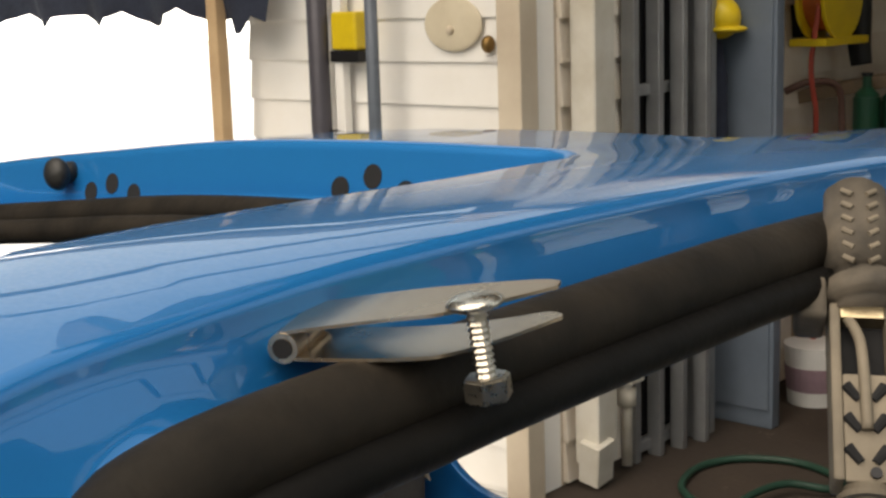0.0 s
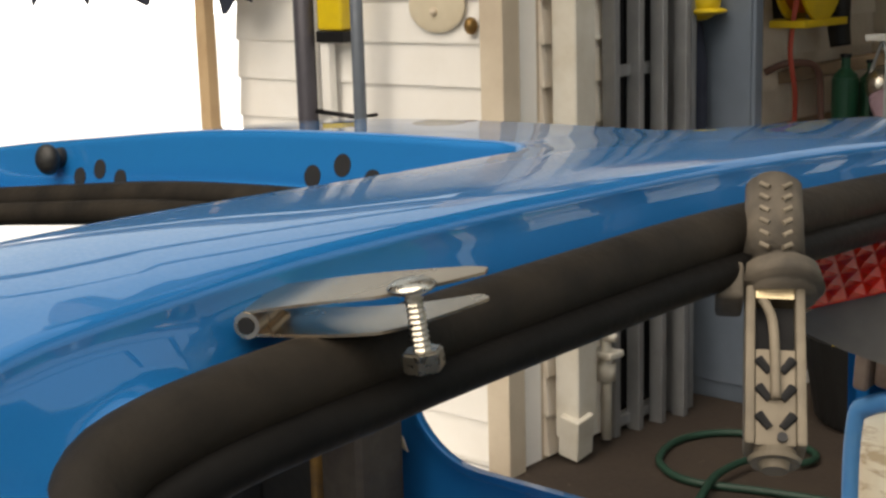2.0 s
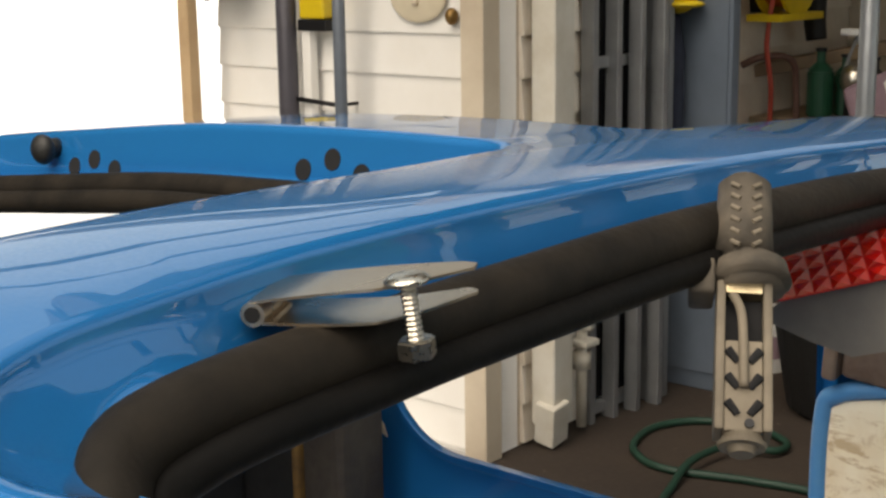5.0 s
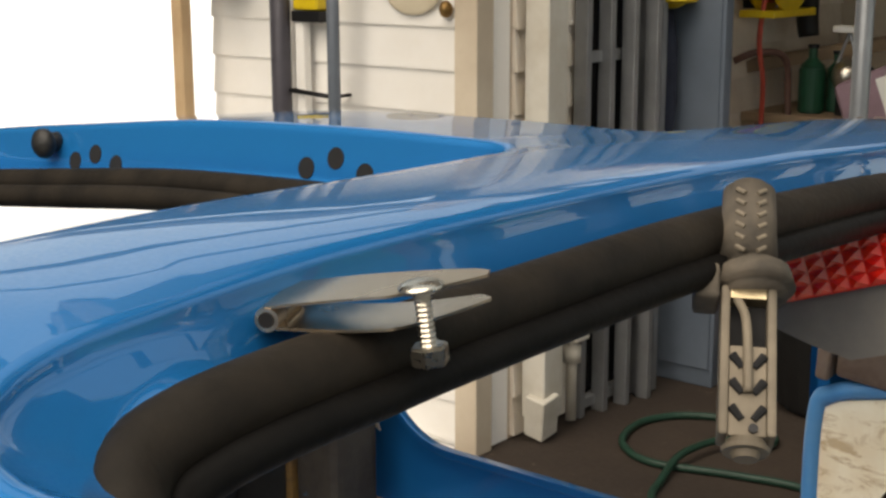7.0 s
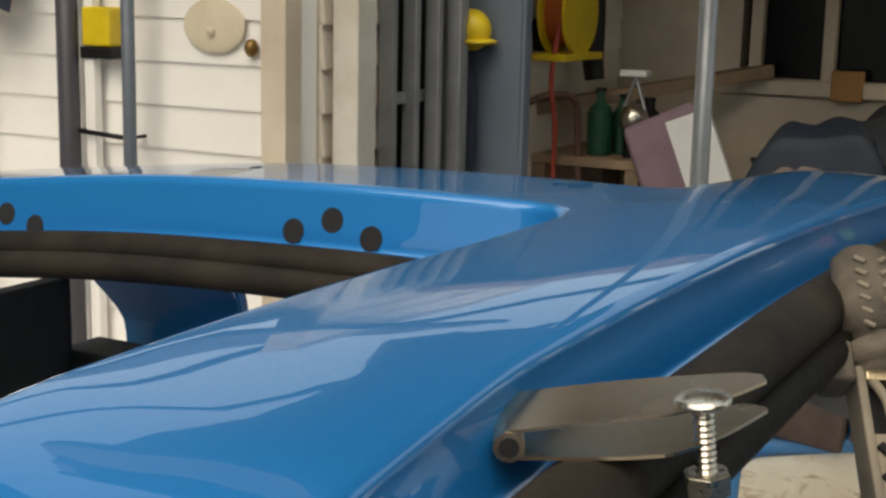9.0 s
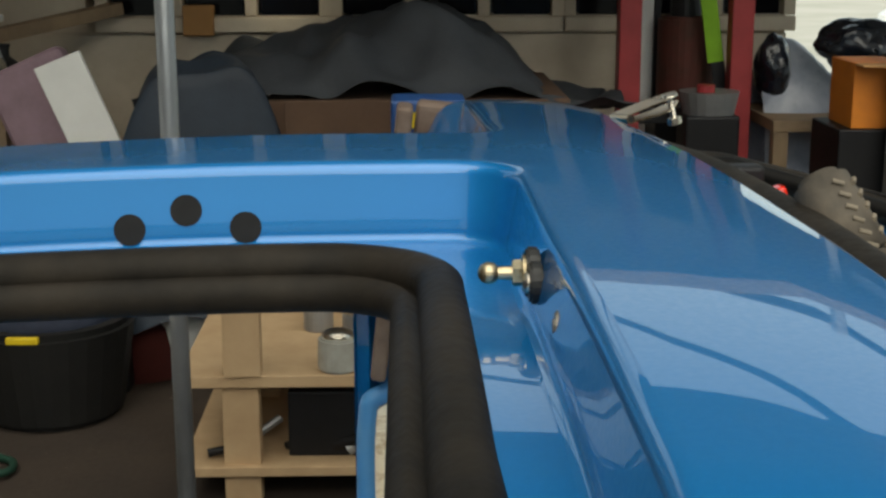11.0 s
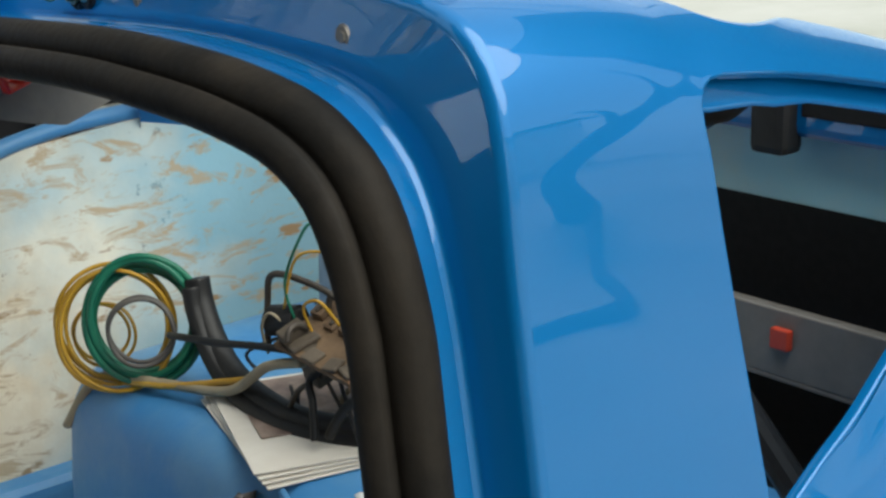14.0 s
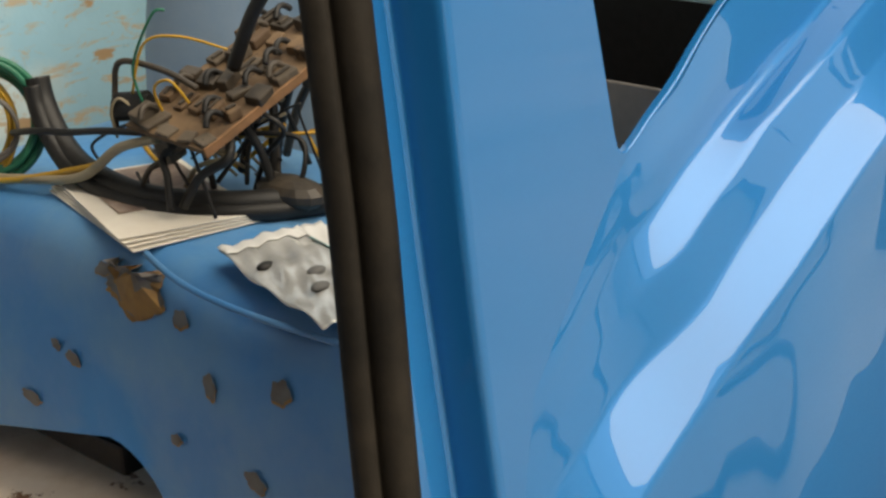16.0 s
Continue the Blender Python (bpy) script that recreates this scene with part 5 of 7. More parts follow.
def clip_plate(z, sag, tip):
    """One thin blade of the clip, its near corner cut off slantwise and its tip rounded."""
    bm = bmesh.new()
    rows = []
    for k in range(31):
        x = -0.003 + 0.0850 * k / 30
        cut = min(max((x - 0.046) / 0.036, 0.0), 1.0)
        lo = -0.017 + 0.025 * cut ** 1.35
        end = min(max((x - 0.074) / 0.008, 0.0), 1.0)
        hi = 0.017 - tip * end * end
        h = z + sag * math.sin(x / 0.09 * math.pi)
        rows.append([bm.verts.new((x, y, h + th)) for y, th in ((lo, 0.0), (hi, 0.0), (hi, 0.0012), (lo, 0.0012))])
    for a, b in zip(rows, rows[1:]):
        for k in range(4):
            bm.faces.new((a[k], a[(k + 1) % 4], b[(k + 1) % 4], b[k]))
    bm.faces.new(rows[0])
    bm.faces.new(rows[-1][::-1])
    bmesh.ops.recalc_face_normals(bm, faces=bm.faces[:])
    return bm


def make_clip(m):
    clip = thing("spring_clip", "shiny folded steel clip with a bolt through it", "clip", "clips on the hatch edge", m)
    part("blade", clip_plate(0.0038, 0.0012, 0.003), CLIPSTEEL, clip)
    part("blade", clip_plate(-0.0050, -0.0030, 0.007), CLIPSTEEL, clip)
    part("rolled_end", rod((-0.0025, -0.0172, -0.0006), (-0.0025, 0.0172, -0.0006), 0.0050, n=20), CLIPSTEEL, clip, smooth=False)
    # near-black bar paints the shaded bore on both end faces
    part("bore", rod((-0.0025, -0.0178, -0.0006), (-0.0025, 0.0178, -0.0006), 0.0033, n=16), HOLE_SHADE, clip)
    bx, by = 0.059, -0.0085
    head = ball((bx, by, 0.0066), 0.0092, scale=(1, 1, 0.32), n=24)
    bolt = part("bolt", head, STEEL, clip, "domed zinc bolt head", smooth=True)
    shank = rod((bx, by, 0.007), (bx, by, -0.022), 0.0030, n=12)
    for k in range(13):
        shank = rod((bx, by, 0.004 - 0.0021 * k), (bx, by, 0.0051 - 0.0021 * k), 0.0036, 0.0029, n=12, bm=shank)
    part("thread", shank, STEEL, bolt)
    part("nut", rod((bx, by, -0.0250), (bx, by, -0.0170), 0.0078, n=6, bevel=0.0008), STEEL, bolt, "hexagon nut")
    return clip


clip = make_clip(pose(0.2898, -0.3358, 1.2582, 3, -6.5, 27) @ Matrix.Scale(1.035, 4))
copy_thing(clip, pose(0.288, 0.380, 1.2470, -5, -13, 28) @ Matrix.Scale(0.72, 4))

# quick clamp hung over the hatch edge
DUSTRUB = material("dust_covered_rubber", (0.048, 0.040, 0.031), 0.8, 0, (0.12, 0.098, 0.074), 30, 0.5, 0.4, 120)
DUSTCAGE = material("dust_covered_grey_nylon", (0.20, 0.165, 0.12), 0.7, 0, (0.09, 0.075, 0.055), 18, 0.4, 0.25, 90)
axis0, axis1 = Vector((0.3285, 0.0000, 1.2675)), Vector((0.391, -0.113, 1.124))
gz = (axis0 - axis1).normalized()
gy = Vector((-0.48, 0.80, -0.1))
gy = (gy - gz * gy.dot(gz)).normalized()
gx = gy.cross(gz)
gm = Matrix.Translation(axis0) @ Matrix((gx, gy, gz)).transposed().to_4x4()
grip = thing("quick_clamp", "dusty rubber-gripped quick clamp hung over the hatch edge", "clamp", m=gm)
bm = rod((0, 0, -0.055), (0, 0, -0.002), 0.0165, 0.0150, n=28, bevel=0.004)
rubber = part("rubber_grip", bm, DUSTRUB, grip, "ribbed dusty rubber grip", smooth=True)
for k in range(6):
    for side in (-1, 1):
        for turn in (0, 180):
            a = Matrix.Rotation(radians(turn), 3, "Z") @ Vector((side * 0.0080, -0.0140, -0.012 - 0.0075 * k))
            b = Matrix.Rotation(radians(turn), 3, "Z") @ Vector((side * 0.0035, -0.0158, -0.0155 - 0.0075 * k))
            part("rib", rod(a, b, 0.0014, n=8), DUSTCAGE, rubber)
bm = rod((0.004, 0, -0.074), (0.003, 0, -0.053), 0.0235, 0.0190, n=28, bevel=0.005)
bm = box(-0.030, -0.014, -0.082, -0.016, 0.010, -0.060, 0.003, bm)
part("collar", bm, DUSTRUB, grip, "flared collar", smooth=True)
bm = box(0.0100, -0.010, -0.160, 0.0150, 0.010, -0.072, 0.0018)
bm = box(-0.0150, -0.010, -0.160, -0.0100, 0.010, -0.072, 0.0018, bm)
cage = part("cage", bm, DUSTCAGE, grip, "slotted dusty nylon handle")
bm = box(-0.0099, -0.0085, -0.160, 0.0099, -0.0055, -0.108, 0.0012)
part("front_plate", bm, DUSTCAGE, cage)
part("end_cap", rod((0, 0, -0.170), (0, 0, -0.1605), 0.0105, 0.0148, n=28, bevel=0.004), DUSTCAGE, cage, smooth=False)
# slots are dark rods on the plate, shade in their colour
for k in range(3):
    z = -0.118 - 0.0150 * k
    for side in (-1, 1):
        part("slot", rod((side * 0.0085, -0.0088, z + 0.004), (side * 0.0030, -0.0088, z - 0.003), 0.0027, 0.0020, n=8), HOLE_SHADE, cage)
bm = tube(spline([(-0.010, -0.006, -0.074), (-0.004, -0.008, -0.084), (-0.001, -0.010, -0.098), (0.0, -0.0105, -0.136)], 8), 0.0026, 10)
part("release_rod", bm, DUSTCAGE, grip, smooth=True)
# near-black block paints the depth between the cage's sides
part("cavity", box(-0.0099, 0.000, -0.112, 0.0099, 0.0045, -0.074), HOLE_SHADE, grip)
part("spring_block", box(-0.010, -0.010, -0.080, 0.010, 0.004, -0.071, 0.001), BRASS, grip)
part("end_screw", rod((0.003, -0.0085, -0.156), (0.003, -0.0105, -0.156), 0.0026, n=10), DARKIRON, grip)
part("clamp_jaw", box(-0.012, 0.004, -0.035, 0.012, 0.042, -0.026, 0.003), RUBBER_DARK, grip)
part("red_tip", ball((-0.014, 0.020, -0.030), 0.005, n=12), material("red_rubber_tip", (0.60, 0.07, 0.03), 0.5), grip, smooth=True)

# ---- along the house wall ----
WHITEPIPE = material("dirty_white_painted_pipe", (0.68, 0.65, 0.58), 0.5, 0, (0.52, 0.47, 0.38), 6, 0.4, 0.15)
NAVY = material("navy_cloth", (0.012, 0.016, 0.032), 0.9, 0, (0.02, 0.028, 0.05), 12, 0.5, 0.5, 120)
YELLOW = material("yellow_plastic", (0.72, 0.52, 0.02), 0.4, 0, (0.55, 0.38, 0.02), 10, 0.3, 0.1)
GREEN = material("dark_green_glass_paint", (0.010, 0.065, 0.035), 0.35, 0, (0.008, 0.045, 0.025), 10, 0.3, 0.1)
ORANGE = material("orange_cord", (0.55, 0.13, 0.03), 0.55)
RED = material("red_painted_steel", (0.42, 0.045, 0.050), 0.45, 0.1, (0.30, 0.03, 0.035), 8, 0.4, 0.1, 60)
MAUVE = material("mauve_upholstery", (0.30, 0.20, 0.24), 0.85, 0, (0.22, 0.15, 0.18), 12, 0.4, 0.3)
TARP = material("grey_canvas_tarp", (0.046, 0.052, 0.062), 0.75, 0, (0.028, 0.032, 0.040), 4, 0.5, 0.35, 90)
TARPBLUE = material("dark_blue_tarp", (0.024, 0.036, 0.055), 0.6, 0, (0.014, 0.022, 0.036), 5, 0.5, 0.3, 90)
BROWN = material("brown_cardboard", (0.12, 0.068, 0.042), 0.85, 0, (0.08, 0.045, 0.03), 6, 0.4, 0.2)
CARDBOARD = material("orange_brown_cardboard", (0.46, 0.24, 0.09), 0.85, 0, (0.36, 0.18, 0.07), 6, 0.4, 0.2)
PLY = material("pale_plywood", (0.55, 0.38, 0.22), 0.75, 0, (0.44, 0.29, 0.16), 7, 0.4, 0.2)
PRESS = material("blue_grey_hammered_steel", (0.11, 0.135, 0.19), 0.45, 0.3, (0.07, 0.09, 0.13), 10, 0.4, 0.2, 80)
GREYALU = material("dull_aluminium", (0.36, 0.37, 0.38), 0.45, 0.6, (0.25, 0.26, 0.27), 6, 0.4, 0.1)

pipe = thing("downpipe", "white painted square downpipe on the shed wall", "downpipe")
part("pipe", box(-1.525, 2.310, 0.07, -1.445, 2.405, 1.98, 0.008, segs=3), WHITEPIPE, pipe)
part("shoe", box(-0.034, -0.038, -0.09, 0.034, 0.038, 0.04, 0.006, m=pose(-1.470, 2.335, 0.105, 10, 10, 0), segs=3), WHITEPIPE, pipe, "angled outlet")
part("bracket", box(-1.533, 2.300, 1.52, -1.440, 2.415, 1.56, 0.003), WHITEPIPE, pipe)
water = thing("water_pipe", "thin white water pipe with a tap on the wall", "pipe")
part("riser", rod((-1.480, 2.500, 0.02), (-1.480, 2.500, 0.36), 0.016), WHITEPIPE, water, smooth=True)
part("tap_body", rod((-1.480, 2.500, 0.20), (-1.480, 2.500, 0.25), 0.028), WHITEPIPE, water, smooth=True)
part("tap_handle", box(-1.52, 2.465, 0.27, -1.44, 2.535, 0.29, 0.006), WHITEPIPE, water)
part("branch", rod((-1.55, 2.500, 0.33), (-1.44, 2.490, 0.335), 0.013), WHITEPIPE, water, smooth=True)

screen = thing("stacked_frames", "stack of grey aluminium window frames against the wall", "frame")
for k, yy in enumerate((2.565, 2.66, 2.755, 2.85)):
    part("stile", box(-1.535 + 0.02 * k, yy, 0.0, -1.490 + 0.02 * k, yy + 0.026, 1.95, 0.003), GREYALU, screen)
for zz in (0.02, 1.07, 1.90):
    part("rail", box(-1.532, 2.585, zz, -1.502, 2.862, zz + 0.032, 0.003), GREYALU, screen)
part("dark_glass", box(-1.545, 2.59, 0.05, -1.538, 2.85, 1.90), GLASS_DARK, screen)
for yy in (2.87, 2.93):
    part("stile", box(-1.525, yy, 0.0, -1.46, yy + 0.03, 1.95, 0.004), GREYALU, screen)

SHEETBLUE = material("pale_blue_grey_sheet", (0.15, 0.185, 0.235), 0.5, 0.1, (0.11, 0.14, 0.18), 4, 0.4, 0.1)
locker = thing("steel_locker", "tall shallow blue-grey steel locker beside the wall", "locker")
part("body", box(-1.535, 3.075, 0.0, -1.325, 3.125, 2.05, 0.006), SHEETBLUE, locker)
part("door", box(-1.524, 3.066, 0.06, -1.336, 3.074, 2.02, 0.003), SHEETBLUE, locker)
part("handle", box(-1.352, 3.058, 0.62, -1.344, 3.066, 0.68, 0.002), DARKIRON, locker)

jacket = thing("work_jacket", "dark navy work jacket hung on the wall", "jacket")
bm = bmesh.new()
rnd = random.Random(4)
rows = []
for i in range(15):
    z = 0.42 + i * 0.056
    rows.append([bm.verts.new((-1.545 + 0.085 * math.sin(math.pi * k / 8) + 0.012 * math.sin(5 * k + i * 0.7), 2.945 + 0.125 * k / 8 * (1 - 0.25 * abs(i - 7) / 7) + 0.006 * rnd.random(), z)) for k in range(9)])
for a, b in zip(rows, rows[1:]):
    for k in range(8):
        bm.faces.new((a[k], a[k + 1], b[k + 1], b[k]))
part("cloth", bm, NAVY, jacket, smooth=True)
part("hook", rod((-1.545, 3.0, 1.215), (-1.47, 3.0, 1.22), 0.006), DARKIRON, jacket)
helmet = thing("yellow_helmet", "yellow plastic hard hat on a wall hook", "helmet")
part("shell", ball((-1.475, 3.005, 1.275), 0.075, scale=(0.85, 0.8, 0.85)), YELLOW, helmet, smooth=True)
part("brim", ball((-1.468, 3.005, 1.240), 0.086, scale=(0.9, 0.8, 0.16)), YELLOW, helmet, smooth=True)
part("peg", rod((-1.556, 3.005, 1.27), (-1.47, 3.005, 1.275), 0.006), DARKIRON, helmet)

# front wall: lamp bracket, oval plate, poles
plate = thing("oval_plate", "oval cream painted plate screwed to the wall", "plate")
part("disc", ball((-1.770, 2.126, 1.290), 0.105, scale=(0.96, 0.10, 0.68), n=32), material("cream_paint", (0.66, 0.58, 0.44), 0.6, 0, (0.54, 0.46, 0.33), 8, 0.4), plate, smooth=True)
part("hub", ball((-1.77, 2.113, 1.275), 0.012), CREAM, plate, smooth=True)
tap = thing("brass_knob", "small brown brass knob beside the oval plate", "knob")
part("knob", ball((-1.645, 2.118, 1.238), 0.020, scale=(0.9, 1, 1.15)), material("brown_brass", (0.26, 0.15, 0.05), 0.4, 0.7), tap, smooth=True)
part("stem", rod((-1.645, 2.148, 1.238), (-1.645, 2.118, 1.238), 0.008), STEEL, tap)
lamp = thing("wall_lantern", "yellow wall lamp on a dark bracket", "lamp")
part("bracket", box(-2.19, 2.075, 1.190, -2.075, 2.139, 1.222, 0.004), DARKIRON, lamp)
part("shade", box(-2.185, 2.075, 1.223, -2.085, 2.137, 1.330, 0.012, segs=3), YELLOW, lamp, "yellow shade")
for px, py, r, label in ((-2.222, 2.062, 0.030, "dark grey steel pole in front of the white wall"), (-1.978, 2.03, 0.018, "slim blue-grey steel pole in front of the white wall")):
    tagged(part("steel_pole", rod((px, py, 0), (px, py, 1.934), r, n=20), material("dark_plum_grey_steel", (0.075, 0.070, 0.085), 0.5, 0.3) if r > 0.02 else GREYPOST, smooth=True), label, "pole")
tagged(part("white_strip", box(-2.185, 2.085, 0.0, -2.150, 2.115, 1.934, 0.004), WHITEBOARD), "narrow white strip of timber on the wall", "strip", kind="structure")
hand = thing("grab_rail", "dark horizontal grab handle on the white wall", "handle")
part("bar", rod((-2.20, 2.07, 0.993), (-2.005, 2.07, 0.982), 0.007, n=12), DARKIRON, hand, smooth=True)
part("post", rod((-2.19, 2.07, 0.993), (-2.19, 2.142, 0.993), 0.005, n=10), DARKIRON, hand)
part("post", rod((-2.02, 2.07, 0.984), (-2.02, 2.142, 0.984), 0.005, n=10), DARKIRON, hand)
post = thing("verandah_post", "pale brown timber verandah post", "post")
part("timber", box(-2.612, 1.98, 0, -2.566, 2.022, 1.934, 0.006), PLY, post)
cloth = thing("dark_awning", "dark blue cloth awning hanging in tatters from the eave", "awning")
bm = bmesh.new()
rows = []
rnd = random.Random(14)
for i in range(40):
    x = -4.0 + i * 0.042
    drop = 1.315 + 0.020 * math.sin(i * 0.9) + 0.02 * rnd.random() + (-0.07 if i in (36, 37) else 0)
    rows.append([bm.verts.new((x, 2.0 + 0.03 * math.sin(i * 0.8 + k), drop + (1.87 - drop) * k / 5)) for k in range(6)])
for a, b in zip(rows, rows[1:]):
    for k in range(5):
        bm.faces.new((a[k], b[k], b[k + 1], a[k + 1]))
part("cloth", bm, NAVY, cloth, smooth=True)
part("rail", rod((-4.0, 2.0, 1.885), (-2.3, 2.0, 1.885), 0.018), DARKIRON, cloth)
part("rail_strut", box(-2.56, 1.97, 1.90, -2.50, 2.03, 1.934), TIMBER, cloth)

# further along the side wall: reel, cords, bottles, boards
reel = thing("cable_reel", "yellow cord reel wound with orange cable", "reel")
for xx in (-1.475, -1.385):
    part("flange", rod((xx, 3.62, 1.325), (xx + 0.012, 3.62, 1.325), 0.145, n=28), YELLOW, reel)
part("cord", rod((-1.463, 3.62, 1.325), (-1.385, 3.62, 1.325), 0.115, n=24), ORANGE, reel, "orange cable")
part("foot", box(-1.49, 3.47, 1.165, -1.36, 3.79, 1.190, 0.004), YELLOW, reel)
part("bracket", box(-1.556, 3.60, 1.19, -1.476, 3.64, 1.30, 0.003), DARKIRON, reel)
cordp = [(-1.40, 3.50, 1.30), (-1.42, 3.49, 1.10), (-1.41, 3.51, 0.95), (-1.42, 3.53, 0.80), (-1.40, 3.50, 0.55), (-1.38, 3.46, 0.012)]
tagged(part("extension_cord", tube(spline(cordp, 8), 0.009), material("red_rubber_cord", (0.42, 0.06, 0.035), 0.5), smooth=True), "red extension cord hanging down the wall", "cord")
tagged(part("brown_hose", tube(spline([(-1.50, 3.47, 1.02), (-1.43, 3.50, 1.05), (-1.38, 3.60, 1.03), (-1.38, 3.64, 0.90), (-1.36, 3.62, 0.6), (-1.34, 3.60, 0.012)], 8), 0.012), material("brown_rubber_hose", (0.12, 0.06, 0.045), 0.6), smooth=True), "brown rubber hose looped down the wall", "hose")
strap = thing("black_boot", "black rubber boot hung upside down on the wall", "boot")
part("leg", tube(spline([(-1.44, 3.86, 1.55), (-1.43, 3.86, 1.30), (-1.43, 3.87, 1.16), (-1.42, 3.87, 1.085)], 6), 0.047, 14, taper=lambda t: 1 - 0.25 * t), RUBBER_DARK, strap, smooth=True)
part("hook", rod((-1.556, 3.86, 1.50), (-1.44, 3.86, 1.50), 0.007), DARKIRON, strap)
bench = thing("side_bench", "rough timber side bench holding bottles and tins", "bench")
part("top", box(-1.545, 3.62, 0.800, -1.13, 4.38, 0.832, 0.004), TIMBER, bench)
for bx, by in ((-1.52, 3.65), (-1.17, 3.65), (-1.52, 4.33), (-1.17, 4.33)):
    part("leg", box(bx - 0.025, by - 0.025, 0, bx + 0.025, by + 0.025, 0.800, 0.003), TIMBER, bench)


def bottle(x, y, r, h, mat, name="bottle", label="tall dark green bottle on the side bench"):
    b = thing(name, label, "bottle", "bottles on the side bench")
    bm = rod((x, y, 0.833), (x, y, 0.833 + h * 0.68), r, n=20, bevel=0.006)
    bm = rod((x, y, 0.833 + h * 0.68), (x, y, 0.833 + h * 0.80), r * 0.96, r * 0.36, n=20, bm=bm)
    bm = rod((x, y, 0.833 + h * 0.80), (x, y, 0.833 + h * 0.95), r * 0.34, n=16, bm=bm)
    part("glass", bm, mat, b, smooth=False)
    part("cap", rod((x, y, 0.833 + h * 0.95), (x, y, 0.833 + h), r * 0.42, n=16), DARKIRON, b)


bottle(-1.335, 3.73, 0.045, 0.235, GREEN)
bottle(-1.285, 3.82, 0.040, 0.21, GREEN)
bottle(-1.20, 3.86, 0.048, 0.20, RUBBER_DARK, label="squat black bottle on the side bench")
torch = thing("blow_torch", "chrome gas torch with a wire stand", "torch")
part("tank", ball((-1.215, 3.74, 0.965), 0.052, scale=(1, 1, 1.1)), STEEL, torch, smooth=True)
part("base", rod((-1.215, 3.74, 0.833), (-1.215, 3.74, 0.925), 0.035, 0.03, n=18), DARKIRON, torch)
for dx in (-0.045, 0.045):
    part("stand_wire", rod((-1.215 + dx, 3.74, 0.98), (-1.215, 3.745, 1.115), 0.006, n=8), GREYALU, torch)
part("valve", box(-1.265, 3.715, 1.112, -1.165, 3.765, 1.135, 0.006), WHITE, torch)
plank = thing("leaning_timber", "long dark length of timber propped on the side bench", "timber")
part("beam", box(-0.035, -0.55, -0.022, 0.035, 0.50, 0.022, 0.003, m=pose(-1.26, 4.02, 1.05, 8, 0, -42)), TIMBER, plank)
part("prop", box(-1.30, 3.98, 0.833, -1.25, 4.03, 1.04, 0.003), TIMBER, plank)
seatb = thing("mauve_seat_back", "mauve upholstered car seat leaning on the bench", "car seat")
part("backrest", box(-0.135, -0.055, -0.38, 0.135, 0.055, 0.37, 0.035, m=pose(-0.93, 3.60, 0.66, -6, -24, 0), segs=3), MAUVE, seatb)
part("cushion", box(-1.06, 3.30, 0.26, -0.70, 3.66, 0.40, 0.04, segs=3), MAUVE, seatb)
part("base", box(-1.02, 3.34, 0.0, -0.74, 3.62, 0.26, 0.01), DARKIRON, seatb)
sheet = thing("enamel_sheet", "white enamelled sheet leaning against the seat", "panel")
part("sheet", box(-0.075, -0.012, -0.52, 0.075, 0.012, 0.52, 0.006, m=pose(-0.735, 3.46, 0.535, 0, -22, 0)), WHITE, sheet)
pole = thing("grey_pole", "grey galvanised steel prop from floor to roof", "pole")
part("tube", rod((-0.286, 1.628, 0.006), (-0.286, 1.628, 2.10), 0.0165, n=20), GREYALU, pole, smooth=True)
part("foot_plate", box(-0.346, 1.568, 0, -0.226, 1.688, 0.006), GREYALU, pole)
part("collar", rod((-0.286, 1.628, 0.30), (-0.286, 1.628, 0.37), 0.027, n=20), GREYALU, pole)

# hose and things on the floor
hosep = [(-0.55, 2.40, 0.012), (-0.72, 2.46, 0.012), (-0.90, 2.43, 0.012), (-1.12, 2.37, 0.012), (-1.25, 2.43, 0.012), (-1.306, 2.54, 0.012), (-1.31, 2.66, 0.012), (-1.24, 2.77, 0.012), (-1.10, 2.82, 0.012), (-0.95, 2.76, 0.014), (-0.93, 2.66, 0.020), (-1.03, 2.59, 0.034), (-1.06, 2.42, 0.034), (-1.03, 2.26, 0.014), (-0.99, 2.15, 0.012), (-0.85, 2.0, 0.012), (-0.6, 1.95, 0.012)]
tagged(part("garden_hose", tube(spline(hosep, 8), 0.011), material("dark_green_hose", (0.012, 0.050, 0.032), 0.5), smooth=True), "dark green garden hose looped on the floor", "hose")
bucket = thing("paint_bucket", "white paint bucket with a stained label", "bucket")
part("pail", rod((-1.36, 3.43, 0), (-1.36, 3.43, 0.20), 0.085, 0.10, n=28), WHITE, bucket)
part("label_band", rod((-1.36, 3.43, 0.05), (-1.36, 3.43, 0.13), 0.0905, 0.0972, n=28), MAUVE, bucket)
sack = thing("black_tub", "black rubber tub lying on the floor", "tub")
bm = rod((-0.93, 3.18, 0.0), (-0.93, 3.18, 0.30), 0.20, 0.25, n=28, bevel=0.02)
part("tub", bm, RUBBER_DARK, sack, smooth=False)
part("lining", ball((-0.93, 3.18, 0.30), 0.20, scale=(1, 1, 0.35)), NAVY, sack, smooth=True)
part("yellow_tie", box(-0.99, 2.935, 0.28, -0.90, 2.955, 0.30, 0.004), YELLOW, sack)
junk = thing("orange_tool", "orange tool lying on a red rag heap", "tool")
part("casing", box(-1.22, 3.44, 0.0, -0.98, 3.56, 0.36, 0.03, segs=3), ORANGE, junk)
part("rag", ball((-0.80, 3.52, 0.10), 0.17, scale=(1.3, 0.7, 1.4)), material("dark_red_rag", (0.10, 0.018, 0.014), 0.9), junk, smooth=True)
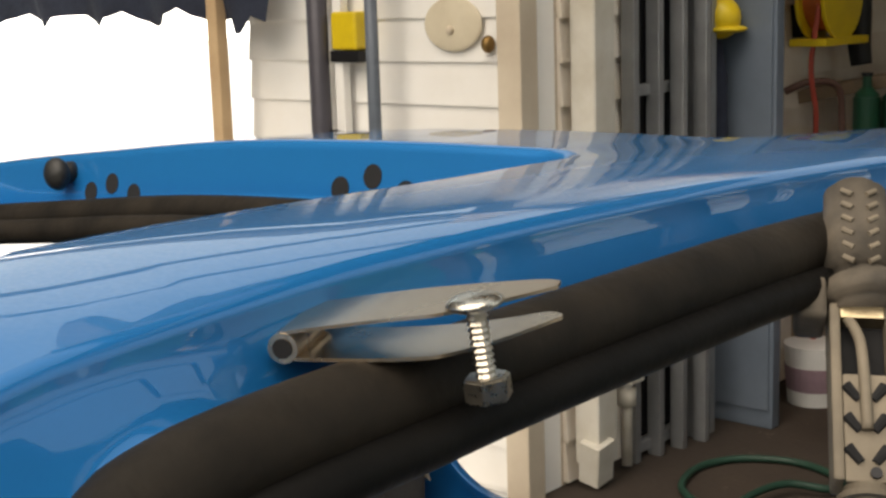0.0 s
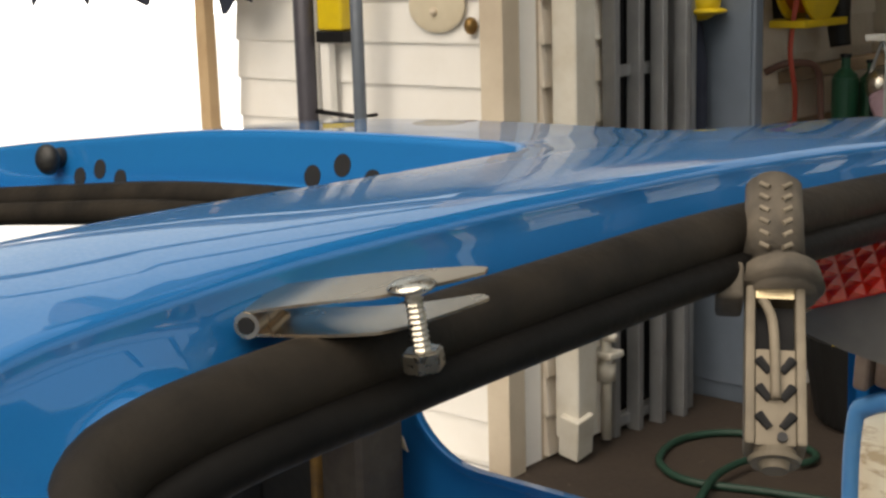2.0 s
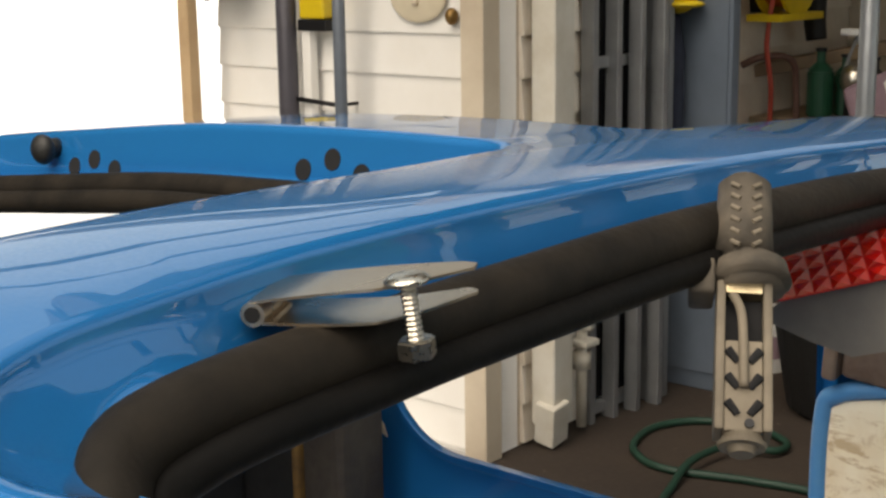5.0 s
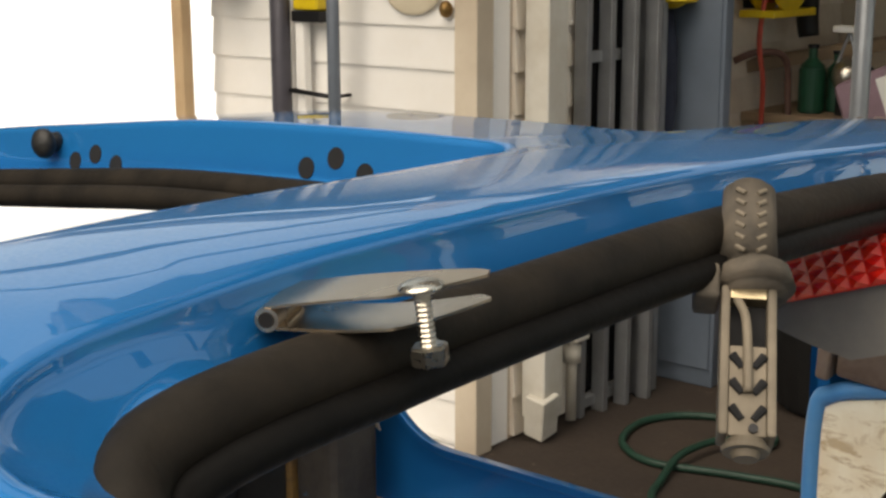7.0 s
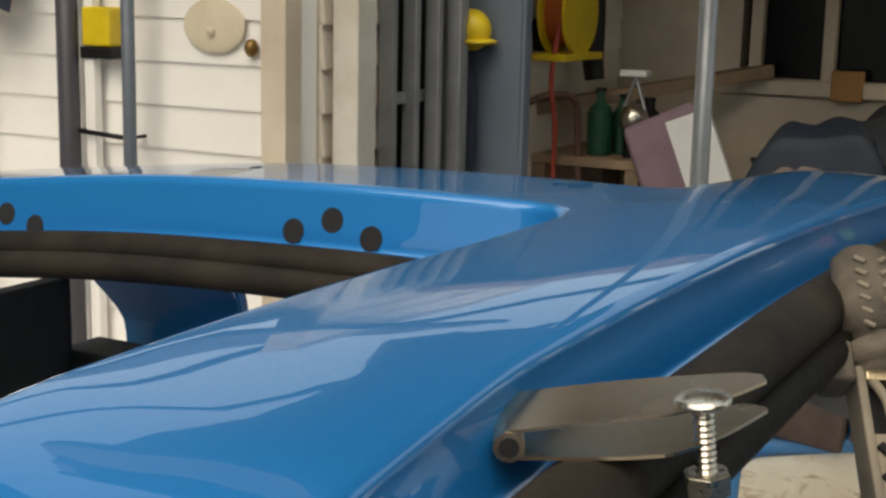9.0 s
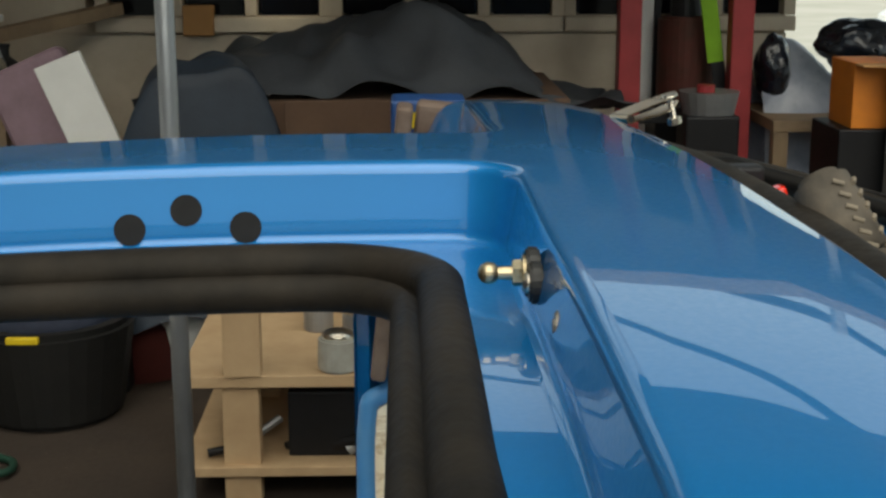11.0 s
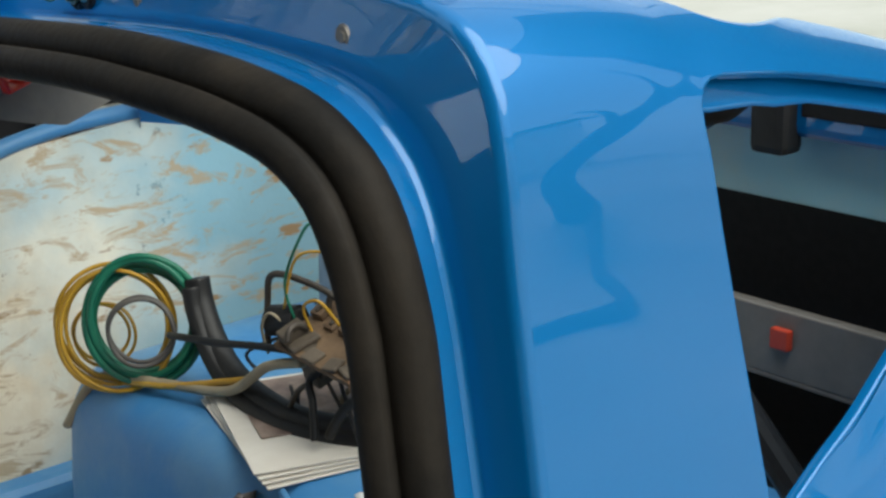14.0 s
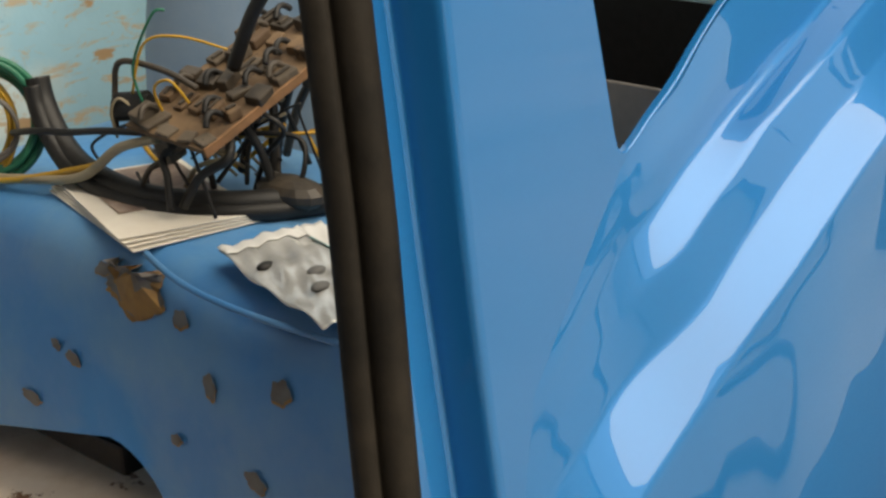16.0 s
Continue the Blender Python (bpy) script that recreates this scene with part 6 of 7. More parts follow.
wb = thing("work_table", "low rough plywood work table with tins", "table")
part("top", box(-0.44, 2.45, 0.315, 0.75, 3.05, 0.345, 0.003), PLY, wb)
part("shelf", box(-0.44, 2.45, 0.085, 0.75, 3.05, 0.110, 0.003), PLY, wb)
for bx, by in ((-0.29, 2.50), (0.70, 2.50), (-0.29, 3.0), (0.70, 3.0)):
    part("leg", box(bx - 0.045, by - 0.03, 0.0, bx + 0.045, by + 0.03, 0.315, 0.003), PLY, wb)
part("stack_post", box(-0.325, 2.44, 0.345, -0.235, 2.49, 0.80, 0.003), PLY, wb)
for k, (tx, ty, r, h) in enumerate(((0.0, 2.62, 0.045, 0.11), (0.13, 2.75, 0.05, 0.13), (-0.12, 2.85, 0.04, 0.10))):
    t = thing("tin", "small dull metal tin on the work table", "tin", "tins on the work table")
    part("can", rod((tx, ty, 0.345), (tx, ty, 0.345 + h), r, n=20, bevel=0.003), GREYALU, t)
    part("lid", rod((tx, ty, 0.345 + h), (tx, ty, 0.352 + h), r * 0.9, n=20), STEEL, t)
for k in range(3):
    t = thing("dark_crate", "dark cluttered crate under the work table", "crate", "crates under the work table")
    part("crate", box(-0.18 + 0.27 * k, 2.52, 0.110, 0.05 + 0.27 * k, 2.95, 0.28, 0.006), DARKIRON, t)
crate = thing("red_parts_box", "red and orange cardboard parts box with yellow label", "box")
REDBOX = material("red_orange_card", (0.48, 0.10, 0.03), 0.6, 0, (0.30, 0.05, 0.02), 20, 0.4)
part("carton", box(0.42, 1.60, 0.755, 0.71, 1.80, 0.868, 0.003), REDBOX, crate)
part("label_band", box(0.52, 1.595, 0.785, 0.60, 1.599, 0.845, 0.001), material("yellow_print", (0.55, 0.38, 0.05), 0.6), crate)
part("label_bar", box(0.535, 1.592, 0.800, 0.59, 1.5945, 0.832, 0.001), DARKIRON, crate)
part("open_flap", box(0.63, 1.594, 0.765, 0.70, 1.599, 0.862, 0.001), CARDBOARD, crate)
part("lid", box(0.40, 1.585, 0.869, 0.74, 1.82, 0.880, 0.003), WHITE, crate)
stand = thing("parts_stand", "rough timber stand under the parts box", "stand")
part("top", box(0.38, 1.56, 0.725, 0.90, 1.90, 0.754, 0.003), TIMBER, stand)
for bx, by in ((0.41, 1.59), (0.87, 1.59), (0.41, 1.87), (0.87, 1.87)):
    part("leg", box(bx - 0.02, by - 0.02, 0, bx + 0.02, by + 0.02, 0.725, 0.003), TIMBER, stand)

# clutter on the lower shelf and the table
rnd = random.Random(31)
for k in range(12):
    x0, y0 = -0.36 + 0.085 * k + rnd.uniform(-0.02, 0.02), rnd.uniform(2.49, 2.62)
    L = rnd.uniform(0.08, 0.20)
    ob = part("metal_offcut", rod((x0, y0, 0.128), (x0 + L * 0.8, y0 + rnd.uniform(-0.08, 0.08), 0.128 + rnd.uniform(0.0, 0.07)), rnd.uniform(0.010, 0.018), n=10), (DARKIRON, GREYALU, RUBBER_DARK)[k % 3], smooth=False)
    tagged(ob, "short dark metal offcut lying on the shelf", "offcut", "offcuts on the shelf")
jar = thing("glass_jar", "dusty glass jar with a chrome lid on the table", "jar")
part("glass", rod((-0.05, 2.50, 0.346), (-0.05, 2.50, 0.430), 0.052, 0.050, n=24, bevel=0.006), material("dusty_jar_glass", (0.42, 0.42, 0.38), 0.2, 0, (0.30, 0.28, 0.24), 14, 0.4, 0.05), jar, smooth=False)
part("lid", ball((-0.05, 2.50, 0.432), 0.040, scale=(1, 1, 0.45)), STEEL, jar, "domed chrome lid", smooth=True)
for k in range(5):
    x0, y0 = 0.02 + 0.12 * k, 2.50 + 0.03 * (k % 2)
    ob = part("wire_offcut", tube(spline([(x0, y0, 0.350), (x0 + 0.05, y0 + 0.02, 0.352 + 0.02 * (k % 2)), (x0 + 0.09, y0 - 0.02, 0.351), (x0 + 0.13, y0 + 0.01, 0.350)], 6), 0.0045, 6), (YELLOW, RUBBER_DARK, DARKIRON, RUBBER_DARK, RED)[k], smooth=True)
    tagged(ob, "short length of stiff wire on the table", "wire", "wires on the table")

# ---- the tarp-covered heap before the back wall ----
def drape(cx0, cx1, cy0, cy1, height, mat, name, label, seed, cat="tarp", nx=70, ny=40):
    """A cloth thrown over a heap: a height field with folds, down to the floor at its edges."""
    bm = bmesh.new()
    rows = []
    off = Vector((seed * 3.1, seed * 1.7, 0))
    for i in range(nx + 1):
        row = []
        for j in range(ny + 1):
            a, b = i / nx, j / ny
            x, y = cx0 + (cx1 - cx0) * a, cy0 + (cy1 - cy0) * b
            h = height(x, y)
            p = Vector((x * 5, y * 5, 0)) + off
            fold = noise.noise(p) * 0.05 - abs(noise.noise(p * 0.9)) * 0.08 + noise.noise(p * 2.0) * 0.012
            crease = math.sin((x * 1.4 + y * 0.6) * 13 + 3 * noise.noise(p * 0.5)) * 0.012
            row.append(bm.verts.new((x + 0.01 * noise.noise(p + Vector((9, 0, 0))), y, max(h + (fold + crease) * min(h * 3, 1), 0.004))))
        rows.append(row)
    for a, b in zip(rows, rows[1:]):
        for k in range(ny):
            bm.faces.new((a[k], b[k], b[k + 1], a[k + 1]))
    return tagged(part(name, bm, mat, smooth=True), label, cat)


def bump(x, c, w, p=2):
    return math.exp(-abs((x - c) / w) ** p)


def ease(t):
    t = min(max(t, 0.0), 1.0)
    return t * t * (3 - 2 * t)


def heap_top(x):
    return 1.01 + 0.11 * bump(x, 0.17, 0.30) + 0.03 * bump(x, -0.20, 0.15) - 0.14 * ease((x - 0.40) / 0.25) - 0.10 * ease((-0.45 - x) / 0.2)


drape(-0.70, 0.82, 3.385, 4.25, lambda x, y: (0.90 + 0.05 * bump(x, 0.1, 0.35)) + (heap_top(x) - 0.92) * ease((y - 3.39) / 0.26), TARP, "canvas_tarp",
      "grey canvas tarp thrown over a heap of parts", 3, nx=110, ny=60)
drape(-0.86, -0.10, 3.28, 3.62, lambda x, y: 1.02 * bump(x, -0.50, 0.33, 4) * (0.25 + 0.75 * ease((y - 3.28) / 0.10)), TARPBLUE, "blue_tarp", "dark blue tarp draped over a crate", 8, nx=60, ny=36)
brown = thing("brown_chest", "large brown cardboard chest under the tarp", "box")
part("chest", box(-0.30, 3.40, 0, 0.62, 4.2, 0.90, 0.01), BROWN, brown)
part("flap", box(-0.24, 3.370, 0.62, 0.55, 3.398, 0.90, 0.004), BROWN, brown)
for k, (x0, x1, z, mat, label) in enumerate(((0.08, 0.28, 0.955, material("blue_plastic_case", (0.02, 0.09, 0.30), 0.4), "blue and yellow plastic tool case"), (0.42, 0.62, 0.90, material("dull_blue_tin", (0.04, 0.10, 0.22), 0.4), "dull blue metal tin"))):
    t = thing("tool_case", label, "case")
    part("stand", box(x0, 2.92, 0, x1, 3.06, z - 0.10, 0.004), BROWN, t)
    part("case", box(x0, 2.90, z - 0.098, x1, 3.08, z, 0.012, segs=3), mat, t)
    part("band", box(x0 + 0.02, 2.893, z - 0.072, x1 - 0.02, 2.899, z - 0.030, 0.002), YELLOW if k == 0 else DARKIRON, t)
card = thing("card_box", "small brown box fixed to the back wall", "box")
part("body", box(-0.69, 4.36, 1.02, -0.58, 4.418, 1.13, 0.004), CARDBOARD, card)
lamp2 = thing("work_lamp", "bright round work lamp before the back wall", "lamp")
glow = bpy.data.materials.new("lamp_glow")
glow.use_nodes = True
glow.node_tree.nodes["Principled BSDF"].inputs["Emission Color"].default_value = (1.0, 0.93, 0.78, 1)
glow.node_tree.nodes["Principled BSDF"].inputs["Emission Strength"].default_value = 5.0
part("globe", ball((-0.34, 4.30, 1.215), 0.036, scale=(1, 1, 0.6)), glow, lamp2, smooth=True)
part("arm", rod((-0.34, 4.31, 1.22), (-0.34, 4.42, 1.26), 0.008), DARKIRON, lamp2)

# red engine hoist posts with gear between
hoist = thing("engine_hoist", "red painted steel hoist with two upright posts", "hoist")
for x in (0.842, 1.222):
    part("post", box(x, 3.90, 0.06, x + 0.075, 3.975, 2.2, 0.005), RED, hoist)
    part("foot", box(x - 0.02, 3.62, 0, x + 0.095, 4.25, 0.06, 0.005), RED, hoist)
part("cross_bar", box(0.842, 3.905, 2.2, 1.297, 3.97, 2.27, 0.005), RED, hoist)
part("brace", box(0.918, 3.915, 0.75, 1.221, 3.96, 0.80, 0.004), DARKIRON, hoist)
drum = thing("rusty_drum", "dark rusty red drum on a stand", "drum")
part("drum", rod((1.12, 4.16, 0.80), (1.12, 4.16, 1.10), 0.10, n=28, bevel=0.01), material("rusty_red_drum", (0.12, 0.030, 0.022), 0.7, 0.2, (0.07, 0.03, 0.02), 12, 0.5), drum)
part("neck", rod((1.12, 4.16, 1.10), (1.11, 4.16, 1.26), 0.060, 0.045, n=20), DARKIRON, drum)
part("stand", box(1.0, 4.05, 0, 1.24, 4.28, 0.80, 0.01), DARKIRON, drum)
hv = thing("lime_strap", "bright lime green strap hanging from the hoist", "strap")
part("webbing", box(-0.028, -0.004, -0.17, 0.028, 0.004, 0.15, 0.002, m=pose(1.165, 3.99, 1.12, 0, -9, 0)), material("lime_webbing", (0.28, 0.60, 0.02), 0.6), hv)
part("tail", box(-0.022, -0.003, -0.16, 0.022, 0.003, 0.0, 0.002, m=pose(1.198, 3.99, 0.955, 0, -7, 0)), DARKIRON, hv)
part("hanger", rod((1.15, 3.985, 1.26), (1.12, 3.96, 2.21), 0.006), DARKIRON, hv)
wp = thing("white_door_panel", "white flecked door panel standing behind the hoist", "panel")
part("panel", box(0.945, 4.25, 0.0, 1.02, 4.29, 1.7, 0.004), WHITE, wp)
part("edge", box(1.021, 4.235, 0.0, 1.045, 4.29, 1.7, 0.004), DARKIRON, wp)
basket = thing("wire_basket", "rusty wire basket with red tins", "basket")
part("basket", rod((1.13, 3.80, 0.80), (1.13, 3.80, 0.875), 0.085, 0.10, n=20), GREYALU, basket)
part("tin", rod((1.11, 3.76, 0.82), (1.11, 3.76, 0.90), 0.03, n=16), RED, basket)
part("stand", box(1.04, 3.72, 0, 1.22, 3.88, 0.80, 0.01), DARKIRON, basket)

# bags and wrapped parts
BAG = material("black_plastic_bag", (0.010, 0.012, 0.018), 0.22, 0, (0.02, 0.026, 0.04), 15, 0.5, 0.3, 30, coat=0.3)
FILM = material("pale_plastic_film", (0.46, 0.50, 0.58), 0.30, 0, (0.30, 0.34, 0.44), 10, 0.5, 0.3, 30, coat=0.2)
drape(1.36, 1.92, 3.85, 4.35, lambda x, y: (0.80 + 0.22 * bump(x, 1.48, 0.16) - 0.55 * max(x - 1.68, 0)) * bump(y, 4.08, 0.22, 4), FILM, "plastic_sheet", "pale crumpled plastic film over parts", 5, "plastic sheet", 40, 30)
for k, (bx, by, bz, r, sc, mat) in enumerate(((1.40, 4.02, 0.93, 0.085, (0.7, 0.9, 1.3), BAG), (1.66, 3.90, 1.02, 0.11, (1.3, 0.9, 0.75), BAG), (1.74, 3.86, 0.90, 0.095, (0.9, 0.8, 1.0), BAG), (1.78, 3.93, 1.00, 0.09, (1.5, 0.8, 0.55), BAG))):
    b = thing("rubbish_bag", "shiny black plastic bag of scraps", "bag", "bags on the heap")
    bm = bmesh.new()
    bmesh.ops.create_icosphere(bm, subdivisions=4, radius=r)
    for v in bm.verts:
        n = noise.noise(v.co * 16 + Vector((k * 5, 0, 0))) * 0.22 + abs(noise.noise(v.co * 30 + Vector((k, 3, 0)))) * 0.16
        v.co *= 1 + n
        v.co = Vector((v.co.x * sc[0] + bx, v.co.y * sc[1] + by, v.co.z * sc[2] + bz))
    part("bag", bm, mat, b, smooth=True)
rack = thing("scrap_rack", "low timber rack under the bags", "rack")
part("deck", box(1.34, 3.76, 0.74, 1.98, 4.34, 0.78, 0.004), TIMBER, rack)
for bx, by in ((1.37, 3.79), (1.95, 3.79), (1.37, 4.31), (1.95, 4.31)):
    part("leg", box(bx - 0.025, by - 0.025, 0, bx + 0.025, by + 0.025, 0.74, 0.003), TIMBER, rack)
obox = thing("orange_carton", "bright orange open cardboard carton", "box")
ORANGECARD = material("orange_printed_card", (0.70, 0.22, 0.02), 0.6, 0, (0.52, 0.15, 0.02), 8, 0.4, 0.1)
part("carton", box(1.44, 3.28, 0.82, 1.60, 3.50, 1.015, 0.004), ORANGECARD, obox)
part("base", box(1.40, 3.26, 0.0, 1.66, 3.54, 0.82, 0.006), DARKIRON, obox)
part("flap", box(1.44, 3.20, 1.008, 1.60, 3.279, 1.014, 0.002), CARDBOARD, obox)

# hydraulic press
press = thing("hydraulic_press", "blue-grey steel workshop press with a hanging ram", "press")
part("column", box(1.525, 3.15, 0, 1.575, 3.22, 2.28, 0.004), GREYALU, press, "grey upright")
part("column", box(1.578, 3.12, 0, 1.632, 3.20, 2.1, 0.004), DARKIRON, press)
part("column", box(1.995, 3.12, 0, 2.068, 3.20, 2.1, 0.004), PRESS, press)
part("bed", box(1.634, 3.10, 1.035, 1.993, 3.19, 1.068, 0.004, m=None), PRESS, press)
part("bed", box(1.634, 3.09, 0.905, 1.993, 3.20, 0.990, 0.004), PRESS, press)
part("bed", box(1.60, 3.06, 0.825, 2.09, 3.118, 0.868, 0.004), DARKIRON, press)
part("bed", box(1.60, 3.04, 0.735, 2.09, 3.118, 0.822, 0.004), PRESS, press)
part("ram", rod((1.815, 3.15, 1.069), (1.815, 3.15, 1.10), 0.10, 0.085, n=24), DARKIRON, press)
part("cylinder", rod((1.815, 3.15, 1.10), (1.815, 3.15, 1.75), 0.068, n=24), DARKIRON, press)
for x in (1.735, 1.90, 1.935):
    part("spring", rod((x, 3.12, 1.18), (x, 3.12, 1.9), 0.007, n=10), DARKIRON, press)
part("head", box(1.60, 3.10, 1.75, 2.06, 3.20, 1.88, 0.005), PRESS, press)
part("lever", box(2.069, 3.13, 1.045, 2.21, 3.16, 1.110, 0.006, m=None), CARDBOARD, press, "orange wooden lever")
part("spacer", rod((1.815, 3.15, 0.992), (1.815, 3.15, 1.034), 0.03, n=16), DARKIRON, press)
pot = thing("cream_tin", "cream round tin on a low scrap stand", "tin")
part("tin", rod((2.16, 3.33, 0.801), (2.16, 3.33, 0.925), 0.052, 0.056, n=24, bevel=0.004), CREAM, pot)
part("stand", box(2.10, 3.22, 0, 2.46, 3.44, 0.800, 0.008), TIMBER, pot)
for k, (x, y, z, w, rot) in enumerate(((2.26, 3.28, 0.812, 0.15, 25), (2.37, 3.32, 0.820, 0.17, -15), (2.42, 3.27, 0.830, 0.13, 40), (2.33, 3.25, 0.838, 0.12, 5))):
    tagged(part("paper_scrap", box(-w / 2, -0.045, 0, w / 2, 0.045, 0.003, 0.0005, m=pose(x, y, z, 8 + 3 * k, 6, rot)), WHITE), "scrap of white card on the stand", "card", "card scraps")
# worn tyre lying on a heap, a bundle of sacking and pale rubble behind it
lay = thing("worn_tyre", "worn brown dusty tyre leaning on the scrap", "tyre")
mt = pose(2.14, 3.10, 0.64, 62, 8, 12)
part("tyre", tube([mt @ Vector((0.125 * math.cos(a), 0.125 * math.sin(a), 0)) for a in [k * math.tau / 40 for k in range(40)]], 0.052, 14, closed=True), material("dusty_brown_tyre", (0.085, 0.062, 0.036), 0.85, 0, (0.045, 0.034, 0.022), 20, 0.5, 0.5, 80), lay, smooth=True)
part("drum", rod((2.14, 3.10, 0), (2.14, 3.10, 0.545), 0.15, n=28, bevel=0.006), DARKIRON, lay)
sack = tube(spline([(2.66, 3.30, 0.52), (2.78, 3.27, 0.545), (2.90, 3.25, 0.54), (3.02, 3.24, 0.50)], 8), 0.055, 14, taper=None)
sk = thing("rolled_sacking", "rolled brown sacking on a crate", "roll")
part("roll", sack, material("brown_sacking", (0.115, 0.085, 0.062), 0.9, 0, (0.07, 0.05, 0.036), 16, 0.5, 0.5, 90), sk, smooth=True)
part("crate", box(2.62, 3.16, 0, 3.05, 3.38, 0.462, 0.008), TIMBER, sk)
cn = thing("blue_can", "small dark blue can with a white label", "can")
part("can", rod((2.50, 3.10, 0.50), (2.50, 3.10, 0.66), 0.034, n=24, bevel=0.003), NAVY, cn, smooth=False)
part("label_band", rod((2.50, 3.10, 0.535), (2.50, 3.10, 0.60), 0.0346, n=24), WHITE, cn)
part("block", box(2.42, 3.02, 0, 2.58, 3.158, 0.499, 0.006), DARKIRON, cn)

# ---- outside, beyond the shed's open end ----
dp = thing("steel_column", "dark blue-grey steel column at the shed's edge", "column")
part("web", box(3.10, 3.28, 0, 3.155, 3.34, 2.45, 0.004), DARKIRON, dp)
part("flange", box(3.156, 3.24, 0, 3.245, 3.36, 2.45, 0.004), GREYPOST, dp)
part("base_plate", box(3.07, 3.2, -0.012, 3.28, 3.4, 0.012), DARKIRON, dp)
tb = thing("timber_post", "yellowish round-edged timber fence post", "post", "fence posts")
part("post", box(3.60, 3.46, -0.012, 3.76, 3.56, 2.3, 0.012), material("yellow_brown_timber", (0.34, 0.205, 0.085), 0.75, 0, (0.22, 0.13, 0.06), 7, 0.5, 0.3, 40), tb)
copy_thing(tb, pose(0.80, 0, 0))
MESH = material("green_shade_cloth", (0.10, 0.36, 0.16), 0.8, 0, (0.30, 0.52, 0.30), 3, 0.5, 0.2, 40)
fence = thing("shade_fence", "green shade cloth fence with diamond wire mesh", "fence")
part("shade_cloth", box(3.762, 3.515, -0.01, 4.398, 3.521, 2.2), MESH, fence)
bm = None
for k in range(-8, 18):
    a = -0.2 + k * 0.11
    for sgn in (1, -1):
        u0, u1 = (a, a + 0.64) if sgn > 0 else (a + 0.64, a)
        z0, z1 = max(0.02, 0.02), 0
        p, q = Vector((3.765, 3.508, 0.1 + a)), Vector((4.395, 3.508, 0.1 + a + 0.9 * 0.64 * 1.4))
        if sgn < 0:
            p, q = Vector((3.765, 3.508, 0.1 + a + 0.9 * 0.64 * 1.4)), Vector((4.395, 3.508, 0.1 + a))
        if min(p.z, q.z) > 0.0 and max(p.z, q.z) < 2.2:
            bm = rod(p, q, 0.0045, n=6, bm=bm)
part("wire_mesh", bm, material("dull_green_wire", (0.06, 0.25, 0.11), 0.6), fence)

wc = thing("white_car", "white parked car body without its wheel", "car")
CARWHITE = material("white_car_paint", (0.90, 0.89, 0.86), 0.3, 0, (0.84, 0.82, 0.78), 3, 0.3, 0.0, coat=0.8)
body = [(3.0, 0.30), (3.86, 0.30), (3.90, 0.42), (3.98, 0.55), (4.09, 0.63), (4.20, 0.64), (4.32, 0.58), (4.40, 0.46), (4.43, 0.30), (7.3, 0.26), (7.35, 0.62), (7.1, 0.86), (6.2, 0.96), (5.4, 1.45), (4.1, 1.50), (3.3, 1.1), (3.0, 0.9)]
part("body", panel_xz(body, 6.0, 7.6), CARWHITE, wc)
part("wheel_arch_liner", tube(spline([(3.87, 6.08, 0.31), (3.92, 6.08, 0.47), (4.03, 6.08, 0.585), (4.17, 6.08, 0.622), (4.31, 6.08, 0.555), (4.39, 6.08, 0.43), (4.42, 6.08, 0.31)], 6), 0.055, 10), material("rusty_arch", (0.05, 0.03, 0.02), 0.8), wc, smooth=True)
part("arch_back", box(3.85, 6.12, 0.25, 4.45, 6.16, 0.66), DARKIRON, wc)
part("door_handle", box(4.66, 5.965, 0.735, 5.15, 5.999, 0.775, 0.01), DARKIRON, wc)
part("wheel", rod((6.7, 6.05, 0.30), (6.7, 6.25, 0.30), 0.31, n=32, bevel=0.03), RUBBER_DARK, wc)
part("axle_stand", box(4.05, 6.2, -0.012, 4.3, 6.5, 0.32, 0.01), DARKIRON, wc)
part("axle_stand", box(3.1, 6.2, -0.012, 3.3, 6.5, 0.32, 0.01), DARKIRON, wc)
gs = tagged(part("green_groundsheet", box(3.3, 4.75, 0.0, 5.6, 5.6, 0.35, 0.03), material("green_netting", (0.05, 0.30, 0.14), 0.8, 0, (0.16, 0.40, 0.22), 6, 0.5, 0.3)), "heap covered by green netting", "netting")
heap = thing("old_tyre", "old tyre leaning among the scrap", "tyre")
bm = bmesh.new()
part("tyre", tube([(2.62 + 0.20 * math.cos(a), 3.62, 0.27 + 0.20 * math.sin(a)) for a in [k * math.tau / 32 for k in range(32)]], 0.062, 12, closed=True), RUBBER, heap, smooth=True)

# behind the camera, all unseen: walls added to bounce or block light, a hose and wires for reflections
tagged(part("wall_house", box(-6, -16.4, -0.012, 16, -16.2, 3.2), WHITEBOARD), "unseen white wall behind the camera, added to reflect light", "wall", kind="structure")
tagged(part("house_eave", box(-6.3, -16.7, 3.201, 16.3, -15.8, 3.35), DARKIRON), "unseen dark roof edge on the added white wall", "roof", kind="structure")
# two dark walls added to keep light off the door and hatch edges
tagged(part("wall_neighbour", box(-3.6, -6.0, -0.012, -3.4, 1.45, 6.0), DARKWOOD), "unseen dark wall, added to block light from the left", "wall", kind="structure")
tagged(part("wall_east", box(3.6, -2.6, -0.012, 3.8, 0.45, 5.0), DARKWOOD), "unseen dark wall, added to block light from the right", "wall", kind="structure")
# unseen hose, added for a dark curve in the pillar's reflection
yard = [(0.9, -2.0, 0.02), (1.6, -2.3, 0.02), (2.2, -3.0, 0.02), (2.3, -3.9, 0.02), (3.1, -4.6, 0.02), (4.3, -4.6, 0.02), (5.0, -5.4, 0.02), (5.7, -6.0, 0.02)]
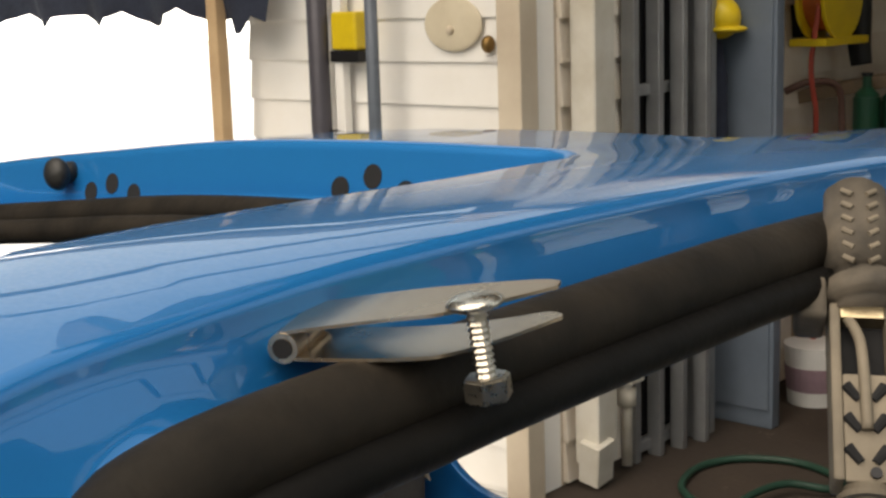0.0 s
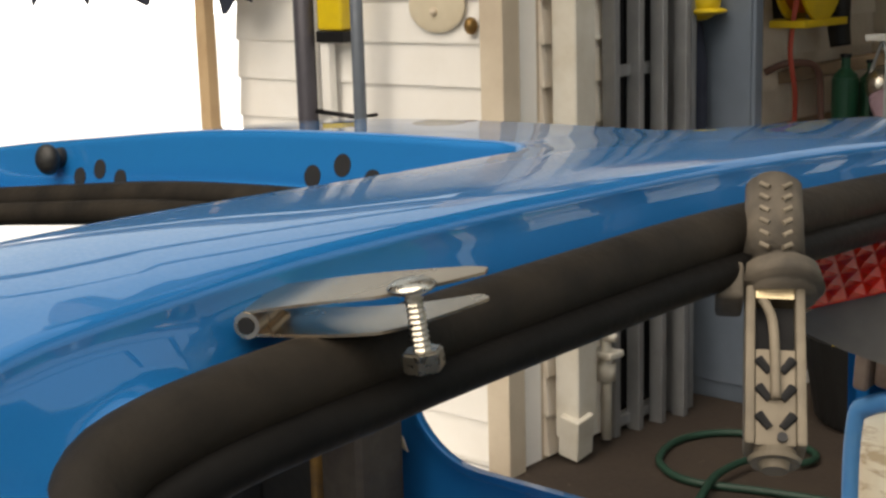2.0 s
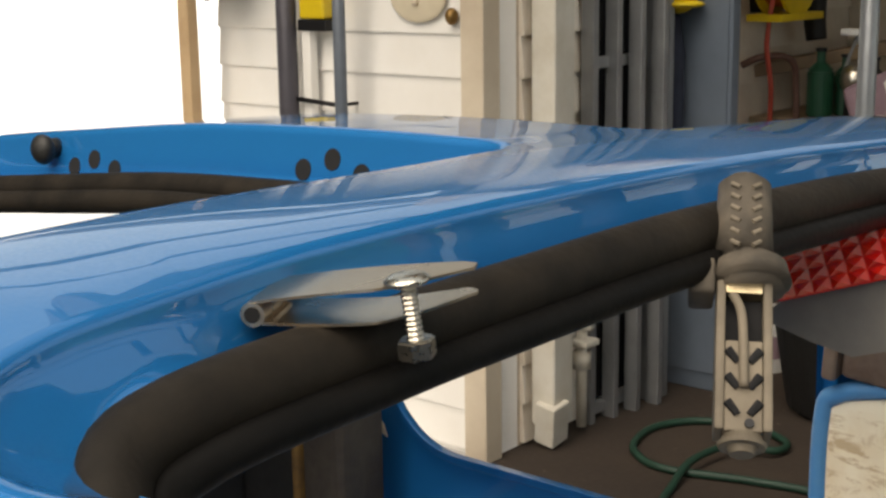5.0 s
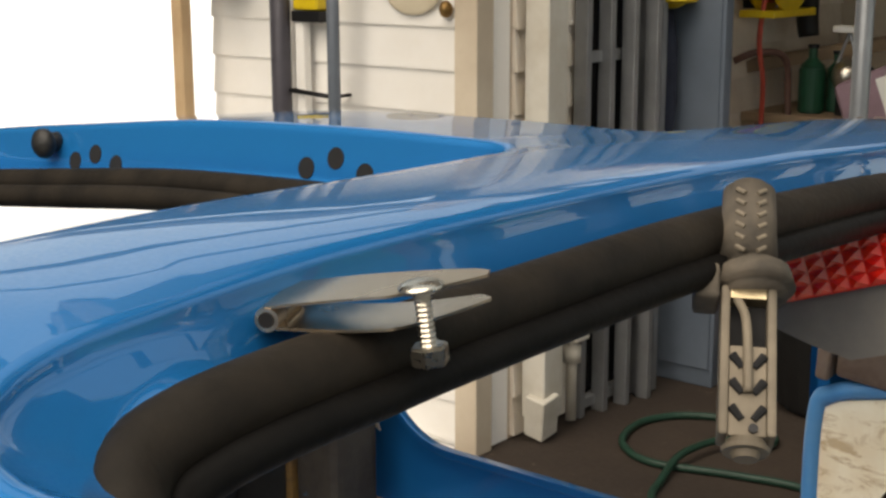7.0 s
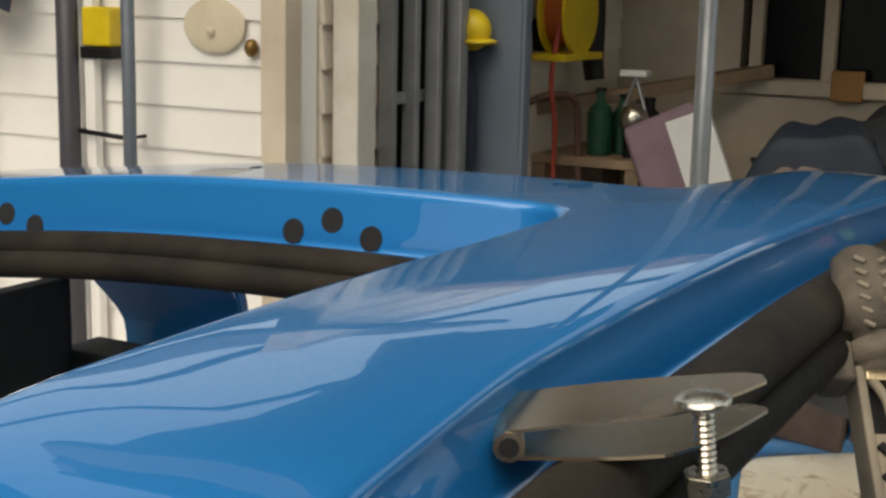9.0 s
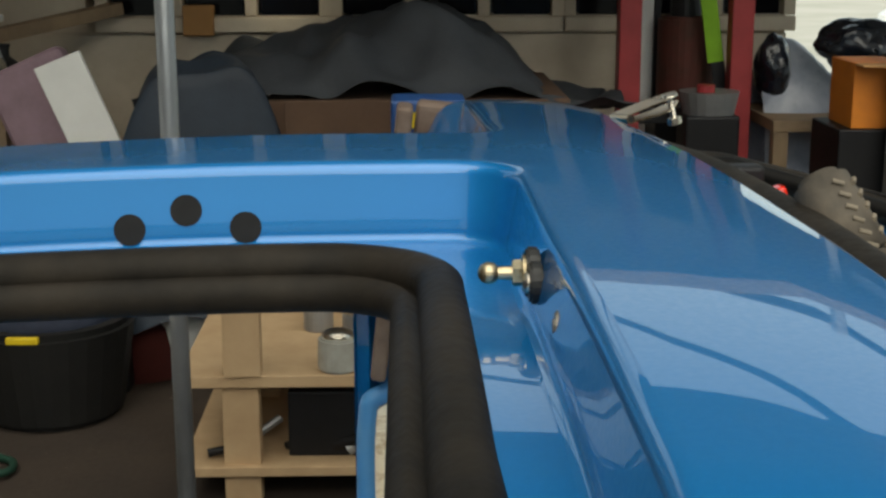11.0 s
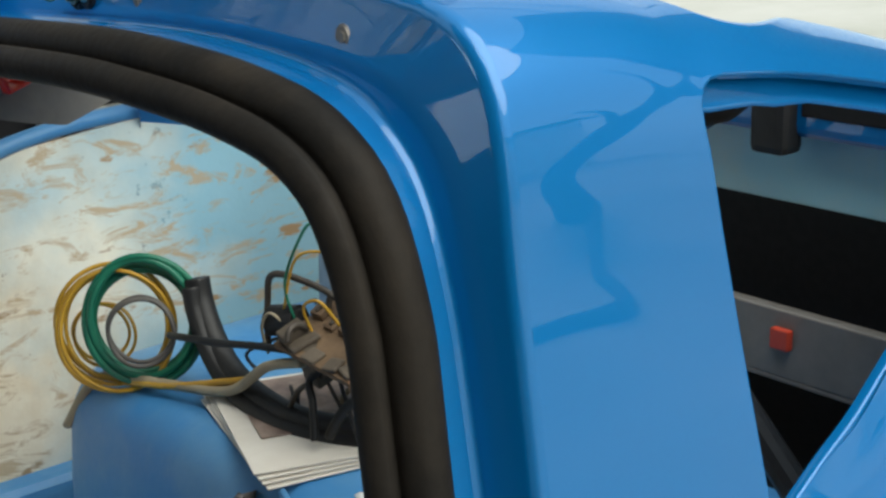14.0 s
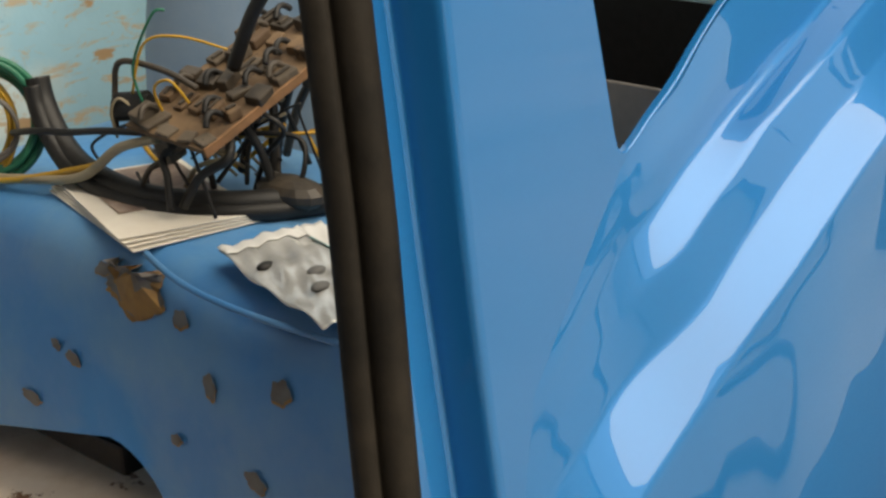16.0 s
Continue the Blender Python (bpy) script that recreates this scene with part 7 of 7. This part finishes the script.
tagged(part("yard_hose", tube(spline(yard, 8), 0.035), RUBBER_DARK, smooth=True), "unseen black hose, added for a dark line in reflections", "hose")

WIRE = material("black_wire_sheath", (0.012, 0.012, 0.012), 0.6)


def service_wire(a, b, sag, r):
    """A wire hung between two poles."""
    a, b = Vector(a), Vector(b)
    pts = [a.lerp(b, k / 24) - Vector((0, 0, 4 * sag * (k / 24) * (1 - k / 24))) for k in range(25)]
    tagged(part("service_wire", tube(pts, r, 8), WIRE, smooth=True), "unseen black wire, added for its reflection", "wire", "service wires")


# unseen wires and poles, added for dark stripes reflected in the roof
POLE_EAST, POLE_NORTH, POLE_WEST = (15.0, -9.4), (0.8, 12.6), (-12.0, -3.5)
for a, b, z, r in ((POLE_EAST, POLE_NORTH, 3.8, 0.06), (POLE_EAST, POLE_NORTH, 4.9, 0.06), (POLE_EAST, POLE_NORTH, 7.1, 0.06), (POLE_EAST, POLE_NORTH, 8.3, 0.06),
                   (POLE_WEST, POLE_NORTH, 4.1, 0.07), (POLE_WEST, POLE_NORTH, 5.1, 0.06)):
    service_wire((*a, z), (*b, z), 0.2, r)
for px, py in (POLE_EAST, POLE_NORTH, POLE_WEST):
    pole = thing("power_pole", "unseen timber pole carrying the added wires", "pole", "power poles")
    part("shaft", rod((px, py, -0.012), (px, py, 8.8), 0.15, 0.11, n=14), TIMBER, pole, smooth=True)
    part("cross_arm", box(-0.9, -0.05, -0.06, 0.9, 0.05, 0.06, 0.01, m=pose(px, py, 8.3, 0, 0, 35)), TIMBER, pole)
# unseen tree, added for branching dark lines in the reflections
tree = thing("bare_tree", "unseen bare tree, added for its reflection", "tree")
BARK = material("dark_bark", (0.035, 0.028, 0.022), 0.9, 0, (0.06, 0.05, 0.04), 9, 0.4, 0.5, 40)
trunk = spline([(5.6, -6.1, -0.02), (5.2, -5.9, 0.7), (5.5, -5.5, 1.5), (6.3, -5.2, 2.4), (6.9, -4.7, 3.4), (7.0, -4.1, 4.4), (6.6, -3.4, 5.2)], 8)
part("trunk", tube(trunk, 0.16, 12, taper=lambda t: 1 - 0.6 * t), BARK, tree, smooth=True)
for line, r in (([(5.25, -5.85, 0.75), (5.7, -6.3, 1.05), (6.5, -6.7, 1.25)], 0.07), ([(5.5, -5.5, 1.5), (5.0, -5.0, 1.9), (4.5, -4.8, 2.0)], 0.06), ([(6.3, -5.2, 2.4), (5.8, -4.6, 3.1), (5.0, -4.2, 3.5)], 0.07),
                ([(6.9, -4.7, 3.4), (7.7, -4.5, 4.2), (8.3, -4.0, 4.7)], 0.07), ([(7.0, -4.1, 4.4), (6.2, -3.8, 4.9), (5.4, -3.8, 5.6)], 0.05)):
    part("limb", tube(spline(line, 8), r, 8, taper=lambda t: 1 - 0.8 * t), BARK, tree, smooth=True)

# plain far sheet with its own glow, for the burnt-out distance
far_white = bpy.data.materials.new("glowing_distance")
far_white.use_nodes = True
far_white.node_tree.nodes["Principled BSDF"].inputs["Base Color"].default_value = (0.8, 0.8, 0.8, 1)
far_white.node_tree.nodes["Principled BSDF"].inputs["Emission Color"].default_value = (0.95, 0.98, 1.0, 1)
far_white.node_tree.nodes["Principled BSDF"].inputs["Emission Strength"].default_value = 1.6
tagged(part("backdrop", box(-40.0, 8, -0.3, -39.5, 60, 9.0), far_white), "white backdrop that glows for the overexposed distance", "backdrop", kind="structure")
